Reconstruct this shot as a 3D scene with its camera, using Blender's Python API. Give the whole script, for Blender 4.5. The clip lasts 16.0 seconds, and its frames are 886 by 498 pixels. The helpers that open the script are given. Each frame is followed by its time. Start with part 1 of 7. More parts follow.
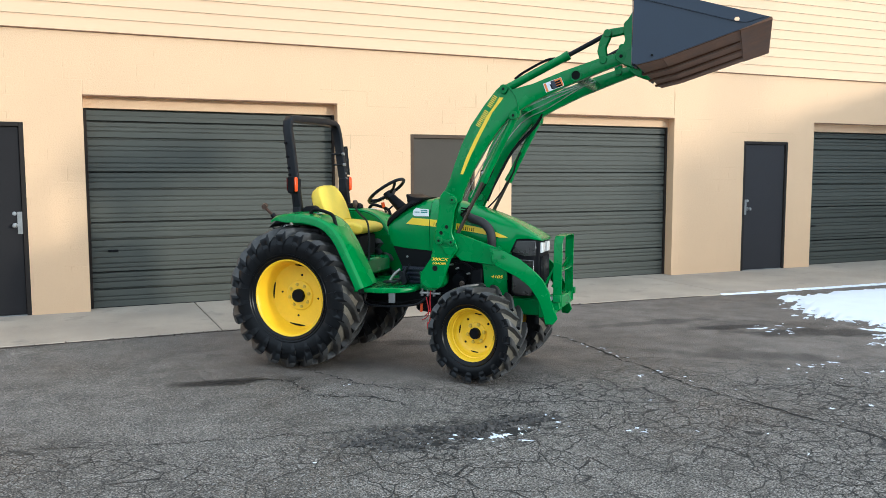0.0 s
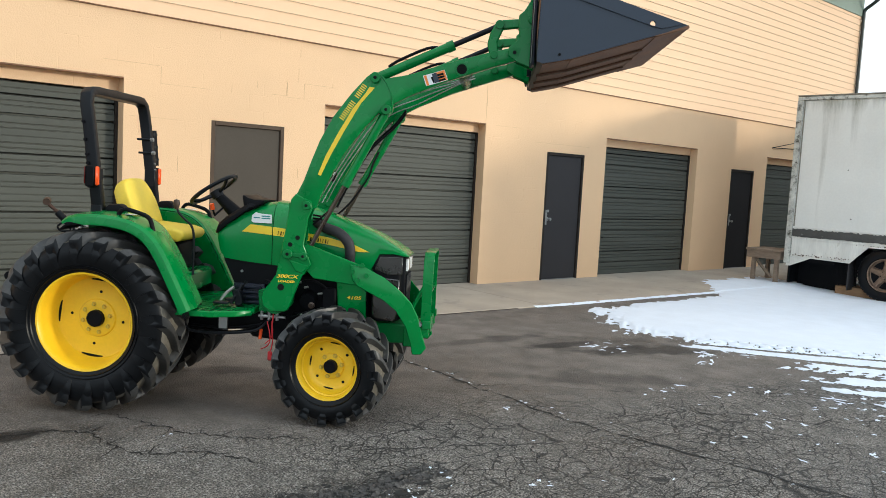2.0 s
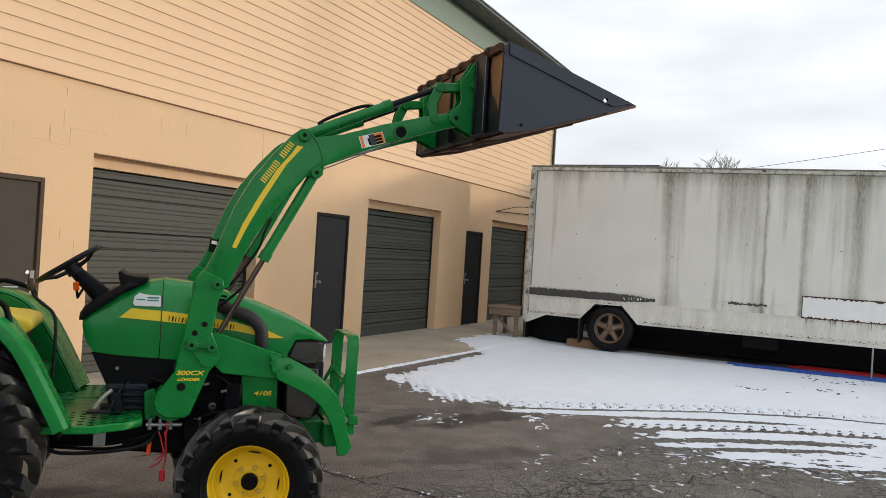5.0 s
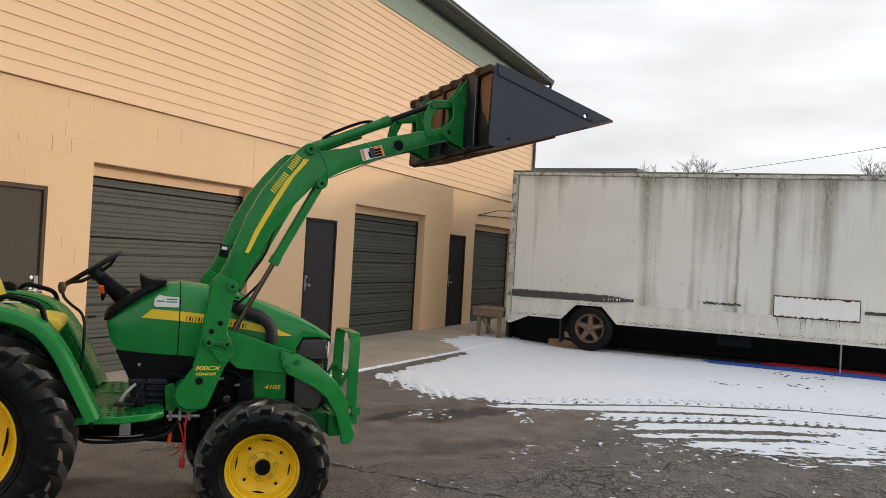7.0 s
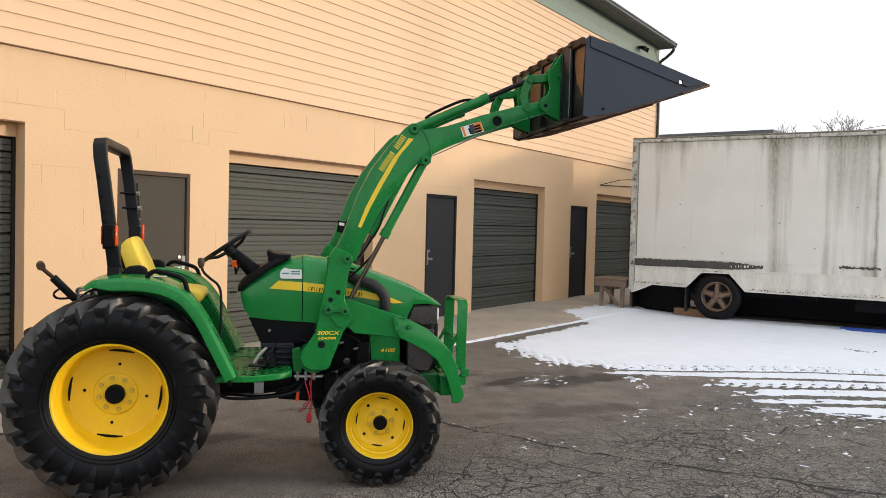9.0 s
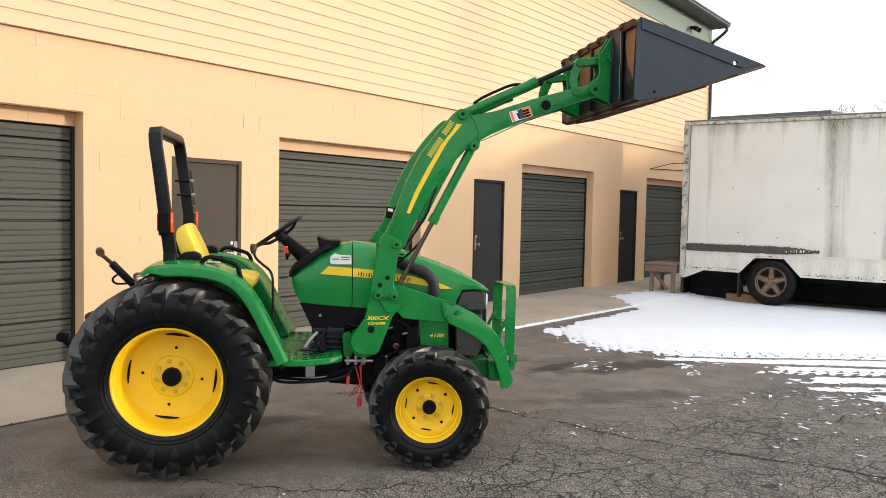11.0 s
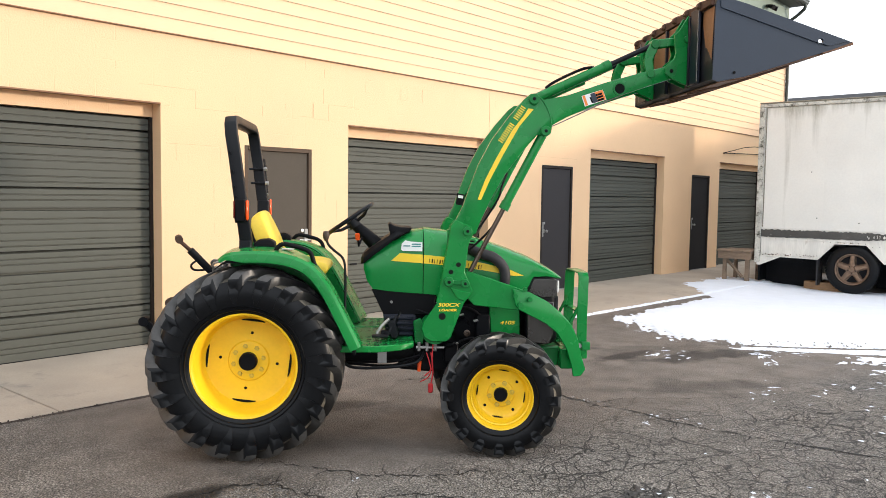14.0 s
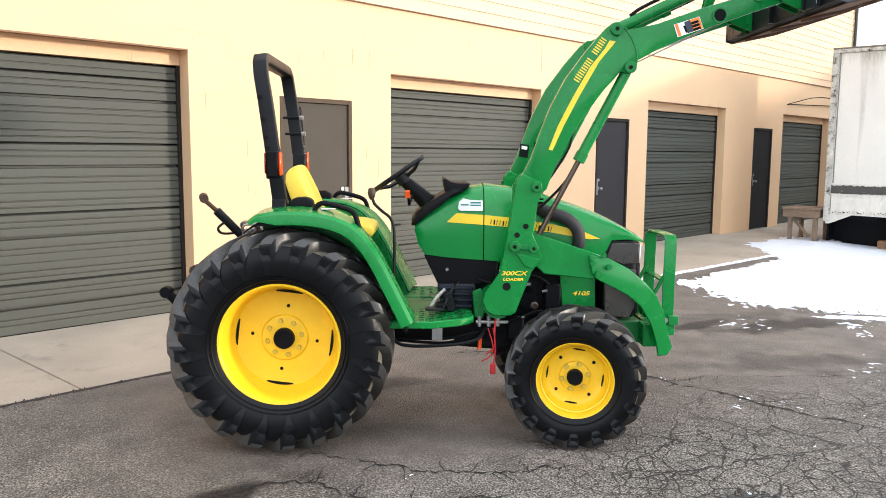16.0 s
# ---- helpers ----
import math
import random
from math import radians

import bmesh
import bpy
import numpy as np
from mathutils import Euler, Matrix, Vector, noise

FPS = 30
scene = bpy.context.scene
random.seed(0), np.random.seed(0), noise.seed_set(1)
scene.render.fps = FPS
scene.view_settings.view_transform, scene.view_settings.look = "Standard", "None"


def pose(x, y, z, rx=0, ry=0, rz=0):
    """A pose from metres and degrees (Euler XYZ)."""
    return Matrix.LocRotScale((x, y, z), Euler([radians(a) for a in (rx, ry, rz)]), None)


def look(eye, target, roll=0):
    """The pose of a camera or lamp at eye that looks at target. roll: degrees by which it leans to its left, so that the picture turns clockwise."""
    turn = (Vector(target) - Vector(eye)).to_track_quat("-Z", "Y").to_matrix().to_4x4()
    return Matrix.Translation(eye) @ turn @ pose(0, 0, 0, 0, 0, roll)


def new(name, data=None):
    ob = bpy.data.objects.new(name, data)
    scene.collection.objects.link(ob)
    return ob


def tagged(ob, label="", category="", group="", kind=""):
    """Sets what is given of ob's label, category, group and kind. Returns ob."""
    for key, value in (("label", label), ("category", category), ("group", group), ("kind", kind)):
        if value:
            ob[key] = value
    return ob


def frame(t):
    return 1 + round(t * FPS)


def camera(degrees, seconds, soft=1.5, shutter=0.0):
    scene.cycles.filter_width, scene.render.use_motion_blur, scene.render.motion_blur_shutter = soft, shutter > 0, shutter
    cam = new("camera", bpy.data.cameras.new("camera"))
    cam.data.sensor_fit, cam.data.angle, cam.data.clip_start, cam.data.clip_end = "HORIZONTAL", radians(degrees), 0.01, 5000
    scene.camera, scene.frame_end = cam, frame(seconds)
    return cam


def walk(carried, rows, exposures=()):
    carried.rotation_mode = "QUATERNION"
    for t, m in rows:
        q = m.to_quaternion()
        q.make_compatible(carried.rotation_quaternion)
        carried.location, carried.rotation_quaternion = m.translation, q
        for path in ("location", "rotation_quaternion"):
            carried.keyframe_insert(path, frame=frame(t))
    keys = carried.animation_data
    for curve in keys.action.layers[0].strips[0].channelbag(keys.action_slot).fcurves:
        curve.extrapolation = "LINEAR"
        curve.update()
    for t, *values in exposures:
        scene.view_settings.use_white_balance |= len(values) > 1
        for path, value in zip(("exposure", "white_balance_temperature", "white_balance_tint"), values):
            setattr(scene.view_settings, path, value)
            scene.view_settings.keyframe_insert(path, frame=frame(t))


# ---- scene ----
cam = camera(58.1, 16.0, soft=0.85)
PATH = [
    (0, (0.115, 0.125, 1.679), (0.906, 1.953, 1.499), -0.1),
    (0.5, (0.126, 0.342, 1.696), (0.994, 2.135, 1.522), 0.7),
    (1, (0.195, 0.659, 1.703), (1.193, 2.384, 1.536), 1.5),
    (1.5, (0.093, 0.987, 1.711), (1.264, 2.6, 1.548), 2.6),
    (2, (-0.075, 1.408, 1.725), (1.236, 2.907, 1.549), 3.1),
    (2.5, (-0.141, 1.816, 1.733), (1.258, 3.238, 1.587), 3.6),
    (3, (-0.306, 2.175, 1.739), (1.222, 3.463, 1.657), 4.0),
    (3.5, (-0.43, 2.522, 1.745), (1.226, 3.641, 1.701), 4.3),
    (4, (-0.462, 2.832, 1.76), (1.256, 3.855, 1.75), 4.3),
    (4.5, (-0.562, 3.105, 1.755), (1.222, 4.009, 1.751), 3.9),
    (7, (-1.112, 2.998, 1.75), (0.713, 3.815, 1.767), 3.2),
    (7.5, (-1.193, 2.953, 1.747), (0.609, 3.82, 1.756), 3.1),
    (8, (-1.237, 2.787, 1.733), (0.515, 3.752, 1.703), 2.6),
    (8.5, (-1.267, 2.698, 1.727), (0.43, 3.755, 1.656), 1.7),
    (9, (-1.284, 2.695, 1.73), (0.387, 3.793, 1.67), 1.4),
    (11.5, (-1.296, 2.702, 1.734), (0.293, 3.911, 1.622), 1.0),
    (12, (-1.301, 2.705, 1.735), (0.279, 3.925, 1.62), 0.9),
    (12.5, (-1.299, 2.708, 1.735), (0.272, 3.942, 1.629), 0.9),
    (13, (-1.306, 2.709, 1.739), (0.246, 3.966, 1.638), 0.8),
    (13.5, (-1.306, 2.715, 1.736), (0.219, 4.003, 1.628), 0.8),
    (14, (-1.299, 2.748, 1.729), (0.2, 4.066, 1.594), 0.8),
    (14.5, (-1.274, 2.857, 1.722), (0.216, 4.182, 1.57), 0.9),
    (15, (-1.199, 3.006, 1.694), (0.295, 4.319, 1.484), 0.9),
    (15.5, (-1.022, 3.169, 1.669), (0.44, 4.517, 1.453), 0.7),
    (16, (-0.836, 3.358, 1.678), (0.591, 4.738, 1.44), 0.4),
]
walk(cam, [(t, look(eye, target, roll)) for t, eye, target, roll in PATH],
     [(0.0, 0.56, 5550, 4), (1.0, 0.60, 5500, 5), (1.5, 0.62, 5600, 6), (2.0, 0.33, 6050, 5), (2.5, -0.03, 6600, 10), (3.0, -0.02, 6550, 9), (3.5, 0.02, 6550, 10), (4.5, -0.10, 6600, 10), (7.0, -0.20, 6850, 12), (8.0, -0.06, 6850, 12),
      (9.0, 0.18, 6750, 12), (11.5, 0.58, 6750, 12), (12.5, 0.64, 6650, 13), (14.5, 0.86, 6450, 12), (16.0, 1.10, 6350, 12)])

# ---- light ----
SUN_EL, SUN_AZ = 7.6, 33.0   # low winter sun behind the camera, through thin cloud
world = bpy.data.worlds.new("overcast_sky")
scene.world = world
world.use_nodes = True
wn = world.node_tree
wn.nodes.clear()
sky = wn.nodes.new("ShaderNodeTexSky")
sky.sky_type = "NISHITA"
sky.sun_disc = False
sky.sun_elevation = radians(SUN_EL)
sky.sun_rotation = radians(180 - SUN_AZ)
sky.dust_density, sky.air_density, sky.ozone_density = 3.0, 1.0, 1.0
pale = wn.nodes.new("ShaderNodeHueSaturation")
pale.inputs["Saturation"].default_value = 0.12
veil = wn.nodes.new("ShaderNodeMix")
veil.data_type = "RGBA"
veil.inputs["Factor"].default_value = 0.78
veil.inputs["B"].default_value = (10.2, 10.9, 11.6, 1)
clouds = wn.nodes.new("ShaderNodeTexNoise")
clouds.inputs["Scale"].default_value, clouds.inputs["Detail"].default_value = 3.0, 5.0
stretch = wn.nodes.new("ShaderNodeMapping")
stretch.inputs["Scale"].default_value = (1, 1, 4)
wcoord = wn.nodes.new("ShaderNodeTexCoord")
ramp = wn.nodes.new("ShaderNodeMapRange")
ramp.inputs["From Min"].default_value, ramp.inputs["From Max"].default_value = 0.35, 0.7
ramp.inputs["To Min"].default_value, ramp.inputs["To Max"].default_value = 0.82, 1.12
cover = wn.nodes.new("ShaderNodeVectorMath")
cover.operation = "SCALE"
back = wn.nodes.new("ShaderNodeBackground")
back.inputs["Strength"].default_value = 0.125
wout = wn.nodes.new("ShaderNodeOutputWorld")
wn.links.new(sky.outputs[0], pale.inputs["Color"])
wn.links.new(pale.outputs[0], veil.inputs["A"])
wn.links.new(wcoord.outputs["Generated"], stretch.inputs[0])
wn.links.new(stretch.outputs[0], clouds.inputs["Vector"])
wn.links.new(clouds.outputs["Fac"], ramp.inputs["Value"])
wn.links.new(veil.outputs["Result"], cover.inputs[0])
wn.links.new(ramp.outputs[0], cover.inputs["Scale"])
wn.links.new(cover.outputs[0], back.inputs["Color"])
wn.links.new(back.outputs[0], wout.inputs["Surface"])

sun = new("sun", bpy.data.lights.new("sun", "SUN"))
sun.data.energy, sun.data.angle, sun.data.color = 1.5, radians(4.5), (1.0, 0.86, 0.68)
sun.matrix_world = look((0, 0, 0), (-math.sin(radians(SUN_AZ)), math.cos(radians(SUN_AZ)), -math.tan(radians(SUN_EL))))


# ---- materials ----
def material(name, base, rough=0.6, metal=0.0, vary=0.15, scale=6.0, fine=60.0, bump=0.1, tint=None, spots=0.0, coat=0.0, stretch_by=(1, 1, 1), shine=0.5):
    """A surface of one colour with stains and grain at two scales; tint is the colour of worn or dirty spots."""
    m = bpy.data.materials.new(name)
    m.use_nodes = True
    nt = m.node_tree
    b = nt.nodes["Principled BSDF"]
    tc, mp = nt.nodes.new("ShaderNodeTexCoord"), nt.nodes.new("ShaderNodeMapping")
    mp.inputs["Scale"].default_value = stretch_by
    nt.links.new(tc.outputs["Object"], mp.inputs[0])
    n1, n2 = nt.nodes.new("ShaderNodeTexNoise"), nt.nodes.new("ShaderNodeTexNoise")
    for n, sc, de in ((n1, scale, 6), (n2, fine, 3)):
        n.inputs["Scale"].default_value, n.inputs["Detail"].default_value = sc, de
        nt.links.new(mp.outputs[0], n.inputs["Vector"])
    mr = nt.nodes.new("ShaderNodeMapRange")
    mr.inputs["From Min"].default_value, mr.inputs["From Max"].default_value = 0.25, 0.75
    mr.inputs["To Min"].default_value, mr.inputs["To Max"].default_value = 1 - vary, 1 + vary
    nt.links.new(n1.outputs["Fac"], mr.inputs["Value"])
    mr2 = nt.nodes.new("ShaderNodeMapRange")
    mr2.inputs["From Min"].default_value, mr2.inputs["From Max"].default_value = 0.25, 0.75
    mr2.inputs["To Min"].default_value, mr2.inputs["To Max"].default_value = 1 - vary * 0.5, 1 + vary * 0.5
    nt.links.new(n2.outputs["Fac"], mr2.inputs["Value"])
    mul = nt.nodes.new("ShaderNodeMath")
    mul.operation = "MULTIPLY"
    nt.links.new(mr.outputs[0], mul.inputs[0])
    nt.links.new(mr2.outputs[0], mul.inputs[1])
    sc = nt.nodes.new("ShaderNodeVectorMath")
    sc.operation = "SCALE"
    sc.inputs[0].default_value = base
    nt.links.new(mul.outputs[0], sc.inputs["Scale"])
    colour = sc.outputs[0]
    if tint:
        n3 = nt.nodes.new("ShaderNodeTexNoise")
        n3.inputs["Scale"].default_value, n3.inputs["Detail"].default_value, n3.inputs["Roughness"].default_value = scale * 1.7, 8, 0.7
        nt.links.new(mp.outputs[0], n3.inputs["Vector"])
        m3 = nt.nodes.new("ShaderNodeMapRange")
        m3.inputs["From Min"].default_value, m3.inputs["From Max"].default_value = 0.66 - spots, 0.80 - spots
        nt.links.new(n3.outputs["Fac"], m3.inputs["Value"])
        mx = nt.nodes.new("ShaderNodeMix")
        mx.data_type = "RGBA"
        mx.inputs["B"].default_value = (*tint, 1)
        nt.links.new(m3.outputs[0], mx.inputs["Factor"])
        nt.links.new(colour, mx.inputs["A"])
        colour = mx.outputs["Result"]
    nt.links.new(colour, b.inputs["Base Color"])
    rr = nt.nodes.new("ShaderNodeMapRange")
    rr.inputs["To Min"].default_value, rr.inputs["To Max"].default_value = max(rough - 0.12, 0.03), min(rough + 0.12, 1)
    nt.links.new(n1.outputs["Fac"], rr.inputs["Value"])
    nt.links.new(rr.outputs[0], b.inputs["Roughness"])
    b.inputs["Metallic"].default_value = metal
    b.inputs["Coat Weight"].default_value = coat
    b.inputs["Specular IOR Level"].default_value = shine
    if bump:
        bp = nt.nodes.new("ShaderNodeBump")
        bp.inputs["Strength"].default_value, bp.inputs["Distance"].default_value = bump, 0.004
        nt.links.new(n2.outputs["Fac"], bp.inputs["Height"])
        nt.links.new(bp.outputs[0], b.inputs["Normal"])
    return m


def node(nt, kind, **inputs):
    n = nt.nodes.new(kind)
    for key, value in inputs.items():
        n.inputs[key.replace("_", " ")].default_value = value
    return n


def asphalt_material():
    m = bpy.data.materials.new("asphalt")
    m.use_nodes = True
    nt = m.node_tree
    b = nt.nodes["Principled BSDF"]
    tc = nt.nodes.new("ShaderNodeTexCoord")
    P = tc.outputs["Object"]
    grit = node(nt, "ShaderNodeTexNoise", Scale=95.0, Detail=5.0)
    chips = nt.nodes.new("ShaderNodeTexVoronoi")
    chips.inputs["Scale"].default_value = 92.0
    broad = node(nt, "ShaderNodeTexNoise", Scale=0.55, Detail=5.0)
    mid = node(nt, "ShaderNodeTexNoise", Scale=3.5, Detail=6.0)
    for n in (grit, chips, broad, mid):
        nt.links.new(P, n.inputs["Vector"])
    # alligator cracks: cells with wavering edges, in two sizes, in patches
    warp = node(nt, "ShaderNodeTexNoise", Scale=5.0, Detail=4.0)
    nt.links.new(P, warp.inputs["Vector"])
    wsc = nt.nodes.new("ShaderNodeVectorMath")
    wsc.operation = "MULTIPLY_ADD"
    wsc.inputs[1].default_value = (0.16, 0.16, 0.0)
    nt.links.new(warp.outputs["Color"], wsc.inputs[0])
    nt.links.new(P, wsc.inputs[2])
    crack = None
    for scale, width, lo, hi, ps in ((3.6, 0.020, 0.36, 0.50, 0.7), (8.2, 0.046, 0.36, 0.52, 0.45), (1.3, 0.006, 0.34, 0.44, 1.1)):
        v = nt.nodes.new("ShaderNodeTexVoronoi")
        v.feature = "DISTANCE_TO_EDGE"
        v.inputs["Scale"].default_value = scale
        nt.links.new(wsc.outputs[0], v.inputs["Vector"])
        e = node(nt, "ShaderNodeMapRange", From_Min=width * 0.35, From_Max=width, To_Min=1.0, To_Max=0.0)
        nt.links.new(v.outputs["Distance"], e.inputs["Value"])
        mask = node(nt, "ShaderNodeTexNoise", Scale=ps, Detail=3.0)
        nt.links.new(P, mask.inputs["Vector"])
        mk = node(nt, "ShaderNodeMapRange", From_Min=lo, From_Max=hi)
        nt.links.new(mask.outputs["Fac"], mk.inputs["Value"])
        mu = nt.nodes.new("ShaderNodeMath")
        mu.operation = "MULTIPLY"
        nt.links.new(e.outputs[0], mu.inputs[0])
        nt.links.new(mk.outputs[0], mu.inputs[1])
        if crack is None:
            crack = mu.outputs[0]
        else:
            mx = nt.nodes.new("ShaderNodeMath")
            mx.operation = "MAXIMUM"
            nt.links.new(crack, mx.inputs[0])
            nt.links.new(mu.outputs[0], mx.inputs[1])
            crack = mx.outputs[0]
    tone = nt.nodes.new("ShaderNodeValToRGB")
    tone.color_ramp.elements[0].position, tone.color_ramp.elements[0].color = 0.28, (0.058, 0.0530, 0.0475, 1)
    tone.color_ramp.elements[1].position, tone.color_ramp.elements[1].color = 0.72, (0.213, 0.194, 0.171, 1)
    mixn = nt.nodes.new("ShaderNodeMath")
    mixn.operation = "MULTIPLY_ADD"
    mixn.inputs[1].default_value, mixn.inputs[2].default_value = 0.5, 0.03
    addn = nt.nodes.new("ShaderNodeMath")
    addn.operation = "ADD"
    nt.links.new(broad.outputs["Fac"], addn.inputs[0])
    nt.links.new(mid.outputs["Fac"], addn.inputs[1])
    nt.links.new(addn.outputs[0], mixn.inputs[0])
    nt.links.new(mixn.outputs[0], tone.inputs[0])
    spec = node(nt, "ShaderNodeMapRange", From_Min=0.38, From_Max=0.64, To_Min=0.24, To_Max=1.95)
    nt.links.new(grit.outputs["Fac"], spec.inputs["Value"])
    stone = node(nt, "ShaderNodeMapRange", From_Min=0.15, From_Max=0.95, To_Min=0.62, To_Max=1.42)
    pick = nt.nodes.new("ShaderNodeSeparateColor")
    nt.links.new(chips.outputs["Color"], pick.inputs[0])
    nt.links.new(pick.outputs[0], stone.inputs["Value"])
    both = nt.nodes.new("ShaderNodeMath")
    both.operation = "MULTIPLY"
    nt.links.new(spec.outputs[0], both.inputs[0])
    nt.links.new(stone.outputs[0], both.inputs[1])
    cs = nt.nodes.new("ShaderNodeVectorMath")
    cs.operation = "SCALE"
    nt.links.new(tone.outputs[0], cs.inputs[0])
    nt.links.new(both.outputs[0], cs.inputs["Scale"])
    pale = node(nt, "ShaderNodeMapRange", From_Min=0.94, From_Max=0.98)
    nt.links.new(pick.outputs[1], pale.inputs["Value"])
    light = nt.nodes.new("ShaderNodeMix")
    light.data_type = "RGBA"
    light.inputs["B"].default_value = (0.33, 0.312, 0.285, 1)
    nt.links.new(pale.outputs[0], light.inputs["Factor"])
    nt.links.new(cs.outputs[0], light.inputs["A"])
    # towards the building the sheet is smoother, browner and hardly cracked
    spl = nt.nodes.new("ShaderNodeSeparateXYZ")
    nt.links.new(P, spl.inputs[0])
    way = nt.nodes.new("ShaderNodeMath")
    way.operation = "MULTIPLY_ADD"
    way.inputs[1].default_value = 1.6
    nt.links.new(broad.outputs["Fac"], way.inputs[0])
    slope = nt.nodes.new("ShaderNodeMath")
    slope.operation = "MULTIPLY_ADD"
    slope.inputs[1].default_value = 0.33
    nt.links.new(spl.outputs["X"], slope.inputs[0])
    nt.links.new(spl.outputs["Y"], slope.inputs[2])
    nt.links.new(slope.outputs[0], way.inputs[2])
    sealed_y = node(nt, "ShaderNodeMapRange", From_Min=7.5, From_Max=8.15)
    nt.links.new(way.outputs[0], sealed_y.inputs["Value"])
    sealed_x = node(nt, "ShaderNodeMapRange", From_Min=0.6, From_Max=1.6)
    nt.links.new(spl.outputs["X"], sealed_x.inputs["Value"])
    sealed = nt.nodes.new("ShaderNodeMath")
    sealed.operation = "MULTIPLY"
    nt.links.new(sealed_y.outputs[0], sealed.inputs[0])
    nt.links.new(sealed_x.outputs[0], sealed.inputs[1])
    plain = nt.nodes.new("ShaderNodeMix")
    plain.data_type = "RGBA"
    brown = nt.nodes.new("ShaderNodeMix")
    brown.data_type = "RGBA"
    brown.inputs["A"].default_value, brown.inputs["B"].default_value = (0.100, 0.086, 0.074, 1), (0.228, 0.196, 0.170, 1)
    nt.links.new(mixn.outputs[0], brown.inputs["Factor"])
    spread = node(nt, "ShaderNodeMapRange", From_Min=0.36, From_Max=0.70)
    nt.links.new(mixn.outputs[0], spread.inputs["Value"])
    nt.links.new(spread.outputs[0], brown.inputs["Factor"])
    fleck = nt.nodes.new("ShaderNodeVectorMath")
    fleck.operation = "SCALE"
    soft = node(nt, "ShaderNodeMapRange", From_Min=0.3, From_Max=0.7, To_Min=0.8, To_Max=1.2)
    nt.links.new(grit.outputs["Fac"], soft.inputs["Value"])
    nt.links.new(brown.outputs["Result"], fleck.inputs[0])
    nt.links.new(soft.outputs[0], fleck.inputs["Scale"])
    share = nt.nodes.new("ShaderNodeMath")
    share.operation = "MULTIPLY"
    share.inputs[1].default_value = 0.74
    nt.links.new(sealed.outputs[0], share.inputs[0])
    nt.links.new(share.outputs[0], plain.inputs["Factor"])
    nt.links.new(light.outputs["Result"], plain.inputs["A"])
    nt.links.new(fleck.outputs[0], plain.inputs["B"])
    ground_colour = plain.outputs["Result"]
    # soaked-in oil stains: centre, half lengths, turn, strength
    for cx, cy, rx, ry, turn, strong in ((1.02, 6.74, 0.58, 0.13, -8, 0.92), (7.2, 6.3, 1.1, 0.26, -25, 0.7), (6.5, 6.95, 0.6, 0.14, -10, 0.7), (2.35, 4.84, 0.62, 0.26, 10, 0.42), (6.0, 7.5, 0.9, 0.15, -6, 0.4), (5.7, 5.75, 0.9, 0.3, -40, 0.4), (6.9, 6.9, 1.2, 0.4, -30, 0.3), (3.0, 7.6, 0.5, 0.14, -30, 0.4)):
        put = nt.nodes.new("ShaderNodeMapping")
        put.vector_type = "TEXTURE"
        put.inputs["Location"].default_value, put.inputs["Rotation"].default_value, put.inputs["Scale"].default_value = (cx, cy, 0), (0, 0, radians(turn)), (rx, ry, 1)
        nt.links.new(P, put.inputs[0])
        ln = nt.nodes.new("ShaderNodeVectorMath")
        ln.operation = "LENGTH"
        nt.links.new(put.outputs[0], ln.inputs[0])
        fray = nt.nodes.new("ShaderNodeMath")
        fray.operation = "MULTIPLY_ADD"
        fray.inputs[1].default_value = 1.5
        nt.links.new(mid.outputs["Fac"], fray.inputs[0])
        nt.links.new(ln.outputs["Value"], fray.inputs[2])
        inside = node(nt, "ShaderNodeMapRange", From_Min=1.3, From_Max=1.8, To_Min=strong, To_Max=0.0)
        nt.links.new(fray.outputs[0], inside.inputs["Value"])
        soak = nt.nodes.new("ShaderNodeMix")
        soak.data_type = "RGBA"
        soak.inputs["B"].default_value = (0.016, 0.014, 0.013, 1)
        nt.links.new(inside.outputs[0], soak.inputs["Factor"])
        nt.links.new(ground_colour, soak.inputs["A"])
        ground_colour = soak.outputs["Result"]
    # the sheet beside the rear of the tractor is still sound
    sound_y = node(nt, "ShaderNodeMapRange", From_Min=6.0, From_Max=6.7)
    nt.links.new(way.outputs[0], sound_y.inputs["Value"])
    sound_x = node(nt, "ShaderNodeMapRange", From_Min=2.8, From_Max=1.9)
    nt.links.new(spl.outputs["X"], sound_x.inputs["Value"])
    sound = nt.nodes.new("ShaderNodeMath")
    sound.operation = "MULTIPLY"
    nt.links.new(sound_y.outputs[0], sound.inputs[0])
    nt.links.new(sound_x.outputs[0], sound.inputs[1])
    spare = node(nt, "ShaderNodeMapRange", To_Min=1.0, To_Max=0.12)
    nt.links.new(sound.outputs[0], spare.inputs["Value"])
    kept = nt.nodes.new("ShaderNodeMath")
    kept.operation = "MULTIPLY"
    nt.links.new(crack, kept.inputs[0])
    nt.links.new(spare.outputs[0], kept.inputs[1])
    crack = kept.outputs[0]
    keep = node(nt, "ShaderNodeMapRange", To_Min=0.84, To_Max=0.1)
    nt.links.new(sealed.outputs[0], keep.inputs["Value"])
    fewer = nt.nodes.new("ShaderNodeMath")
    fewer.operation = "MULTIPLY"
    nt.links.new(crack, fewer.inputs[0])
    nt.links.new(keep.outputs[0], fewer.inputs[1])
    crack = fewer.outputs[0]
    dark = nt.nodes.new("ShaderNodeMix")
    dark.data_type = "RGBA"
    dark.inputs["B"].default_value = (0.010, 0.010, 0.010, 1)
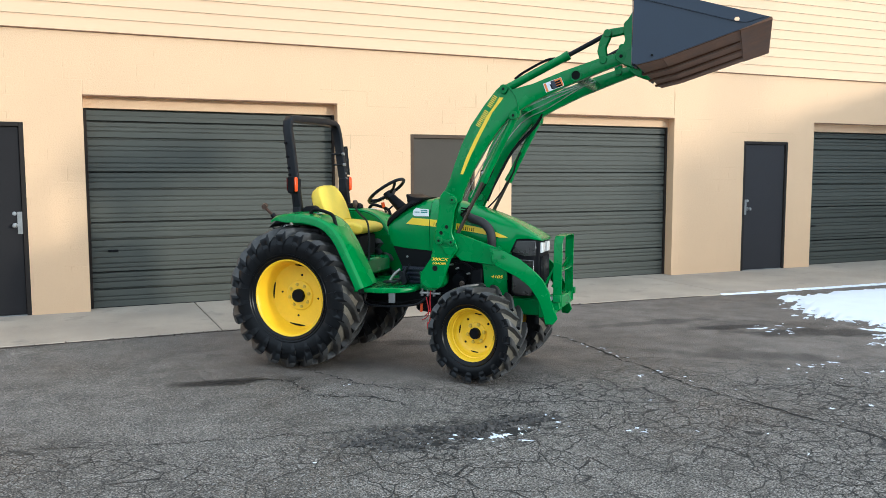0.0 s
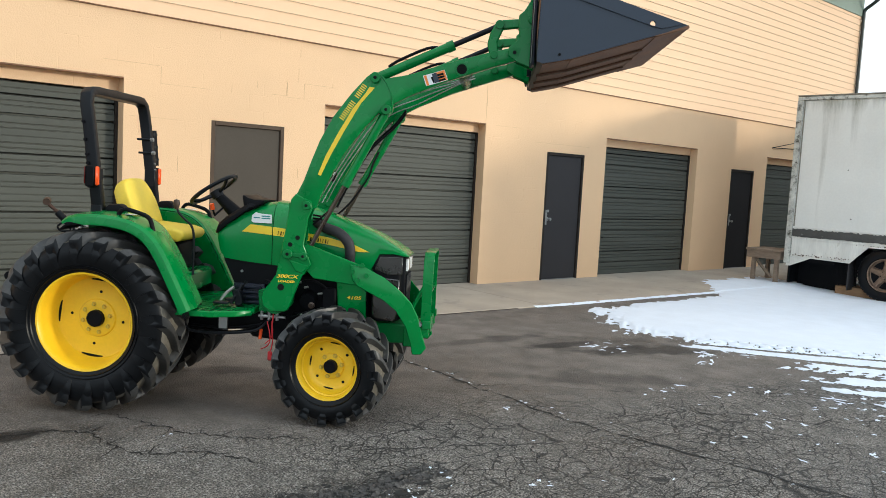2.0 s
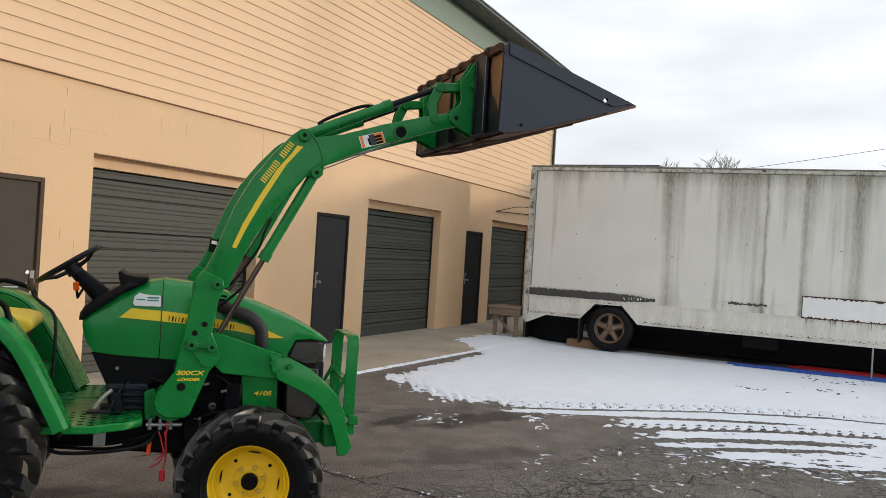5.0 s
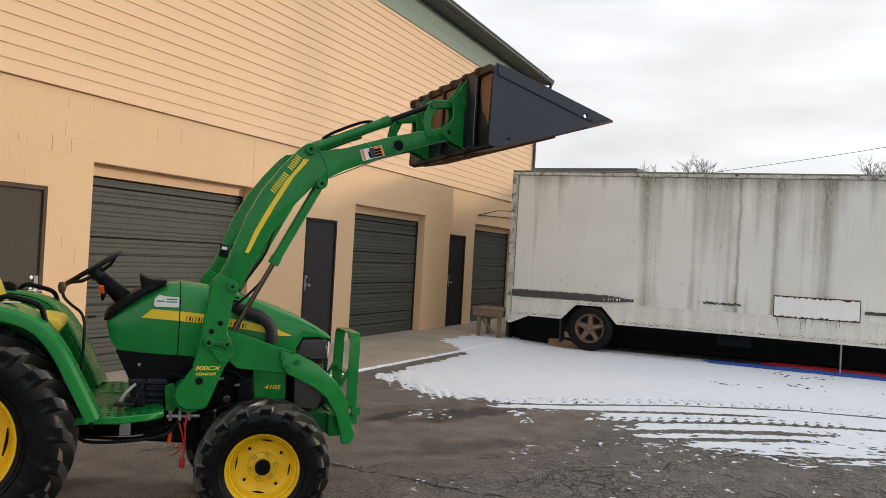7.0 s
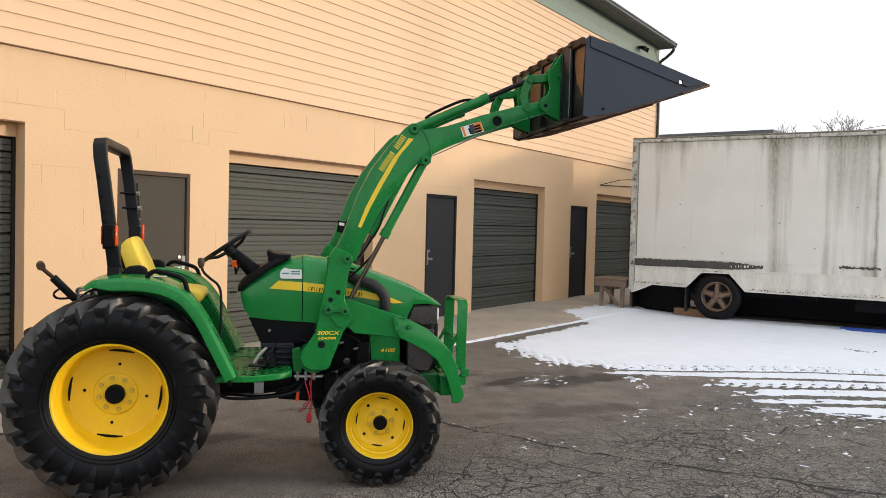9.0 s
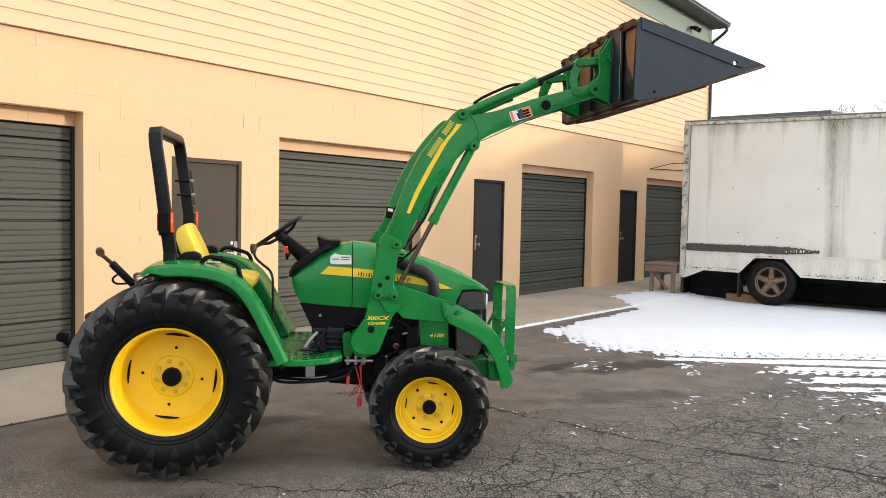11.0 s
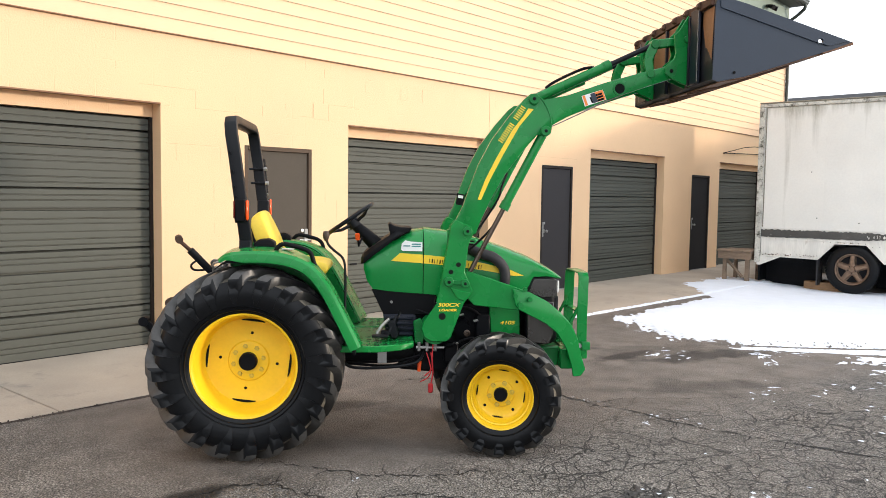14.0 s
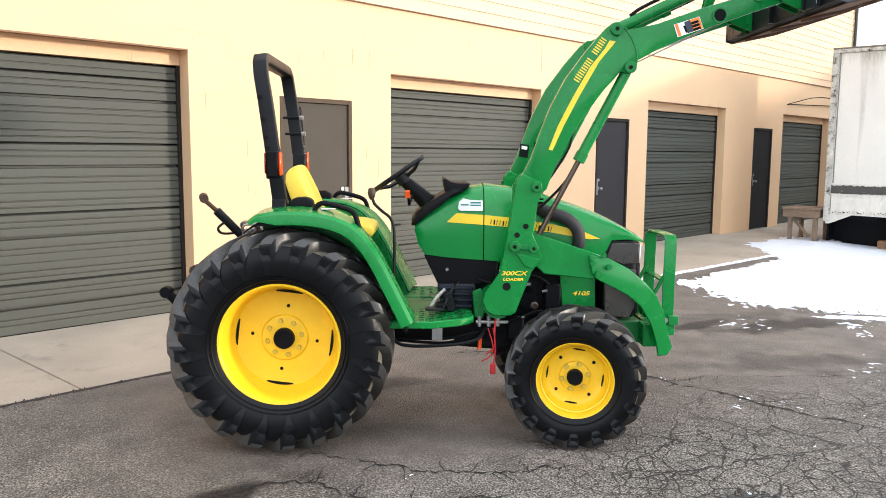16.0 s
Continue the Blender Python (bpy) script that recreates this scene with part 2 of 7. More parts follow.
    nt.links.new(crack, dark.inputs["Factor"])
    nt.links.new(ground_colour, dark.inputs["A"])
    nt.links.new(dark.outputs["Result"], b.inputs["Base Color"])
    b.inputs["Roughness"].default_value = 0.8
    b.inputs["Specular IOR Level"].default_value = 0.3
    wet = node(nt, "ShaderNodeMapRange", From_Min=0.38, From_Max=0.6, To_Min=0.5, To_Max=0.9)
    nt.links.new(broad.outputs["Fac"], wet.inputs["Value"])
    nt.links.new(wet.outputs[0], b.inputs["Roughness"])
    h = nt.nodes.new("ShaderNodeMath")
    h.operation = "MULTIPLY_ADD"
    h.inputs[1].default_value = -1.2
    nt.links.new(crack, h.inputs[0])
    nt.links.new(chips.outputs["Distance"], h.inputs[2])
    bp = node(nt, "ShaderNodeBump", Strength=0.8, Distance=0.010)
    nt.links.new(h.outputs[0], bp.inputs["Height"])
    nt.links.new(bp.outputs[0], b.inputs["Normal"])
    return m


def block_wall_material():
    """Peach-painted concrete block: faint courses under thick paint, patches and small scars."""
    m = material("peach_painted_block", (0.73, 0.487, 0.285), 0.72, vary=0.05, scale=0.8, fine=120, bump=0.0, tint=(0.63, 0.42, 0.25), spots=-0.02)
    nt = m.node_tree
    b = nt.nodes["Principled BSDF"]
    tc = nt.nodes.new("ShaderNodeTexCoord")
    sw = nt.nodes.new("ShaderNodeSeparateXYZ")
    cb = nt.nodes.new("ShaderNodeCombineXYZ")
    nt.links.new(tc.outputs["Object"], sw.inputs[0])
    nt.links.new(sw.outputs["X"], cb.inputs["X"])
    nt.links.new(sw.outputs["Z"], cb.inputs["Y"])
    br = nt.nodes.new("ShaderNodeTexBrick")
    br.inputs["Scale"].default_value = 1.0
    br.inputs["Brick Width"].default_value, br.inputs["Row Height"].default_value = 0.406, 0.203
    br.inputs["Mortar Size"].default_value, br.inputs["Mortar Smooth"].default_value = 0.004, 0.6
    nt.links.new(cb.outputs[0], br.inputs["Vector"])
    gate = node(nt, "ShaderNodeTexNoise", Scale=2.6, Detail=2.0)
    nt.links.new(tc.outputs["Object"], gate.inputs["Vector"])
    gm = node(nt, "ShaderNodeMapRange", From_Min=0.54, From_Max=0.66, To_Min=0.03, To_Max=1.1)
    nt.links.new(gate.outputs["Fac"], gm.inputs["Value"])
    # bed joints are filled flush with paint; upright joints show as scars
    row = node(nt, "ShaderNodeMath", )
    row.operation = "PINGPONG"
    row.inputs[1].default_value = 0.1015
    nt.links.new(sw.outputs["Z"], row.inputs[0])
    off_bed = node(nt, "ShaderNodeMapRange", From_Min=0.004, From_Max=0.012, To_Min=0.22, To_Max=1.0)
    nt.links.new(row.outputs[0], off_bed.inputs["Value"])
    scar = nt.nodes.new("ShaderNodeMath")
    scar.operation = "MULTIPLY"
    nt.links.new(br.outputs["Fac"], scar.inputs[0])
    nt.links.new(off_bed.outputs[0], scar.inputs[1])
    mu = nt.nodes.new("ShaderNodeMath")
    mu.operation = "MULTIPLY"
    nt.links.new(scar.outputs[0], mu.inputs[0])
    nt.links.new(gm.outputs[0], mu.inputs[1])
    grain = node(nt, "ShaderNodeTexNoise", Scale=70.0, Detail=4.0)
    nt.links.new(tc.outputs["Object"], grain.inputs["Vector"])
    hh = nt.nodes.new("ShaderNodeMath")
    hh.operation = "MULTIPLY_ADD"
    hh.inputs[1].default_value = -2.0
    nt.links.new(mu.outputs[0], hh.inputs[0])
    nt.links.new(grain.outputs["Fac"], hh.inputs[2])
    bp = node(nt, "ShaderNodeBump", Strength=0.60, Distance=0.006)
    nt.links.new(hh.outputs[0], bp.inputs["Height"])
    nt.links.new(bp.outputs[0], b.inputs["Normal"])
    return m


def trailer_material():
    """Old white sheet with grey-green streaks that run down from the roof edge."""
    m = material("streaked_white_sheet", (0.715, 0.705, 0.65), 0.5, vary=0.06, scale=1.2, fine=25, bump=0.04)
    nt = m.node_tree
    b = nt.nodes["Principled BSDF"]
    src = b.inputs["Base Color"].links[0].from_socket
    tc = nt.nodes.new("ShaderNodeTexCoord")
    mp = node(nt, "ShaderNodeMapping", Scale=(3.0, 3.0, 0.13))
    nt.links.new(tc.outputs["Object"], mp.inputs[0])
    n = node(nt, "ShaderNodeTexNoise", Scale=1.0, Detail=5.0, Roughness=0.60)
    nt.links.new(mp.outputs[0], n.inputs["Vector"])
    sz = nt.nodes.new("ShaderNodeSeparateXYZ")
    nt.links.new(tc.outputs["Object"], sz.inputs[0])
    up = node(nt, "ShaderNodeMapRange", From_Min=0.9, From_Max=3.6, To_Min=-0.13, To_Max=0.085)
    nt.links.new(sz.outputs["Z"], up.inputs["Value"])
    ad0 = nt.nodes.new("ShaderNodeMath")
    ad0.operation = "ADD"
    nt.links.new(n.outputs["Fac"], ad0.inputs[0])
    nt.links.new(up.outputs[0], ad0.inputs[1])
    along = node(nt, "ShaderNodeMapRange", From_Min=0.6, From_Max=3.4, To_Min=-0.11, To_Max=0.025)
    nt.links.new(sz.outputs["X"], along.inputs["Value"])
    ad = nt.nodes.new("ShaderNodeMath")
    ad.operation = "ADD"
    nt.links.new(ad0.outputs[0], ad.inputs[0])
    nt.links.new(along.outputs[0], ad.inputs[1])
    r = node(nt, "ShaderNodeMapRange", From_Min=0.51, From_Max=0.84, To_Min=0.0, To_Max=0.85)
    total = ad.outputs[0]
    sway = node(nt, "ShaderNodeTexNoise", Scale=2.2, Detail=4.0)
    nt.links.new(tc.outputs["Object"], sway.inputs["Vector"])
    waver = nt.nodes.new("ShaderNodeMath")
    waver.operation = "MULTIPLY_ADD"
    waver.inputs[1].default_value = 0.10
    nt.links.new(sway.outputs["Fac"], waver.inputs[0])
    nt.links.new(sz.outputs["X"], waver.inputs[2])
    # the worst runs below leaks in the roof edge: place along the side, half width, strength
    for at, wide, strong in ((4.67, 0.14, 0.19), (4.67, 0.045, 0.14), (4.86, 0.06, 0.08), (5.37, 0.19, 0.20), (5.33, 0.07, 0.14), (2.62, 0.07, 0.09), (2.95, 0.20, 0.09), (3.65, 0.10, 0.08), (6.2, 0.5, 0.05), (6.95, 0.10, 0.10), (7.95, 0.15, 0.12), (0.17, 0.10, 0.10)):
        off = nt.nodes.new("ShaderNodeMath")
        off.operation = "SUBTRACT"
        off.inputs[1].default_value = at
        nt.links.new(waver.outputs[0], off.inputs[0])
        far = nt.nodes.new("ShaderNodeMath")
        far.operation = "ABSOLUTE"
        nt.links.new(off.outputs[0], far.inputs[0])
        run = node(nt, "ShaderNodeMapRange", From_Min=0.0, From_Max=wide, To_Min=strong, To_Max=0.0)
        nt.links.new(far.outputs[0], run.inputs["Value"])
        plus = nt.nodes.new("ShaderNodeMath")
        plus.operation = "ADD"
        nt.links.new(total, plus.inputs[0])
        nt.links.new(run.outputs[0], plus.inputs[1])
        total = plus.outputs[0]
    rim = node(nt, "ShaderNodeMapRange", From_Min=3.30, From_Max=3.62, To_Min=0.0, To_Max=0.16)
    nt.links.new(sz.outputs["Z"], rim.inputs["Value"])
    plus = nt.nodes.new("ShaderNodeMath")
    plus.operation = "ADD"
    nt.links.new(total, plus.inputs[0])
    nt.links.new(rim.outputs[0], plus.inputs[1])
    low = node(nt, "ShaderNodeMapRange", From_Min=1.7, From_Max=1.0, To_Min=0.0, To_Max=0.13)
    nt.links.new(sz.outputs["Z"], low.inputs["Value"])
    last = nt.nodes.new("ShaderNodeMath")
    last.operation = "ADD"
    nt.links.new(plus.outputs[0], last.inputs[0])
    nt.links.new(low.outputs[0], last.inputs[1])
    nt.links.new(last.outputs[0], r.inputs["Value"])
    mx = nt.nodes.new("ShaderNodeMix")
    mx.data_type = "RGBA"
    mx.inputs["B"].default_value = (0.120, 0.112, 0.050, 1)
    # mould sits in specks
    tall = node(nt, "ShaderNodeMapping", Scale=(1.0, 1.0, 0.25))
    nt.links.new(tc.outputs["Object"], tall.inputs[0])
    speck = node(nt, "ShaderNodeTexNoise", Scale=34.0, Detail=6.0, Roughness=0.7)
    nt.links.new(tall.outputs[0], speck.inputs["Vector"])
    grade = node(nt, "ShaderNodeMapRange", From_Min=0.34, From_Max=0.62, To_Min=0.62, To_Max=1.12)
    nt.links.new(speck.outputs["Fac"], grade.inputs["Value"])
    broken = nt.nodes.new("ShaderNodeMath")
    broken.operation = "MULTIPLY"
    broken.use_clamp = True
    nt.links.new(r.outputs[0], broken.inputs[0])
    nt.links.new(grade.outputs[0], broken.inputs[1])
    nt.links.new(broken.outputs[0], mx.inputs["Factor"])
    nt.links.new(src, mx.inputs["A"])
    nt.links.new(mx.outputs["Result"], b.inputs["Base Color"])
    return m


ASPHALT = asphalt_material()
TAR = material("tar_crack", (0.012, 0.011, 0.010), 0.8, vary=0.2)
DIRT = material("brown_dirt", (0.045, 0.034, 0.028), 0.95, vary=0.4, scale=14, bump=0.6)
GRAVEL = material("loose_asphalt_crumbs", (0.060, 0.055, 0.051), 0.9, vary=0.5, scale=20, bump=0.6)
SNOW = material("trodden_snow", (0.74, 0.79, 0.87), 0.85, vary=0.04, scale=3, fine=40, bump=0.35)
CONCRETE = material("worn_concrete", (0.39, 0.330, 0.263), 0.85, vary=0.18, scale=1.2, fine=80, bump=0.25, tint=(0.25, 0.225, 0.190), spots=0.09)
BLOCK = block_wall_material()
SIDING = material("peach_lap_siding", (0.755, 0.505, 0.305), 0.6, vary=0.035, scale=2.5, fine=70, bump=0.12, stretch_by=(0.15, 1, 1))
# shade under the siding laps, painted as a darker colour
LAP_SHADE = material("shaded_board_underside", (0.34, 0.275, 0.205), 0.9, vary=0.25, scale=6, bump=0.1)
REVEAL = material("rusty_brown_angle", (0.21, 0.105, 0.055), 0.8, vary=0.3, scale=8)
FRIEZE = material("sage_green_frieze", (0.205, 0.265, 0.215), 0.65, vary=0.06, scale=3, bump=0.05)
GUTTER = material("dark_green_gutter", (0.035, 0.045, 0.042), 0.45, vary=0.15, scale=4)
ROOF = material("dark_shingles", (0.05, 0.05, 0.05), 0.9, vary=0.3, scale=10, bump=0.6)
GARAGE = material("grey_green_door_paint", (0.077, 0.080, 0.068), 0.58, vary=0.12, scale=1.6, fine=90, bump=0.05, stretch_by=(0.3, 1, 2), shine=0.2)
STEEL_DOOR = material("dark_grey_door_paint", (0.082, 0.070, 0.057), 0.75, vary=0.08, scale=2, bump=0.04, shine=0.1)
CHARCOAL_DOOR = material("charcoal_door_paint", (0.033, 0.031, 0.033), 0.6, vary=0.1, scale=2, bump=0.04, shine=0.2)
DARK_DOOR = material("near_black_door_paint", (0.021, 0.0195, 0.020), 0.7, vary=0.08, scale=2, bump=0.04, shine=0.12)
FRAME = material("brown_black_frame_paint", (0.026, 0.021, 0.018), 0.7, vary=0.15, scale=6, shine=0.15)
BROWN_FRAME = material("brown_frame_paint", (0.085, 0.058, 0.040), 0.7, vary=0.15, scale=6, shine=0.2)
SCAR = material("painted_over_joint", (0.55, 0.365, 0.21), 0.8, vary=0.2, scale=9)
CHROME = material("brushed_steel", (0.36, 0.36, 0.35), 0.42, 1.0, vary=0.1, scale=12)
GREEN = material("tractor_green_paint", (0.003, 0.182, 0.034), 0.27, vary=0.12, scale=5, fine=90, bump=0.015, coat=0.12, shine=0.28)
GREEN_WORN = material("scuffed_green_paint", (0.004, 0.166, 0.034), 0.38, vary=0.14, scale=9, fine=80, bump=0.04, tint=(0.04, 0.12, 0.045), spots=-0.04, shine=0.28)
GREEN_HOOD = material("faded_green_hood", (0.004, 0.192, 0.038), 0.25, vary=0.10, scale=4, fine=60, bump=0.01, coat=0.12, shine=0.32)
YELLOW = material("tractor_yellow_paint", (0.88, 0.545, 0.012), 0.40, vary=0.06, scale=7, fine=60, bump=0.03, tint=(0.42, 0.21, 0.02), spots=-0.07)
SEAT = material("yellow_vinyl", (0.78, 0.56, 0.05), 0.5, vary=0.06, scale=9, bump=0.12)
RUST = material("rusty_steel", (0.072, 0.034, 0.020), 0.75, 0.2, vary=0.35, scale=9, bump=0.3, tint=(0.045, 0.030, 0.024), spots=0.08)
RUST_FLOOR = material("rubbed_rusty_floor", (0.16, 0.078, 0.042), 0.7, 0.1, vary=0.3, scale=7, bump=0.3, tint=(0.07, 0.045, 0.035), spots=0.04)
BOLT = material("dirty_yellow_bolt", (0.60, 0.41, 0.05), 0.45, 0.25, vary=0.2, scale=20)
BUCKET = material("slate_bucket_paint", (0.016, 0.027, 0.047), 0.42, vary=0.12, scale=4, fine=80, bump=0.06)
BUCKET_BACK = material("burnt_bucket_back", (0.008, 0.010, 0.015), 0.45, vary=0.3, scale=3, bump=0.1, tint=(0.10, 0.045, 0.025), spots=0.05, shine=0.3)
SCORCH = material("scorched_orange_paint", (0.20, 0.090, 0.036), 0.55, vary=0.25, scale=4, bump=0.1, tint=(0.03, 0.025, 0.025), spots=0.0)
SCREEN = material("glossy_smoked_panel", (0.030, 0.028, 0.026), 0.22, vary=0.15, scale=6, bump=0.02, shine=0.8, coat=0.3)
RUBBER = material("black_tyre_rubber", (0.0040, 0.0046, 0.0056), 0.36, vary=0.3, scale=4, fine=45, bump=0.2, tint=(0.016, 0.016, 0.016), spots=-0.02, shine=0.20)
LUG = material("shoulder_rubber", (0.0048, 0.0056, 0.0068), 0.34, vary=0.45, scale=5, fine=40, bump=0.2, tint=(0.030, 0.029, 0.028), spots=0.0, shine=0.22)
TREAD_DUST = material("dusty_tread_valley", (0.120, 0.108, 0.086), 0.7, vary=0.4, scale=2.6, fine=30, bump=0.4, tint=(0.27, 0.24, 0.182), spots=0.05, shine=0.2)
LUG_TOP = material("worn_lug_top", (0.040, 0.039, 0.037), 0.38, vary=0.5, scale=3, fine=40, bump=0.3, tint=(0.17, 0.153, 0.122), spots=0.05, shine=0.5)
PIPE = material("grey_rubber_pipe", (0.030, 0.029, 0.031), 0.6, vary=0.2, scale=14, bump=0.3, shine=0.3)
NAVY = material("navy_pump_paint", (0.007, 0.010, 0.020), 0.45, vary=0.2, scale=9, bump=0.1, shine=0.3)
TEAL = material("teal_print", (0.05, 0.22, 0.22), 0.6, vary=0.05, shine=0.1)
BLACK = material("black_plastic", (0.0035, 0.0036, 0.0048), 0.5, vary=0.15, scale=8, bump=0.08, shine=0.12)
BLACK_PAINT = material("black_gloss_paint", (0.006, 0.007, 0.009), 0.4, vary=0.12, scale=6, shine=0.2)
IRON = material("oily_cast_iron", (0.0035, 0.004, 0.0055), 0.55, vary=0.3, scale=10, bump=0.25, shine=0.12)
ROD = material("cylinder_rod", (0.10, 0.075, 0.06), 0.3, 0.8, vary=0.15, scale=10)
KNOB = material("brown_worn_knob", (0.045, 0.024, 0.014), 0.5, vary=0.3, scale=14)
DARK_RED = material("dark_red_lens", (0.14, 0.008, 0.006), 0.25, vary=0.05)
ORANGE = material("amber_lens", (0.80, 0.085, 0.012), 0.25, vary=0.05)
BRIGHT = material("bright_zinc_fitting", (0.36, 0.355, 0.34), 0.4, 0.7, vary=0.2, scale=30)
DULL = material("dull_latch_steel", (0.26, 0.26, 0.25), 0.55, 0.2, vary=0.15, scale=12, shine=0.3)
RED = material("red_cable", (0.55, 0.02, 0.025), 0.5, vary=0.1)
BLUE = material("blue_hose", (0.010, 0.065, 0.34), 0.5, vary=0.1)
WHITE = material("white_label", (0.78, 0.79, 0.78), 0.4, vary=0.03)
LABEL_ORANGE = material("orange_label", (0.80, 0.22, 0.03), 0.4, vary=0.03)
INK = material("dark_print", (0.008, 0.010, 0.009), 0.9, vary=0.05, shine=0.1)
YELLOW_DECAL = material("yellow_decal", (0.82, 0.58, 0.03), 0.35, vary=0.04)
LAMP = material("clear_lamp_lens", (0.75, 0.76, 0.76), 0.12, vary=0.05, coat=0.6)
TRAILER = trailer_material()
TRAILER_SKIRT = material("chipped_white_skirt", (0.665, 0.65, 0.59), 0.55, vary=0.16, scale=5, fine=30, bump=0.1, tint=(0.20, 0.15, 0.08), spots=0.05, stretch_by=(1, 1, 0.22))
HATCH = material("chipped_white_hatch", (0.80, 0.80, 0.79), 0.5, vary=0.04, scale=6, fine=30, bump=0.05, tint=(0.10, 0.07, 0.05), spots=-0.05)
TRAILER_TRIM = material("weathered_trim", (0.22, 0.205, 0.16), 0.6, vary=0.35, scale=7, bump=0.1, tint=(0.08, 0.06, 0.04), spots=0.13)
MOULDY = material("mouldy_white_rail", (0.50, 0.495, 0.44), 0.6, vary=0.3, scale=5, fine=30, bump=0.1, tint=(0.040, 0.036, 0.020), spots=0.155)
PEELED = material("peeled_grey_band", (0.060, 0.058, 0.052), 0.7, vary=0.3, scale=5, bump=0.1, tint=(0.42, 0.41, 0.37), spots=0.02)
BROWN_WOOD = material("brown_timber", (0.26, 0.155, 0.08), 0.8, vary=0.25, scale=5, fine=40, bump=0.3, stretch_by=(1, 0.25, 1))
OLD_WOOD = material("weathered_wood", (0.215, 0.155, 0.108), 0.85, vary=0.25, scale=5, fine=40, bump=0.3, stretch_by=(1, 0.25, 1))
ALLOY = material("bronze_wheel", (0.22, 0.15, 0.105), 0.36, 0.6, vary=0.35, scale=14, tint=(0.05, 0.035, 0.028), spots=0.03)
BARK = material("grey_bark", (0.23, 0.205, 0.185), 0.9, vary=0.2, scale=4)
SHED_ROOF = material("grey_metal_roof", (0.10, 0.105, 0.11), 0.6, vary=0.1, scale=2)
SHED_WALL = material("dull_shed_wall", (0.30, 0.29, 0.27), 0.8, vary=0.1)


# ---- mesh helpers ----
def finish(name, bm, mat, parent=None, label="", bevel=0.0, segs=1, smooth=True, angle=38):
    """Links a bmesh as one mesh object, under a parent if there is one."""
    bmesh.ops.recalc_face_normals(bm, faces=bm.faces[:])
    if bevel:
        edges = [e for e in bm.edges if len(e.link_faces) == 2 and e.calc_face_angle(0) > 0.45]
        bmesh.ops.bevel(bm, geom=edges, offset=bevel, segments=segs, affect="EDGES", clamp_overlap=True, profile=0.5)
    me = bpy.data.meshes.new(name)
    bm.to_mesh(me)
    bm.free()
    me.materials.append(mat)
    if smooth:
        me.shade_smooth()
        me.set_sharp_from_angle(angle=radians(angle))
    ob = new(name, me)
    ob.parent = parent
    if label:
        ob["label"] = label
    return ob


def part(name, bm, mat, parent, label="", **k):
    return finish(name, bm, mat, parent, label, **k)


def thing(name, at=(0, 0, 0), turn=0.0, **tags):
    e = new(name)
    e.empty_display_size = 0.1
    e.matrix_world = pose(*at, 0, 0, turn)
    return tagged(e, **tags)


def box(bm, x0, x1, y0, y1, z0, z1, m=None):
    vs = [bm.verts.new((x, y, z)) for x in (x0, x1) for y in (y0, y1) for z in (z0, z1)]
    if m is not None:
        for v in vs:
            v.co = m @ v.co
    for f in ((0, 1, 3, 2), (4, 6, 7, 5), (0, 4, 5, 1), (2, 3, 7, 6), (0, 2, 6, 4), (1, 5, 7, 3)):
        bm.faces.new([vs[i] for i in f])
    return vs


def boxed(*a, m=None):
    bm = bmesh.new()
    box(bm, *a, m=m)
    return bm


def prism(bm, poly, y0, y1):
    """A flat outline of (x, z) carried from y0 to y1."""
    a = [bm.verts.new((x, y0, z)) for x, z in poly]
    b = [bm.verts.new((x, y1, z)) for x, z in poly]
    bm.faces.new(a)
    bm.faces.new(b)
    n = len(poly)
    for i in range(n):
        bm.faces.new((a[i], a[(i + 1) % n], b[(i + 1) % n], b[i]))


def plate(name, poly, y0, y1, mat, parent, label="", bevel=0.004, segs=1):
    bm = bmesh.new()
    prism(bm, poly, y0, y1)
    return part(name, bm, mat, parent, label, bevel=bevel, segs=segs)


def tube(bm, pts, r, seg=8, r1=None, cap=True):
    """A round bar along points; r may run to r1."""
    pts = [Vector(p) for p in pts]
    n = len(pts)
    rings = []
    ref = Vector((0.137, 0.211, 1)).normalized()
    for i, p in enumerate(pts):
        d = (pts[min(i + 1, n - 1)] - pts[max(i - 1, 0)]).normalized()
        if abs(d.dot(ref)) > 0.95:
            ref = Vector((1, 0.13, 0.2)).normalized()
        a = d.cross(ref).normalized()
        b = d.cross(a)
        rr = r if r1 is None else r + (r1 - r) * i / max(n - 1, 1)
        rings.append([bm.verts.new(p + (a * math.cos(2 * math.pi * k / seg) + b * math.sin(2 * math.pi * k / seg)) * rr) for k in range(seg)])
    for p, q in zip(rings, rings[1:]):
        for k in range(seg):
            bm.faces.new((p[k], p[(k + 1) % seg], q[(k + 1) % seg], q[k]))
    if cap:
        bm.faces.new(rings[0])
        bm.faces.new(rings[-1])


def tubed(pts, r, seg=8, **k):
    bm = bmesh.new()
    tube(bm, pts, r, seg, **k)
    return bm


def curve_points(pts, steps=6):
    """A smooth line through points (Catmull-Rom)."""
    pts = [Vector(p) for p in pts]
    out = []
    for i in range(len(pts) - 1):
        p0, p1, p2, p3 = pts[max(i - 1, 0)], pts[i], pts[i + 1], pts[min(i + 2, len(pts) - 1)]
        for s in range(steps):
            t = s / steps
            out.append(0.5 * ((2 * p1) + (p2 - p0) * t + (2 * p0 - 5 * p1 + 4 * p2 - p3) * t * t + (3 * p1 - p0 - 3 * p2 + p3) * t ** 3))
    out.append(pts[-1])
    return out


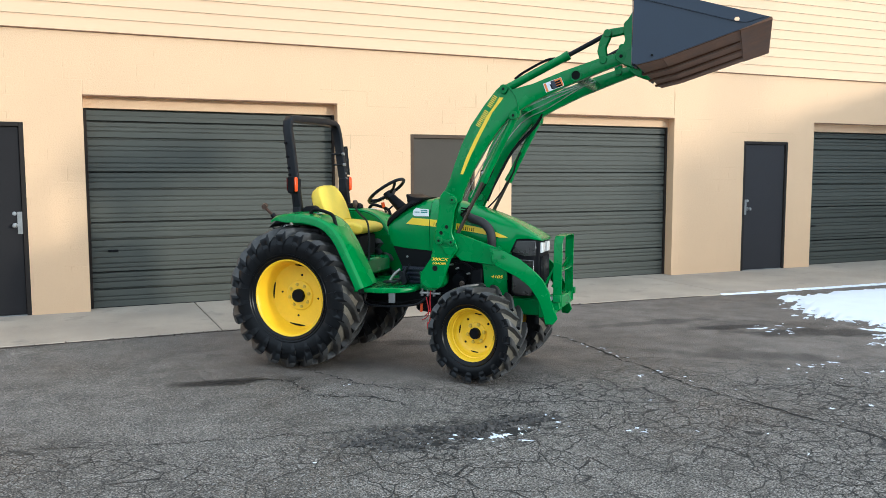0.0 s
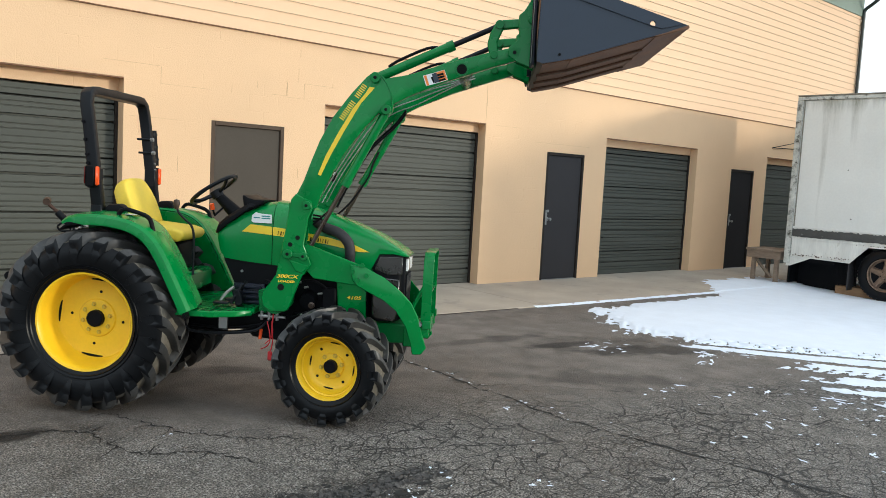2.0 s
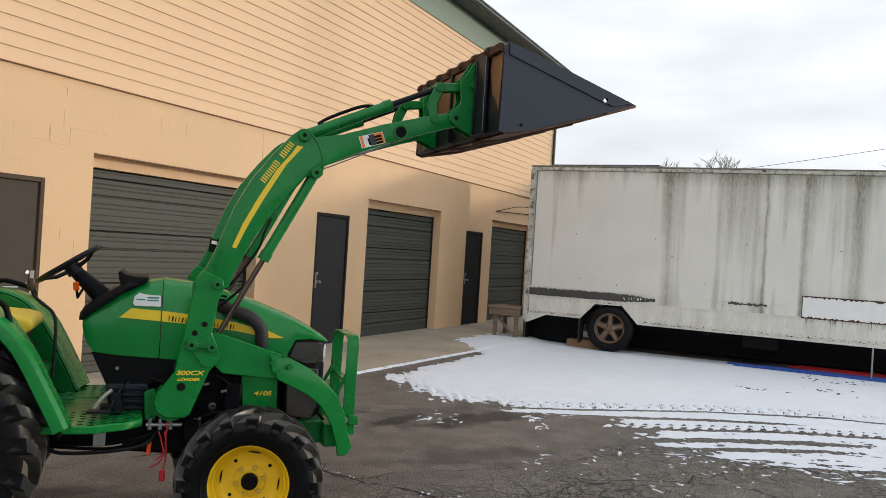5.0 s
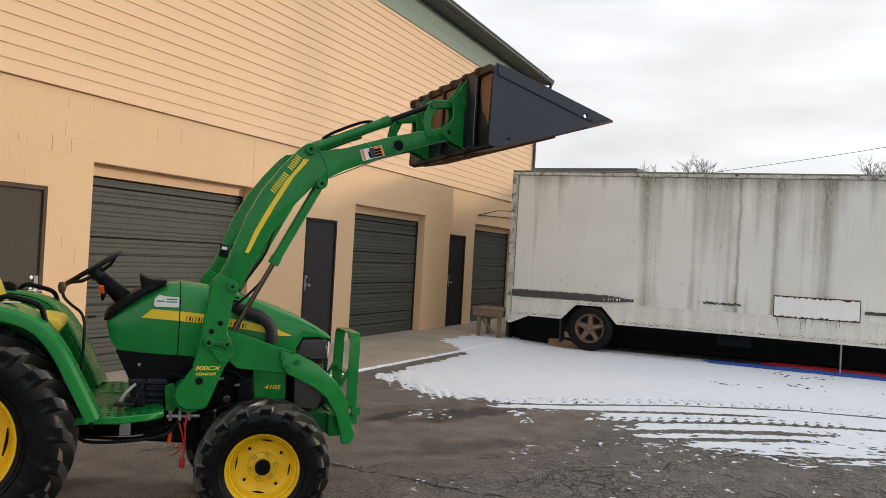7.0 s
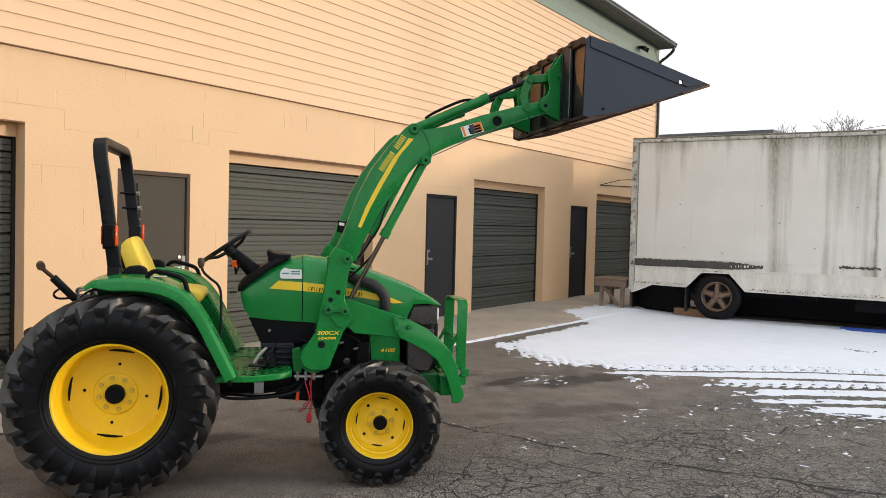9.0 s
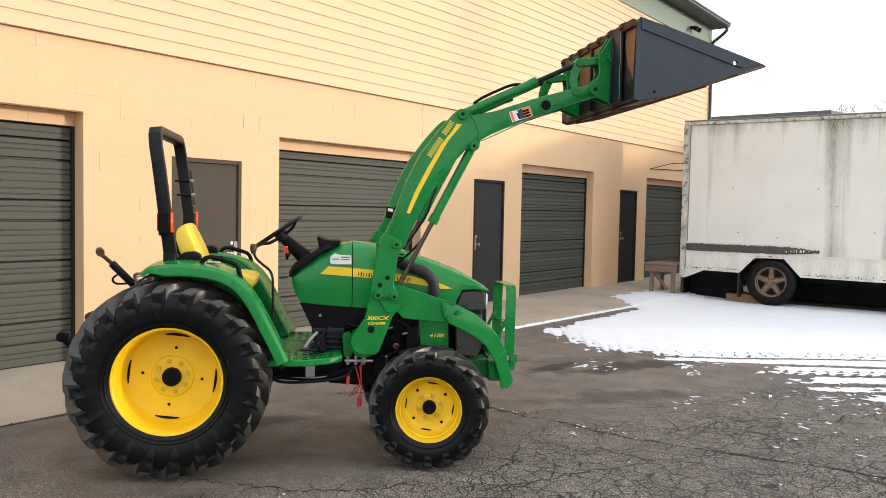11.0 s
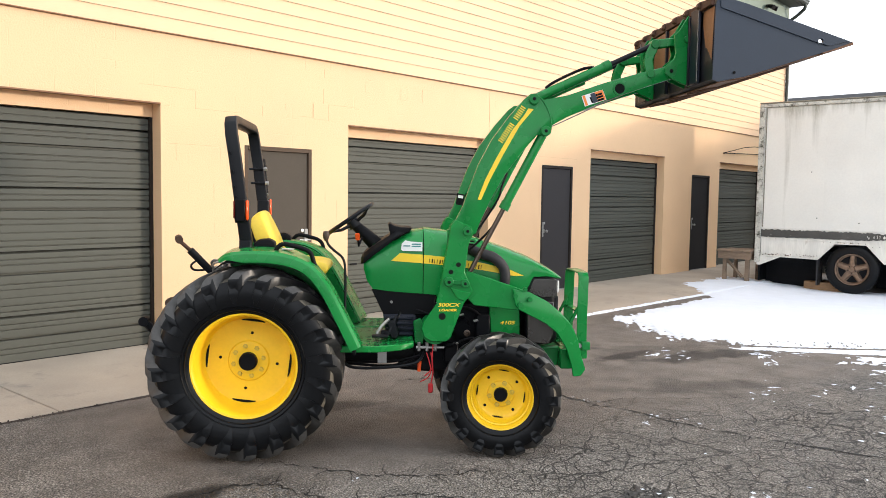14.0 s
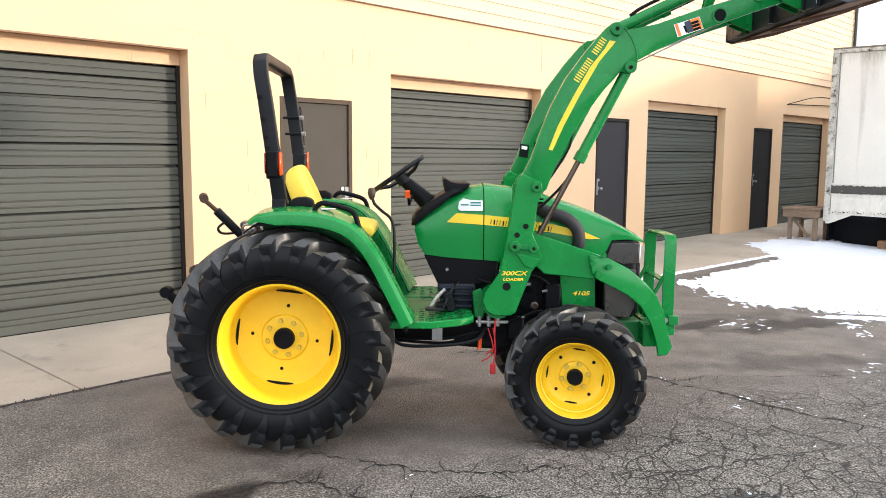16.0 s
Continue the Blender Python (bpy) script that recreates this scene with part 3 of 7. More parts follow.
def lathe(bm, profile, side=1, seg=48, closed=False):
    """Turns (across, radius) points about the y axis; across counts outwards on that side."""
    rings = []
    for a, r in profile:
        if r < 1e-6:
            rings.append([bm.verts.new((0, side * a, 0))])
        else:
            rings.append([bm.verts.new((r * math.cos(2 * math.pi * k / seg), side * a, r * math.sin(2 * math.pi * k / seg))) for k in range(seg)])
    pairs = list(zip(rings, rings[1:])) + ([(rings[-1], rings[0])] if closed else [])
    for p, q in pairs:
        for k in range(seg):
            k2 = (k + 1) % seg
            if len(p) == 1:
                bm.faces.new((p[0], q[k], q[k2]))
            elif len(q) == 1:
                bm.faces.new((p[k], p[k2], q[0]))
            else:
                bm.faces.new((p[k], p[k2], q[k2], q[k]))


def loft(bm, loops, closed=True, caps=True):
    rings = [[bm.verts.new(p) for p in lp] for lp in loops]
    n = len(rings[0])
    for p, q in zip(rings, rings[1:]):
        for k in range(n if closed else n - 1):
            bm.faces.new((p[k], p[(k + 1) % n], q[(k + 1) % n], q[k]))
    if caps and closed:
        bm.faces.new(rings[0])
        bm.faces.new(rings[-1])


def lettering(name, words, size, m, mat, parent, label="", tall=0.68):
    """Letters of Blender's own font as a thin mesh."""
    cu = bpy.data.curves.new(name, "FONT")
    cu.body, cu.size, cu.align_x, cu.align_y, cu.extrude = words, size, "CENTER", "CENTER", 0.0008
    cu.shear, cu.offset = 0.22, 0.0012
    tmp = bpy.data.objects.new(name, cu)
    me = bpy.data.meshes.new_from_object(tmp)
    bpy.data.objects.remove(tmp)
    me.transform(m @ Matrix.Diagonal((1.0, tall, 1.0, 1.0)))
    me.materials.append(mat)
    ob = new(name, me)
    ob.parent = parent
    if label:
        ob["label"] = label
    return ob


# ---- ground ----
def fall(x, y):
    """How far the yard drops towards the trailer."""
    k = min(max((x - 10.0) / 4.5, 0.0), 1.0)
    return -0.065 * k * k * (3 - 2 * k) * min(max((8.6 - y) / 1.1, 0.0), 1.0)


GX = [-400, -100, -20, 0, 5, 8, 10, 10.8, 11.5, 12.2, 12.9, 13.6, 14.5, 20, 40, 100, 600]
GY = [-400, -100, -20, 0, 4, 6.5, 7.5, 7.8, 8.1, 8.4, 8.6, 12, 25, 100, 500]
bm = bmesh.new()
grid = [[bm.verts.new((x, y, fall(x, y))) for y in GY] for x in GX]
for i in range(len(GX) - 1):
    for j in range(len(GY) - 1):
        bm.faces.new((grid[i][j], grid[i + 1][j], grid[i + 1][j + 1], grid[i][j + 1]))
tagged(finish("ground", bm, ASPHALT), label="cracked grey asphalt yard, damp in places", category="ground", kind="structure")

WALL_Y, WEST, EAST = 10.667, -9.3, 22.35
APRON_EDGE = [(-9.3, 8.93), (1.3, 8.99), (6.0, 8.96), (9.0, 8.80), (13.0, 8.62), (22.4, 8.30)]


def apron_edge(x):
    for (xa, ya), (xb, yb) in zip(APRON_EDGE, APRON_EDGE[1:]):
        if x <= xb:
            return ya + (yb - ya) * (x - xa) / (xb - xa)
    return APRON_EDGE[-1][1]


def apron_z(x, y):
    e = apron_edge(x)
    return 0.0 if y < e else 0.016 + 0.036 * min((y - e) / (WALL_Y - e), 1.1)


bm = bmesh.new()
loft(bm, [[(x, apron_edge(x) + 0.01, -0.1), (x, 10.9, -0.1), (x, 10.9, 0.036), (x, apron_edge(x) + 0.01, 0.006)] for x in (-9.3, 1.3, 6, 9, 13, 22.4)])
pavement = tagged(finish("pavement", bm, TAR, smooth=False), label="concrete apron along the foot of the building", category="pavement", kind="structure")
JOINTS = [-9.3, -5.8, -2.27, 1.25, 4.77, 8.30, 11.82, 15.35, 18.88, 22.4]
for a, b in zip(JOINTS, JOINTS[1:]):
    bm = bmesh.new()
    loops = []
    for k in range(5):
        loop = []
        for y_of, low in ((0, True), (1, True), (1, False), (0, False)):
            x = a + 0.006 + (b - a - 0.012) * k / 4
            y = apron_edge(x) if y_of == 0 else 10.9
            xs = x + (0.07 if y_of == 0 else -0.02)
            loop.append((xs, y, -0.08 if low else apron_z(x, y + 1e-4)))
        loops.append(loop)
    loft(bm, loops)
    part("slab", bm, CONCRETE, pavement, bevel=0.005, smooth=False)

# crumbled dark edge where the asphalt meets the apron
r = random.Random(41)
bm = bmesh.new()
prev = None
for k in range(560):
    x = -8.9 + k * 0.03
    e = apron_edge(x) + 0.004
    w = (0.012 + 0.05 * abs(noise.noise(Vector((x * 2.1, 0.3, 0)))) + 0.018 * r.random()) * (1.0 if x < 6 else max(0.25, 1 - (x - 6) * 0.7))
    cur = (bm.verts.new((x, e, 0.010)), bm.verts.new((x, e - w, 0.0025)))
    if prev:
        bm.faces.new((prev[0], cur[0], cur[1], prev[1]))
    prev = cur
for k in range(500):
    x = r.uniform(-8.5, 6.5)
    g = 0.002 + 0.007 * r.random() ** 3
    m = Matrix.Translation((x, apron_edge(x) - 0.05 * r.random() ** 2 + 0.01 * r.random(), g * 0.5 + 0.006)) @ Euler((r.uniform(0, 3), r.uniform(0, 3), r.uniform(0, 3))).to_matrix().to_4x4()
    box(bm, -g, g, -g * 0.7, g * 0.7, -g * 0.5, g * 0.5, m)
tagged(finish("edge_crumbs", bm, DIRT, smooth=False), label="dark crumbled dirt along the edge of the apron", category="dirt", kind="stuff")

# long seams and cracks, filled with tar
rnd = random.Random(4)


def crack_line(pts, width, seed):
    """An open crack that wavers, narrows to nothing in places and throws off short spurs."""
    r = random.Random(seed)
    line = curve_points([(x, y, 0.0) for x, y in pts], 22)
    bm = bmesh.new()
    prev = None
    side = 0.0
    for i, p in enumerate(line):
        d = (line[min(i + 1, len(line) - 1)] - line[max(i - 1, 0)]).normalized()
        n = Vector((-d.y, d.x, 0))
        side = side * 0.55 + r.uniform(-0.024, 0.024)
        w = width * r.choice((0.12, 0.35, 0.6, 0.9, 1.2)) * (0.4 + 0.6 * min(1.0, i / 6, (len(line) - 1 - i) / 6))
        q = p + n * side
        cur = (bm.verts.new((q.x + n.x * w, q.y + n.y * w, 0.0035)), bm.verts.new((q.x - n.x * w, q.y - n.y * w, 0.0035)))
        if prev:
            bm.faces.new((prev[0], cur[0], cur[1], prev[1]))
        prev = cur
        if r.random() < 0.16:
            way, at, last = (n if r.random() < 0.5 else -n) + d * r.uniform(-0.8, 0.8), q.copy(), None
            for k in range(6):
                ww = width * 0.5 * (1 - k / 6)
                c2 = (bm.verts.new((at.x + d.x * ww, at.y + d.y * ww, 0.0033)), bm.verts.new((at.x - d.x * ww, at.y - d.y * ww, 0.0033)))
                if last:
                    bm.faces.new((last[0], c2[0], c2[1], last[1]))
                last = c2
                at = at + way * r.uniform(0.02, 0.05) + Vector((r.uniform(-0.015, 0.015), r.uniform(-0.015, 0.015), 0))
    return tagged(finish("crack", bm, TAR, smooth=False), label="dark open crack in the asphalt", category="crack", kind="stuff")


crack_line([(3.95, 7.9), (4.53, 7.24), (4.50, 6.1), (4.46, 5.0), (4.69, 3.55), (4.95, 2.0)], 0.013, 1)
crack_line([(0.9, 6.75), (1.45, 6.62), (1.62, 6.05), (1.95, 5.85), (2.2, 5.45)], 0.010, 2)
crack_line([(1.75, 6.9), (1.98, 6.35), (2.25, 6.0), (2.6, 5.75)], 0.008, 3)
crack_line([(-0.6, 5.6), (0.7, 5.28), (1.6, 5.1), (2.1, 4.95)], 0.005, 5)
crack_line([(4.5, 6.15), (4.85, 5.99), (5.67, 5.26), (6.3, 4.88), (6.85, 4.53)], 0.005, 6)
crack_line([(3.2, 4.3), (3.6, 3.9), (3.7, 3.3), (4.1, 2.9)], 0.006, 8)
crack_line([(5.4, 5.0), (5.7, 4.3), (5.75, 3.7), (6.2, 3.2)], 0.006, 9)


# broken pot-hole with loose crumbs and ice
bm = bmesh.new()
for i in range(1500):
    a, q = rnd.uniform(0, 2 * math.pi), math.sqrt(rnd.random())
    x, y = 2.25 + 0.80 * q * math.cos(a), 4.82 + 0.34 * q * math.sin(a) * (0.55 + 0.45 * math.sin(3 * a + 1))
    s = 0.003 + 0.015 * rnd.random() ** 4
    m = Matrix.Translation((x, y, s * 0.3)) @ Euler((rnd.uniform(-0.5, 0.5), rnd.uniform(-0.5, 0.5), rnd.uniform(0, 3))).to_matrix().to_4x4()
    vs = box(bm, -s, s, -s * 0.8, s * 0.8, -s * 0.4, s * 0.4, m)
    for v in vs:
        v.co += Vector((rnd.uniform(-1, 1), rnd.uniform(-1, 1), rnd.uniform(-1, 1))) * s * 0.3
pits = bmesh.new()
for i in range(90):
    a, q = rnd.uniform(0, 2 * math.pi), math.sqrt(rnd.random())
    cx, cy, s = 2.25 + 0.74 * q * math.cos(a), 4.82 + 0.24 * q * math.sin(a), 0.008 + 0.035 * rnd.random() ** 2
    ring = [pits.verts.new((cx + 1.6 * s * rnd.uniform(0.4, 1.2) * math.cos(b), cy + s * rnd.uniform(0.4, 1.2) * math.sin(b), 0.0022 + i * 0.00001)) for b in [2 * math.pi * k / 8 for k in range(8)]]
    pits.faces.new(ring)
tagged(finish("pits", pits, TAR, smooth=False), label="dark pits where the asphalt has broken out", category="pits", kind="stuff")
tagged(finish("asphalt_crumbs", bm, GRAVEL, smooth=False), label="loose crumbs of asphalt in a broken patch", category="rubble", kind="stuff")


# ---- snow ----
def along(pts, y):
    """x of a line given by (y, x) points in rising y, carried on straight past its ends."""
    k = 0
    while k < len(pts) - 2 and y > pts[k + 1][0]:
        k += 1
    (ya, xa), (yb, xb) = pts[k], pts[k + 1]
    return xa + (xb - xa) * (y - ya) / (yb - ya)


# bare wheel ruts that curve through the snow, from the field outwards: line, half width, y below which the rut fades, y where the band outside it ends
RUTS = [([(2.0, 10.45), (3.0, 10.21), (3.67, 9.84), (4.33, 9.47), (4.95, 8.98), (5.54, 8.51), (6.13, 8.09)], 0.065, -9.0, 6.25),
        ([(3.0, 9.59), (3.63, 9.28), (4.25, 8.93), (4.85, 8.52), (5.45, 8.15)], 0.085, 3.4, 5.0),
        ([(2.04, 9.47), (2.4, 9.33), (3.0, 9.07), (3.6, 8.74), (4.17, 8.31), (4.84, 7.84)], 0.075, -9.0, 4.60),
        ([(2.09, 8.95), (2.42, 8.82), (2.99, 8.53), (3.56, 8.19), (4.1, 7.82), (4.62, 7.38)], 0.12, 2.7, 4.38),
        ([(2.44, 8.44), (2.99, 8.14), (3.53, 7.76), (4.05, 7.38), (4.3, 7.2)], 0.095, 2.9, 4.06),
        ([(2.18, 7.78), (2.49, 7.58), (2.98, 7.31), (3.23, 7.18), (3.48, 7.12), (3.74, 7.07), (4.0, 7.1)], 0.065, -9.0, 2.95)]
TIP = [(6.13, 8.09), (6.6, 8.15), (7.0, 7.85), (7.5, 8.1), (8.0, 8.45), (8.4, 8.85)]


def snow_depth(x, y):
    """How deep the snow lies, before it is cut off at nothing."""
    n = noise.noise(Vector((x * 1.7, y * 1.7, 3.1)))
    f = noise.noise(Vector((x * 7.0, y * 7.0, 1.7)))
    g = noise.noise(Vector((x * 22.0, y * 22.0, 5.3)))
    # the field in front of the trailer, streaked where it was blown thin at the tip
    top = 8.42 + 0.05 * n if x < 12.3 else 8.42 + min((x - 12.3) * 0.8, 1.15)
    rut = [along(line, y) for line, w, fade, end in RUTS]
    edge = rut[0] if y < 6.13 else along(TIP, y)
    d = min(x - edge + (0.0 if y > 6.13 else 0.3), (top - y) * 1.5, (15.32 - x) * 1.5 if y < 8.35 else 15.9 - x) * 0.22 + 0.045 * f + 0.03 * n + 0.025 * g
    if y > 5.9 and x < 10.2:
        streak = noise.noise(Vector(((x * 0.83 + y * 0.55) * 1.6, (y * 0.83 - x * 0.55) * 17.0, 8.8)))
        d += 0.08 * streak * min(1.0, (10.2 - x) / 1.2)
    if y > 6.9 and x < 9.7:
        comb = noise.noise(Vector(((x * 0.9 - y * 0.4) * 9.0, (x * 0.4 + y * 0.9) * 1.6, 2.2)))
        d -= 0.07 * max(comb, 0.0) * min(1.0, (9.7 - x) / 0.8)
    if x - edge > 1.3 and top - y > 0.4:
        d = max(d, 0.02 + 0.01 * f)
    u = y * 1.25
    if y < 6.6:
        # bands left between the ruts
        for k in range(6):
            outer = rut[k + 1] if k < 5 else rut[5] - 0.32
            if outer < x <= rut[k]:
                end = RUTS[k][3]
                thick = (0.026, 0.024, 0.022, 0.020, 0.013, 0.0)[k]
                comb = noise.noise(Vector((along(RUTS[2][0], y) * 24 - x * 24, y * 2.2, 4.4)))
                d = min(thick + 0.020 * f + 0.022 * g + 0.012 * n + (0.024 if k < 3 else 0.036) * comb, (end - y) * 0.16 + 0.05 * f + 0.03 * g)
        for k, (line, w, fade, end) in enumerate(RUTS):
            off = abs(x - rut[k])
            wide = 1.3 * w * (1 + 0.45 * f)
            if off < wide:
                strong = min(max((y - fade) / 0.7 + 0.6, 0.15), 1.0)
                d = min(d, 0.03 - 0.10 * strong * (1 - off / wide) + 0.035 * g)
        # tread marks beside the ruts
        e = x - rut[0]
        if (0.11 < e < 0.21 and (u / 0.17 + 0.25 * e) % 1.0 < 0.50) or (0.35 < e < 0.43 and (u / 0.15) % 1.0 < 0.45) or (0.24 < e < 0.31 and (u / 0.17 - 1.9 * e) % 1.0 < 0.30):
            d = min(d - 0.05, -0.013 + 0.03 * f + 0.012 * g)
        e = x - rut[2]
        if y > 2.4 and ((0.06 < e < 0.18 and (u / 0.16 + 0.8 * e) % 1.0 < 0.45) or (0.24 < e < 0.34 and (u / 0.16) % 1.0 < 0.42)):
            d = min(d - 0.04, -0.012 + 0.03 * f)
    # salt-white line on the lip of the apron
    if x > 6.6:
        e2 = y - apron_edge(x) + 0.01
        d = max(d, 0.016 + 0.018 * min((x - 6.6) * 0.4, 1) - abs(e2) * 0.9 + 0.02 * f - (0.028 if x < 8.2 else 0.0) + 0.015 * g)
    return d


def snow_sheet(name, x0, x1, y0, y1, step, label):
    bm = bmesh.new()
    nx, ny = int((x1 - x0) / step), int((y1 - y0) / step)
    D = [[snow_depth(x0 + i * step, y0 + j * step) for j in range(ny + 1)] for i in range(nx + 1)]
    V = {}

    def vert(i, j):
        if (i, j) not in V:
            x, y = x0 + i * step, y0 + j * step
            d = D[i][j]
            # draw rim points in to where the depth runs out
            if d <= 0:
                for a, b in ((1, 0), (-1, 0), (0, 1), (0, -1)):
                    if 0 <= i + a <= nx and 0 <= j + b <= ny and D[i + a][j + b] > 0:
                        t = -d / (D[i + a][j + b] - d)
                        x, y = x + a * step * t * 0.9, y + b * step * t * 0.9
                        break
            z = apron_z(x, y) + fall(x, y) + (0.003 if d <= 0 else 0.004 + min(0.018, d * 0.25))
            V[i, j] = bm.verts.new((x, y, z))
        return V[i, j]

    for i in range(nx):
        for j in range(ny):
            if max(D[i][j], D[i + 1][j], D[i][j + 1], D[i + 1][j + 1]) > 0 and sum(D[a][b] > 0 for a, b in ((i, j), (i + 1, j), (i, j + 1), (i + 1, j + 1))) >= 2:
                bm.faces.new((vert(i, j), vert(i + 1, j), vert(i + 1, j + 1), vert(i, j + 1)))
    return tagged(finish(name, bm, SNOW, angle=60), label=label, category="snow", kind="stuff")


snow_sheet("snow", 5.6, 15.9, -2.5, 9.7, 0.025, "thin trodden snow with wheel tracks")

# small scraps of snow and ice on the asphalt
bm = bmesh.new()


def scrap(x, y, s, t):
    n, turn = 13, rnd.uniform(0, math.pi)
    long = rnd.uniform(1.1, 2.6) if t else 1.0
    ring = []
    for k in range(n):
        a = 2 * math.pi * k / n
        q = s * rnd.choice((0.35, 0.6, 0.9, 1.25)) * rnd.uniform(0.8, 1.2)
        u, v = q * math.cos(a) * long, q * math.sin(a) * 0.7
        ring.append(bm.verts.new((x + u * math.cos(turn) - v * math.sin(turn), y + u * math.sin(turn) + v * math.cos(turn), 0.002)))
    c = bm.verts.new((x, y, 0.003 + s * 0.12))
    for k in range(n):
        bm.faces.new((c, ring[k], ring[(k + 1) % n]))


for cx, cy, rx, ry, n, big in ((5.9, 5.2, 0.25, 0.10, 12, 0.035), (6.9, 6.65, 0.35, 0.2, 26, 0.05), (4.45, 5.55, 0.18, 0.06, 9, 0.03), (6.6, 4.3, 0.8, 0.8, 60, 0.035), (5.75, 3.2, 0.8, 0.8, 40, 0.03),
                              (2.2, 4.66, 0.75, 0.14, 30, 0.032), (2.45, 4.62, 0.06, 0.02, 5, 0.05), (2.95, 4.75, 0.12, 0.15, 9, 0.025), (3.4, 4.35, 0.16, 0.08, 8, 0.03), (4.55, 6.6, 0.06, 0.55, 22, 0.018), (4.55, 5.3, 0.05, 0.4, 8, 0.016),
                              (7.6, 5.7, 0.5, 0.25, 30, 0.045), (5.0, 4.0, 1.4, 1.2, 40, 0.014), (7.2, 3.6, 0.5, 1.0, 60, 0.05), (8.2, 7.0, 0.4, 0.5, 40, 0.05), (1.9, 6.28, 0.05, 0.03, 2, 0.02)):
    for i in range(n):
        scrap(cx + rnd.gauss(0, rx * 0.6), cy + rnd.gauss(0, ry * 0.6), rnd.uniform(0.25, 1) ** 2 * big, rnd.random() < 0.5)
tagged(finish("snow_scraps", bm, SNOW, smooth=False), label="small scraps of snow and ice on the asphalt", category="snow", kind="stuff")

# dirt and leaf crumbs trodden into the snow near the trailer
bm = bmesh.new()
for cx, cy, sx, sy, n in ((12.15, 3.96, 0.10, 0.10, 16), (12.9, 2.85, 0.4, 0.22, 22), (12.2, 3.42, 0.05, 0.05, 4), (14.5, 2.8, 0.25, 0.3, 40), (13.6, 1.6, 0.6, 0.5, 20)):
    for i in range(n):
        x, y, q, turn = cx + rnd.gauss(0, sx), cy + rnd.gauss(0, sy), rnd.uniform(0.25, 1) ** 2 * 0.038, rnd.uniform(0, 3)
        ring = []
        for k in range(8):
            a = 2 * math.pi * k / 8
            u, v = q * 1.5 * math.cos(a) * rnd.uniform(0.4, 1.3), q * math.sin(a) * rnd.uniform(0.4, 1.3)
            ring.append(bm.verts.new((x + u * math.cos(turn) - v * math.sin(turn), y + u * math.sin(turn) + v * math.cos(turn), 0.019 + fall(x, y))))
        c = bm.verts.new((x, y, 0.026 + q * 0.25 + fall(x, y)))
        for k in range(8):
            bm.faces.new((c, ring[k], ring[(k + 1) % 8]))
tagged(finish("dirt_crumbs", bm, DIRT, smooth=False), label="dark crumbs of dirt and leaves on the snow", category="dirt", kind="stuff")


# ---- building ----
DOORS = [(-1.646, -0.646, "r"), (4.182, 5.182, "r"), (10.28, 11.282, "l"), (16.382, 17.383, "l")]
GARAGES = [(-0.005, 3.13), (5.79, 8.79), (11.89, 14.965), (17.95, 21.0)]
DOOR_TOPS, BAY_TOPS = [2.325, 2.278, 2.278, 2.278], [2.668, 2.632, 2.632, 2.632]
BLOCK_TOP, SIDING_TOP, EAVE, FLOOR_Z = 3.408, 6.585, 7.165, 0.05


def wall_with_openings(name, x0, x1, z0, z1, y0, y1, holes, mat):
    xs = sorted({x0, x1, *[h[0] for h in holes], *[h[1] for h in holes]})
    zs = sorted({z0, z1, *[h[2] for h in holes], *[h[3] for h in holes]})
    solid = [[not any(h[0] <= (xs[i] + xs[i + 1]) / 2 <= h[1] and h[2] <= (zs[j] + zs[j + 1]) / 2 <= h[3] for h in holes) for j in range(len(zs) - 1)] for i in range(len(xs) - 1)]
    bm = bmesh.new()
    V = {}

    def v(i, j, y):
        if (i, j, y) not in V:
            V[i, j, y] = bm.verts.new((xs[i], y, zs[j]))
        return V[i, j, y]

    nx, nz = len(xs) - 1, len(zs) - 1
    for i in range(nx):
        for j in range(nz):
            if not solid[i][j]:
                continue
            for y in (y0, y1):
                bm.faces.new((v(i, j, y), v(i + 1, j, y), v(i + 1, j + 1, y), v(i, j + 1, y)))
            for di, dj, a, b in ((-1, 0, (i, j), (i, j + 1)), (1, 0, (i + 1, j), (i + 1, j + 1)), (0, -1, (i, j), (i + 1, j)), (0, 1, (i, j + 1), (i + 1, j + 1))):
                p, q = i + di, j + dj
                if not (0 <= p < nx and 0 <= q < nz and solid[p][q]):
                    bm.faces.new((v(*a, y0), v(*b, y0), v(*b, y1), v(*a, y1)))
    return finish(name, bm, mat, smooth=False)


holes = [(a, b, -0.05, top) for (a, b, s), top in zip(DOORS, DOOR_TOPS)] + [(a, b, -0.05, top) for (a, b), top in zip(GARAGES, BAY_TOPS)]
wall = tagged(wall_with_openings("wall_north", WEST, EAST, -0.1, BLOCK_TOP, WALL_Y, WALL_Y + 0.3, holes, BLOCK), label="peach-painted concrete block wall with garage bays", category="wall", kind="structure")

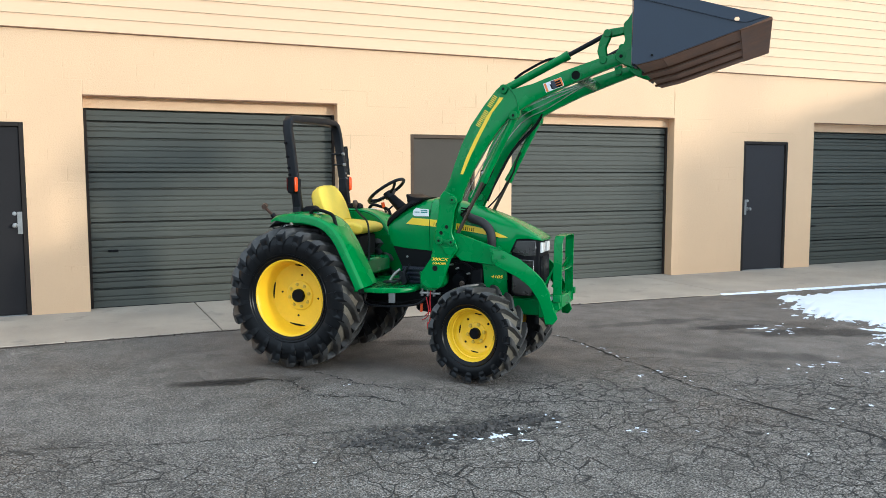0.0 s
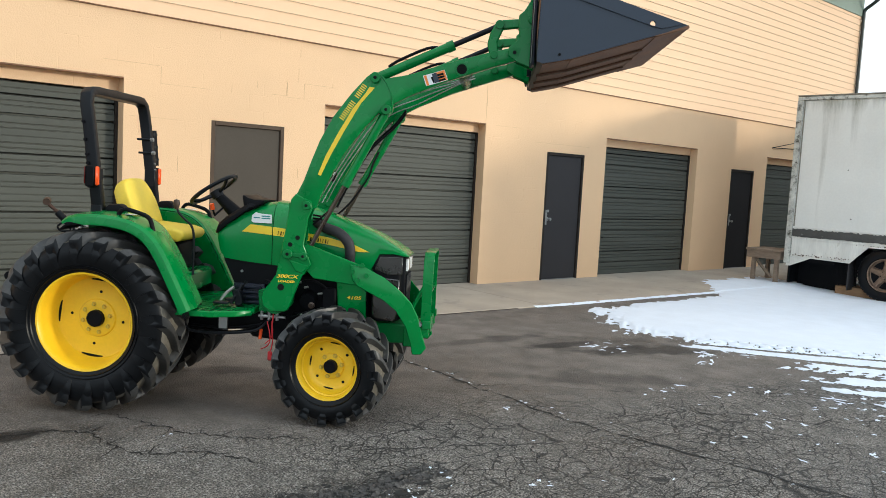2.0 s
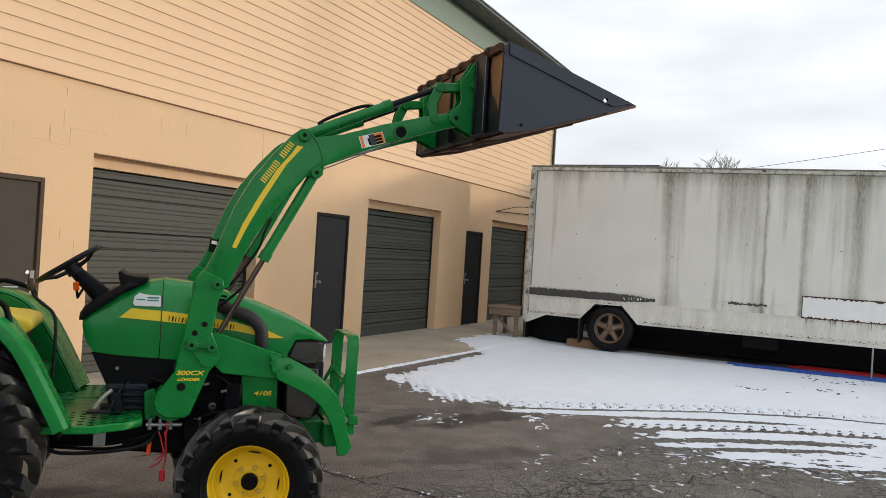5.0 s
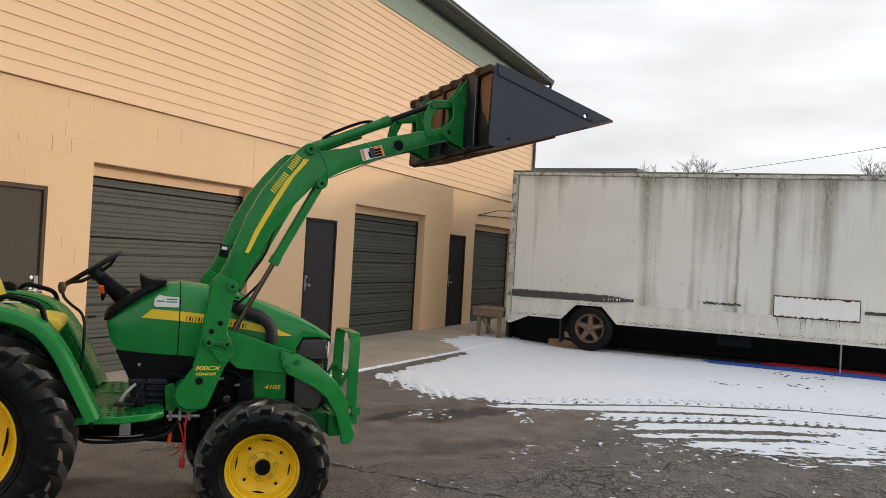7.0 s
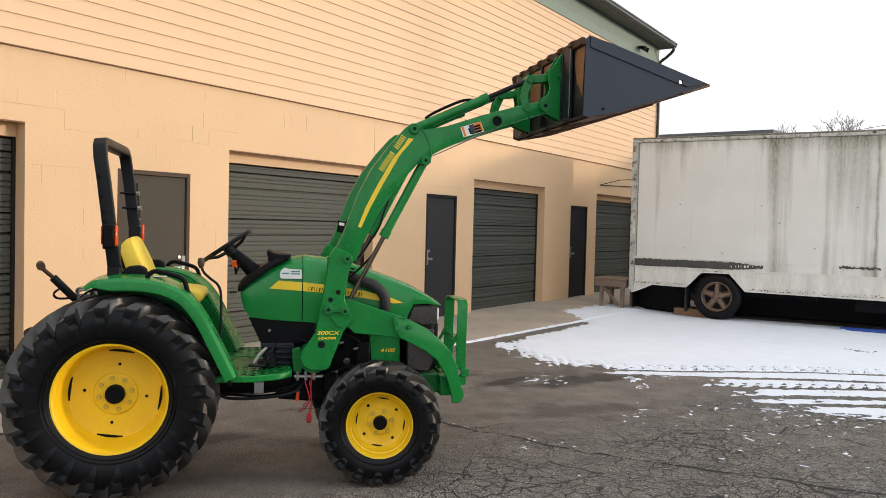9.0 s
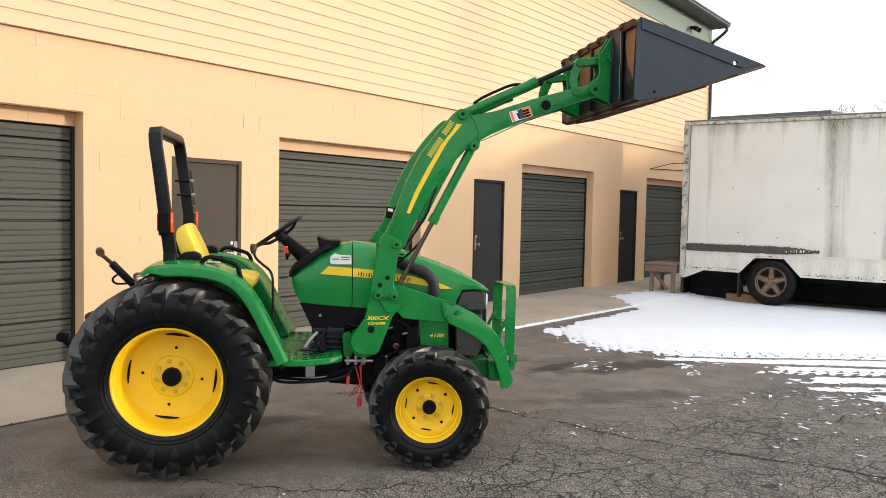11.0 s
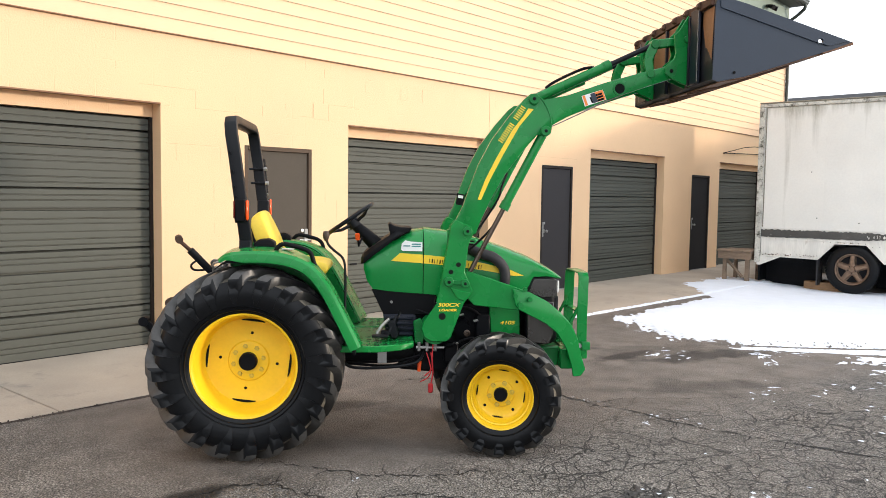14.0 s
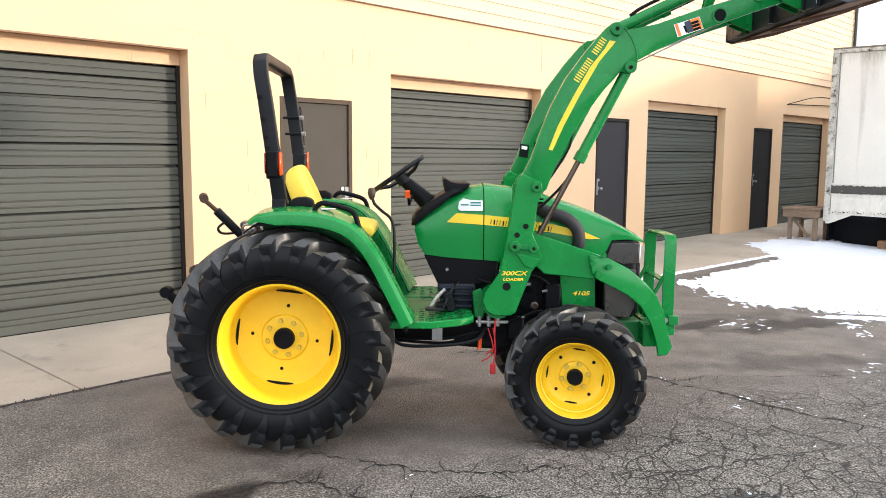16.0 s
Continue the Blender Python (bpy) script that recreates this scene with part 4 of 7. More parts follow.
# joints and cracks that show through the paint: place, foot, head
for x, z0, z1 in ((3.543, 2.645, 2.84), (5.47, 2.665, 2.86), (5.19, 2.68, 2.87), (3.766, 1.63, 1.82), (3.768, 1.26, 1.38), (5.59, 1.38, 1.64), (8.79, 2.66, 3.40), (8.80, 2.90, 3.05),
                  (5.405, 3.19, 3.30), (5.385, 2.87, 3.05), (6.79, 3.03, 3.20), (7.19, 3.03, 3.24), (4.42, 2.63, 2.75), (5.20, 2.68, 2.85), (3.32, 2.06, 2.26), (5.41, 1.62, 1.75), (4.79, 2.73, 2.82)):
    m = Matrix.Translation((x, 0, 0)) @ Matrix.Rotation(0.006 * math.sin(x * 9), 4, "Y")
    part("scar", boxed(-0.0022, 0.0022, WALL_Y - 0.0022, WALL_Y + 0.004, z0, z1, m=m), SCAR, wall, "joint showing through the paint", smooth=False)
for x0, x1, z in ((3.546, 4.15, 2.643), (2.9, 3.54, 2.842), (5.473, 5.95, 2.862), (4.98, 5.186, 2.678), (5.19, 5.466, 2.663), (3.2, 3.75, 2.245), (9.0, 9.6, 2.62), (10.0, 11.4, 2.42)):
    part("scar", boxed(x0, x1, WALL_Y - 0.0018, WALL_Y + 0.004, z - 0.0016, z + 0.0016), SCAR, wall, "joint showing through the paint", smooth=False)

upper = tagged(finish("wall_upper", boxed(WEST, EAST, WALL_Y + 0.004, WALL_Y + 0.3, BLOCK_TOP, EAVE + 0.02), SIDING, smooth=False), label="peach lap siding above the block wall", category="wall", kind="structure")
lap, step = bmesh.new(), 0.155
prism_pts = [(0.0, -0.006), (0.0, -0.0235), (step + 0.012, -0.009), (step + 0.012, -0.003)]
vs = [[lap.verts.new((x, WALL_Y + y, z)) for z, y in prism_pts] for x in (WEST, EAST)]
for k in range(4):
    lap.faces.new((vs[0][k], vs[0][(k + 1) % 4], vs[1][(k + 1) % 4], vs[1][k]))
lap.faces.new(vs[0])
lap.faces.new(vs[1])
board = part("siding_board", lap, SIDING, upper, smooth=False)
# downward faces take the darker colour that draws the shadow lines
board.data.materials.append(LAP_SHADE)
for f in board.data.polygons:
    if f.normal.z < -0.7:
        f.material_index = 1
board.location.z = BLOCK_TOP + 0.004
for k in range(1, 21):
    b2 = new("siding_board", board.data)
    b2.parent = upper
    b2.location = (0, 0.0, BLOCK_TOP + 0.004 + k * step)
part("flashing", boxed(WEST, EAST, WALL_Y - 0.031, WALL_Y - 0.002, BLOCK_TOP - 0.008, BLOCK_TOP + 0.003), REVEAL, upper, "thin dark flashing under the siding", smooth=False)

tagged(finish("wall_east", boxed(EAST - 0.3, EAST, WALL_Y + 0.302, 24, -0.1, EAVE + 0.02), SIDING, smooth=False), label="peach end wall of the building", category="wall", kind="structure")
tagged(finish("wall_west", boxed(WEST, WEST + 0.3, WALL_Y + 0.302, 24, -0.1, EAVE + 0.02), SIDING, smooth=False), label="peach end wall of the building", category="wall", kind="structure")
tagged(finish("wall_south", boxed(WEST, EAST, 24.002, 24.3, -0.1, EAVE + 0.02), SIDING, smooth=False), label="peach back wall of the building", category="wall", kind="structure")

trim = tagged(finish("trim", boxed(WEST, EAST + 0.03, WALL_Y - 0.045, WALL_Y - 0.001, SIDING_TOP + 0.005, 6.83), FRIEZE, bevel=0.004, smooth=False), label="sage green frieze board under the eave", category="trim", kind="structure")
part("upper_frieze", boxed(WEST, EAST + 0.03, WALL_Y - 0.034, WALL_Y - 0.001, 6.834, EAVE), FRIEZE, trim, bevel=0.003, smooth=False)
part("soffit", boxed(WEST, EAST + 0.12, WALL_Y - 0.40, WALL_Y - 0.002, EAVE + 0.003, EAVE + 0.03), GUTTER, trim, "dark soffit", smooth=False)
part("fascia", boxed(WEST, EAST + 0.12, WALL_Y - 0.425, WALL_Y - 0.402, EAVE - 0.015, EAVE + 0.14), GUTTER, trim, smooth=False)
roof = bmesh.new()
loft(roof, [[(x, WALL_Y - 0.47, EAVE + 0.175), (x, 17.3, EAVE + 1.5), (x, 24.9, EAVE + 0.07), (x, 24.9, EAVE + 0.04), (x, 17.3, EAVE + 1.4), (x, WALL_Y - 0.47, EAVE + 0.145)] for x in (WEST - 0.1, EAST + 0.15)])
tagged(finish("roof", roof, ROOF, smooth=False), label="dark low-pitched roof", category="roof", kind="structure")

# gutter and downspout at the corner
gut = thing("gutter", (0, 0, 0), label="dark green metal gutter along the eave", category="gutter")
bm = bmesh.new()
prof_g = [(-0.428, 0.138), (-0.428, 0.0), (-0.475, 0.0), (-0.515, 0.045), (-0.522, 0.09), (-0.540, 0.105), (-0.540, 0.138), (-0.528, 0.138), (-0.528, 0.113), (-0.508, 0.095), (-0.470, 0.012), (-0.44, 0.012), (-0.44, 0.138)]
loft(bm, [[(x, WALL_Y + y, EAVE + z) for y, z in prof_g] for x in (WEST - 0.1, EAST + 0.14)])
part("trough", bm, GUTTER, gut, smooth=False)
bm = bmesh.new()
tube(bm, curve_points([(EAST - 0.02, WALL_Y - 0.475, EAVE + 0.01), (EAST - 0.02, WALL_Y - 0.46, EAVE - 0.10), (EAST - 0.02, WALL_Y - 0.28, EAVE - 0.26), (EAST - 0.02, WALL_Y - 0.09, EAVE - 0.40), (EAST - 0.02, WALL_Y - 0.07, EAVE - 0.58)], 4), 0.045, 8)
tube(bm, [(EAST - 0.02, WALL_Y - 0.07, EAVE - 0.56), (EAST - 0.02, WALL_Y - 0.07, 0.06)], 0.045, 8)
part("downspout", bm, GUTTER, gut)

# flood lamp under the eave
lamp = thing("flood_lamp", (20.57, WALL_Y - 0.04, 6.84), label="small dark twin flood lamp on the frieze", category="lamp")
part("mount", tubed([(0, 0.0, 0.02), (0, -0.05, 0.02)], 0.05, 12), GUTTER, lamp)
for dx in (-0.09, 0.09):
    bm = bmesh.new()
    tube(bm, [(dx * 0.4, -0.05, 0.02), (dx, -0.10, 0.0), (dx * 1.5, -0.24, -0.06)], 0.03, 10, r1=0.065)
    part("lamp_head", bm, BLACK, lamp)

# bent rod bracket over the last bay
br = thing("awning_rod", (0, 0, 0), label="thin bent dark steel rod bracket on the wall", category="bracket")
part("rod", tubed([(18.14, WALL_Y, 2.86), (18.16, WALL_Y - 0.04, 2.87), (18.75, WALL_Y - 0.30, 3.02), (19.1, WALL_Y - 0.42, 3.05), (20.9, WALL_Y - 0.42, 3.08), (21.0, WALL_Y, 3.1)], 0.010, 6), FRAME, br)
part("rod", tubed([(18.14, WALL_Y, 2.85), (18.2, WALL_Y - 0.03, 2.86), (20.95, WALL_Y - 0.03, 2.95), (20.98, WALL_Y, 2.96)], 0.010, 6), FRAME, br)


# ---- doors ----
def garage_door(x0, x1, n, bay_top):
    d = tagged(new("garage_door_%d" % n), label="closed ribbed grey-green sectional garage door in a block bay", category="garage door", kind="structure")
    d.location = (0, 0, 0)
    y = WALL_Y + 0.2
    foot, top = FLOOR_Z + 0.012, bay_top - 0.150
    joints = [0.0, 0.447, 1.069, 1.691, 2.313, top - foot]
    for a, b in zip(joints, joints[1:]):
        h = b - a - 0.011
        # grooves counted down from the head of the whole section: a narrow field, a deep groove, a wide field
        cuts = [(0.116, 0.016, 0.008), (0.064, 0.016, 0.008), (0.352, 0.013, 0.007), (0.207, 0.045, 0.016), (0.300, 0.016, 0.008), (0.432, 0.010, 0.006), (0.506, 0.016, 0.008), (0.562, 0.016, 0.008)]
        if b == joints[-1]:
            cuts = [(h - 0.06, 0.011, 0.007)]
        pts = [(0.0, 0.040), (0.003, 0.0)]
        for c, deep, w in sorted(cuts, reverse=True):
            z = h - c
            if z > 0.03:
                pts += [(z - w, 0.0), (z - w * 0.55, deep), (z + w * 0.75, deep), (z + w, 0.0)]
        pts += [(h - 0.012, 0.0), (h, 0.040)]
        bm = bmesh.new()
        loop = [(z, dy) for z, dy in pts] + [(h, 0.055), (0, 0.055)]
        loft(bm, [[(x, y + dy, foot + a + z) for z, dy in loop] for x in (x0 + 0.035, x1 - 0.035)])
        part("section", bm, GARAGE, d, smooth=False)
    part("backing", boxed(x0 + 0.036, x1 - 0.036, y + 0.056, y + 0.07, foot, top), TAR, d, smooth=False)
    for xa, xb in ((x0 + 0.001, x0 + 0.034), (x1 - 0.034, x1 - 0.001)):
        part("side_stop", boxed(xa, xb, y - 0.03, y + 0.07, FLOOR_Z, top + 0.002), FRAME, d, smooth=False)
    part("header", boxed(x0 + 0.002, x1 - 0.002, y - 0.032, y + 0.07, top + 0.004, bay_top - 0.003), BLOCK, d, "peach-painted header board", smooth=False)
    part("lintel", boxed(x0 + 0.001, x1 - 0.001, WALL_Y - 0.004, WALL_Y + 0.035, bay_top - 0.016, bay_top - 0.001), REVEAL, d, "rust-brown steel lintel edge", smooth=False)
    part("bottom_seal", boxed(x0 + 0.035, x1 - 0.035, y + 0.002, y + 0.04, FLOOR_Z - 0.01, FLOOR_Z + 0.012), BLACK, d, smooth=False)
    part("lift_handle", boxed(x0 + 0.22, x0 + 0.34, y - 0.018, y - 0.001, 0.755, 0.78), BLACK, d, bevel=0.004)
    return d


for n, (a, b) in enumerate(GARAGES):
    garage_door(a, b, n + 1, BAY_TOPS[n])


def steel_door(x0, x1, hand, n):
    d = tagged(new("door_%d" % n), label="closed dark grey steel door with a brushed lock", category="door", kind="structure")
    y = WALL_Y + 0.012
    top = DOOR_TOPS[n - 1] - 0.002
    for xa, xb in ((x0 + 0.001, x0 + 0.05), (x1 - 0.05, x1 - 0.001)):
        part("jamb", boxed(xa, xb, y - 0.016, y + 0.12, FLOOR_Z, top), BROWN_FRAME if n == 2 else FRAME, d, bevel=0.004, smooth=False)
    part("head", boxed(x0 + 0.051, x1 - 0.051, y - 0.016, y + 0.12, top - 0.05, top), BROWN_FRAME if n == 2 else FRAME, d, bevel=0.004, smooth=False)
    part("leaf", boxed(x0 + 0.054, x1 - 0.054, y + 0.012, y + 0.056, FLOOR_Z + 0.012, top - 0.054), {2: STEEL_DOOR, 3: CHARCOAL_DOOR}.get(n, DARK_DOOR), d, bevel=0.003, smooth=False)
    part("threshold", boxed(x0 + 0.051, x1 - 0.051, y - 0.01, y + 0.1, FLOOR_Z - 0.02, FLOOR_Z + 0.008), DULL, d, smooth=False)
    lx = x0 + 0.115 if hand == "l" else x1 - 0.115
    s = -1 if hand == "l" else 1
    part("lock_plate", boxed(lx - 0.002 + s * 0.01, lx + s * 0.062, y - 0.006, y + 0.013, 1.02, 1.28), DULL, d, "brushed steel latch guard", bevel=0.002)
    bm = bmesh.new()
    lathe(bm, [(0.0, 0.03), (0.008, 0.03), (0.012, 0.012), (0.04, 0.011), (0.05, 0.024), (0.066, 0.028), (0.08, 0.02), (0.083, 0.0)], -1, 16)
    k = part("knob", bm, CHROME, d, "round steel door knob")
    k.location = (lx - s * 0.02, y + 0.012, 1.12)
    bm = bmesh.new()
    lathe(bm, [(0.0, 0.024), (0.012, 0.022), (0.014, 0.0)], -1, 14)
    k = part("deadbolt", bm, CHROME, d)
    k.location = (lx - s * 0.02, y + 0.012, 1.26)
    hx = x1 - 0.052 if hand == "l" else x0 + 0.052
    for hz in (0.35, 1.15, 1.98):
        part("hinge", tubed([(hx, y + 0.006, hz), (hx, y + 0.006, hz + 0.11)], 0.008, 8), FRAME, d)
    return d


for n, (a, b, s) in enumerate(DOORS):
    steel_door(a, b, s, n + 1)


# ---- box trailer ----
def box_trailer():
    t = thing("box_trailer", (15.2, 8.72, 0), -88.0, label="old white box trailer with grey-green streaks, parked on snow", category="trailer")
    L, W, Z1, ZS = 8.75, 2.45, 3.68, 0.93
    # side sheets, seamed every 1.2 m
    bm = bmesh.new()
    box(bm, 0.05, L, 0.012, W - 0.012, ZS, Z1 - 0.03)
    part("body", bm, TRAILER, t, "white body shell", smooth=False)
    xs = [0.06, 1.28, 2.50, 3.72, 4.94, 6.16, 7.38, L]
    for a, b in zip(xs, xs[1:]):
        part("panel", boxed(a + 0.0006, b - 0.0006, 0.002, 0.0115, 1.143, Z1 - 0.11), TRAILER, t, smooth=False)
    part("roof_rail", boxed(-0.01, L + 0.01, -0.025, W + 0.025, Z1 - 0.10, Z1 - 0.028), MOULDY, t, "mossy grey roof rail", bevel=0.008)
    part("roof_cap", boxed(-0.012, L + 0.012, -0.032, W + 0.032, Z1 - 0.027, Z1), TRAILER_TRIM, t, bevel=0.008)
    part("bottom_rail", boxed(0.0, L, -0.006, 0.011, 0.932, 0.966), TRAILER_SKIRT, t, smooth=False)
    r = random.Random(19)
    for x0, x1, z0, z1, rag, front in ((0.10, 2.68, 0.970, 1.140, 0.030, -0.005), (4.03, 4.72, 1.080, 1.165, 0.060, -0.0025), (6.86, 7.6, 1.095, 1.165, 0.012, -0.0085)):
        n = int((x1 - x0) / 0.03)
        taper = lambda u: 1 - 0.55 * max(0.0, (u - 0.75) / 0.25)
        mid = (z0 + z1) / 2
        low = [(x0 + (x1 - x0) * k / n, mid + (z0 - mid) * taper(k / n) + rag * 0.5 * r.random()) for k in range(n + 1)]
        top = [(x0 + (x1 - x0) * k / n, mid + (z1 - mid) * taper(k / n) - rag * r.random()) for k in range(n, -1, -1)]
        bm = bmesh.new()
        prism(bm, low + top, front, 0.0115 if x0 < 3 else 0.0015)
        if x0 < 3:
            # scraps of white paint still hold at the end of the band
            for k in range(11):
                cx, cz = x1 - 0.02 - 0.62 * r.random(), mid + r.uniform(-0.045, 0.045)
                w, hh = r.uniform(0.006, 0.016), r.uniform(0.015, 0.045)
                scrap_bm = bmesh.new()
                prism(scrap_bm, [(cx + w * math.cos(a) * r.uniform(0.5, 1.3), cz + hh * math.sin(a) * r.uniform(0.5, 1.3)) for a in [2 * math.pi * i / 8 for i in range(8)]], front - 0.002, front - 0.0004)
                part("paint_scrap", scrap_bm, TRAILER_SKIRT, t, "scrap of white paint", smooth=False)
        part("peeled_band", bm, PEELED, t, "ragged band where the paint has peeled to grey", smooth=False)
    part("corner_post", boxed(-0.012, 0.10, -0.028, 0.05, 0.45, Z1 - 0.101), MOULDY, t, "stained corner post", bevel=0.006)
    part("corner_post", boxed(-0.012, 0.10, W - 0.05, W + 0.028, 0.45, Z1 - 0.101), TRAILER_TRIM, t, bevel=0.006)
    gs = bmesh.new()
    prism(gs, [(0.03, 0.590), (0.52, 0.590), (0.42, 0.545), (0.10, 0.40), (0.03, 0.40)], 0.004, 0.024)
    part("corner_gusset", gs, TRAILER_SKIRT, t, "white corner gusset", smooth=False)
    part("edge_strip", boxed(0.115, 0.135, -0.010, 0.0015, 1.176, Z1 - 0.102), TRAILER_TRIM, t, "dirty riveted edge strip", smooth=False)
    part("rear_frame", boxed(-0.02, 0.05, 0.052, W - 0.052, 0.45, Z1 - 0.101), TRAILER_TRIM, t, bevel=0.006)
    # skirt with the cut for the wheel
    skirt = [(0.11, ZS), (0.11, 0.595), (1.20, 0.575), (1.50, 0.895), (2.05, 0.895), (2.36, 0.555), (L, 0.515), (L, ZS)]
    bm = bmesh.new()
    prism(bm, skirt, 0.0, 0.03)
    sk = part("skirt", bm, TRAILER_SKIRT, t, "chipped white lower skirt", smooth=False)
    part("skirt_lip", tubed([(0.11, -0.004, 0.595), (1.20, -0.004, 0.575), (1.50, -0.004, 0.895), (2.05, -0.004, 0.895), (2.36, -0.004, 0.555), (L, -0.004, 0.515)], 0.013, 6), TRAILER_SKIRT, sk)
    # chipped spots where rivets have rusted
    r = random.Random(23)
    chips = bmesh.new()
    for k in range(380):
        x = r.uniform(0.15, 8.6)
        edge = 0.60 if x < 1.2 else (0.905 if x < 2.1 else 0.565)
        z = edge + abs(r.gauss(0, 0.022)) + 0.01
        if 1.15 <= x < 1.55 or 2.0 <= x < 2.4 or z > 0.925:
            continue
        s = 0.003 + 0.011 * r.random() ** 2
        prism(chips, [(x + s * r.uniform(0.4, 1.4) * math.cos(a), z + s * r.uniform(0.4, 1.2) * math.sin(a)) for a in [2 * math.pi * i / 7 for i in range(7)]], -0.0125, -0.0005)
    part("paint_chip", chips, RUST, sk, "small dark rusted chips", smooth=False)["kind"] = "stuff"
    # unseen far skirt, carried low to block light under the trailer
    part("skirt", boxed(0.11, L, W - 0.03, W, 0.10, ZS), TRAILER_SKIRT, t, smooth=False)
    part("skirt_rail", boxed(2.42, L, -0.010, -0.001, 0.585, 0.645), TRAILER_SKIRT, t, bevel=0.003, smooth=False)
    # hatch
    part("hatch", boxed(5.32, 6.775, -0.012, 0.0015, 0.960, 1.335), HATCH, t, "white hatch with rusty edges", smooth=False)
    r = random.Random(31)
    for x0, x1, z0, z1, up in ((5.305, 6.790, 1.337, 1.353, -1), (5.305, 6.790, 0.942, 0.958, 1)):
        n = 60
        ragged = [(x0 + (x1 - x0) * k / n, (z0 if up < 0 else z1) + up * 0.034 * r.random() ** 2.2) for k in range(n + 1)]
        straight = [(x1, z1 if up < 0 else z0), (x0, z1 if up < 0 else z0)]
        bm = bmesh.new()
        prism(bm, ragged + straight, -0.0135, 0.0012)
        part("hatch_edge", bm, RUST, t, "rusted ragged hatch edge", smooth=False)
    for x0, x1 in ((5.306, 5.318), (6.777, 6.789)):
        part("hatch_edge", boxed(x0, x1, -0.013, 0.0012, 0.959, 1.336), RUST, t, smooth=False)
    for k in range(34):
        x = 5.33 + 1.44 * r.random()
        drop = 0.03 + 0.20 * r.random() ** 2
        w = r.uniform(0.002, 0.006)
        bm = bmesh.new()
        prism(bm, [(x - w, 0.9415), (x - w * 0.6, 0.9415 - drop * 0.6), (x, 0.9415 - drop), (x + w * 0.7, 0.9415 - drop * 0.5), (x + w, 0.9415)], -0.0072 if 0.9415 - drop > 0.966 else -0.0078, -0.001)
        part("rust_drip", bm, TRAILER_TRIM, t, "rusty drip mark", smooth=False)
    # rivets and bolt heads
    dots = [(1.02, 2.28), (2.62, 2.26), (2.95, 1.93), (4.30, 2.24), (5.90, 2.2), (1.15, 1.38), (1.9, 1.3), (3.6, 1.45)]
    for x, z in dots:
        bm = bmesh.new()
        lathe(bm, [(0.0, 0.012), (0.006, 0.009), (0.008, 0.0)], -1, 8)
        o = part("bolt_head", bm, BLACK, t)
        o.location = (x, 0.0015, z)
    rb = bmesh.new()
    lathe(rb, [(0.0, 0.009), (0.004, 0.006), (0.005, 0.0)], -1, 6)
    first = part("rivet", rb, TRAILER_TRIM, t)
    first.location = (0.2, 0.0, 0.64)
    for k in range(1, 70):
        o = new("rivet", first.data)
        o.parent = t
        x = 0.2 + k * 0.122
        z = 0.64 if x < 1.2 else (0.915 if x < 2.1 else 0.62 + 0.003 * ((k * 7) % 5))
        if 2.1 <= x < 2.4:
            z = 0.86
        o.location = (x, -0.0005 if x < 2.4 else -0.010, z)
    # underside
    part("chassis_rail", boxed(0.1, L, 0.45, 0.58, 0.42, 0.62), IRON, t, smooth=False)
    part("chassis_rail", boxed(0.1, L, W - 0.58, W - 0.45, 0.42, 0.62), IRON, t, smooth=False)
    part("floor", boxed(0.06, L, 0.32, W - 0.32, 0.63, 0.72), IRON, t, smooth=False)
    part("axle", tubed([(1.80, 0.10, 0.411), (1.80, W - 0.10, 0.411)], 0.06, 12), IRON, t)
    part("mud_flap", boxed(1.17, 1.195, 0.035, 0.34, 0.06, 0.62), PIPE, t, "grey rubber mud flap")
    # two dark sheets added to keep light out from under the trailer
    part("tail_shade_panel", boxed(0.02, 0.05, 0.15, W - 0.15, 0.06, 0.449), IRON, t, smooth=False)
    part("rear_shade_panel", boxed(0.06, 1.16, 0.52, 0.56, -0.04, 0.629), IRON, t, smooth=False)
    part("rear_bumper", boxed(0.0, 0.9, 0.06, 0.12, 0.50, 0.58), IRON, t, smooth=False)
    part("prop_leg", tubed([(6.50, 0.02, -0.06), (6.50, 0.02, 0.56)], 0.018, 8), CHROME, t, "thin steel prop leg")
    for x in (3.6, 4.5, 5.6, 7.4):
        part("crossmember", boxed(x, x + 0.09, 0.06, W - 0.06, 0.46, 0.56), IRON, t, smooth=False)
    # dark box, added to hide the lit ground beyond the trailer
    part("underbody_shade_box", boxed(2.02, 7.9, 1.2, 2.2, -0.02, 0.45), IRON, t, bevel=0.01)
    part("tool_box", boxed(4.3, 4.95, 0.22, 0.5, 0.28, 0.50), IRON, t, bevel=0.01)
    # wheels
    for yc, side in ((0.16, -1), (W - 0.16, 1)):
        bm = bmesh.new()
        lathe(bm, [(0.085, 0.300), (0.105, 0.318), (0.114, 0.375), (0.102, 0.435), (0.078, 0.462), (0.03, 0.470), (-0.03, 0.470), (-0.078, 0.462), (-0.102, 0.435), (-0.114, 0.375), (-0.105, 0.318), (-0.085, 0.300)], side, 48)
        for k in range(46):
            a = 2 * math.pi * k / 46
            for off in (-0.05, 0.0, 0.05):
                m = Matrix.Rotation(-a, 4, "Y") @ Matrix.Translation((0.470, off, 0))
                box(bm, -0.006, 0.006, -0.02, 0.02, -0.022, 0.022, m)
        wheel = part("wheel", bm, RUBBER, t, "black road tyre on a bronze rim")
        wheel.location = (1.80, yc, 0.411)
        rim = bmesh.new()
        lathe(rim, [(0.095, 0.305), (0.10, 0.296), (0.085, 0.284), (0.03, 0.272), (0.01, 0.24), (0.015, 0.0)], side, 48)
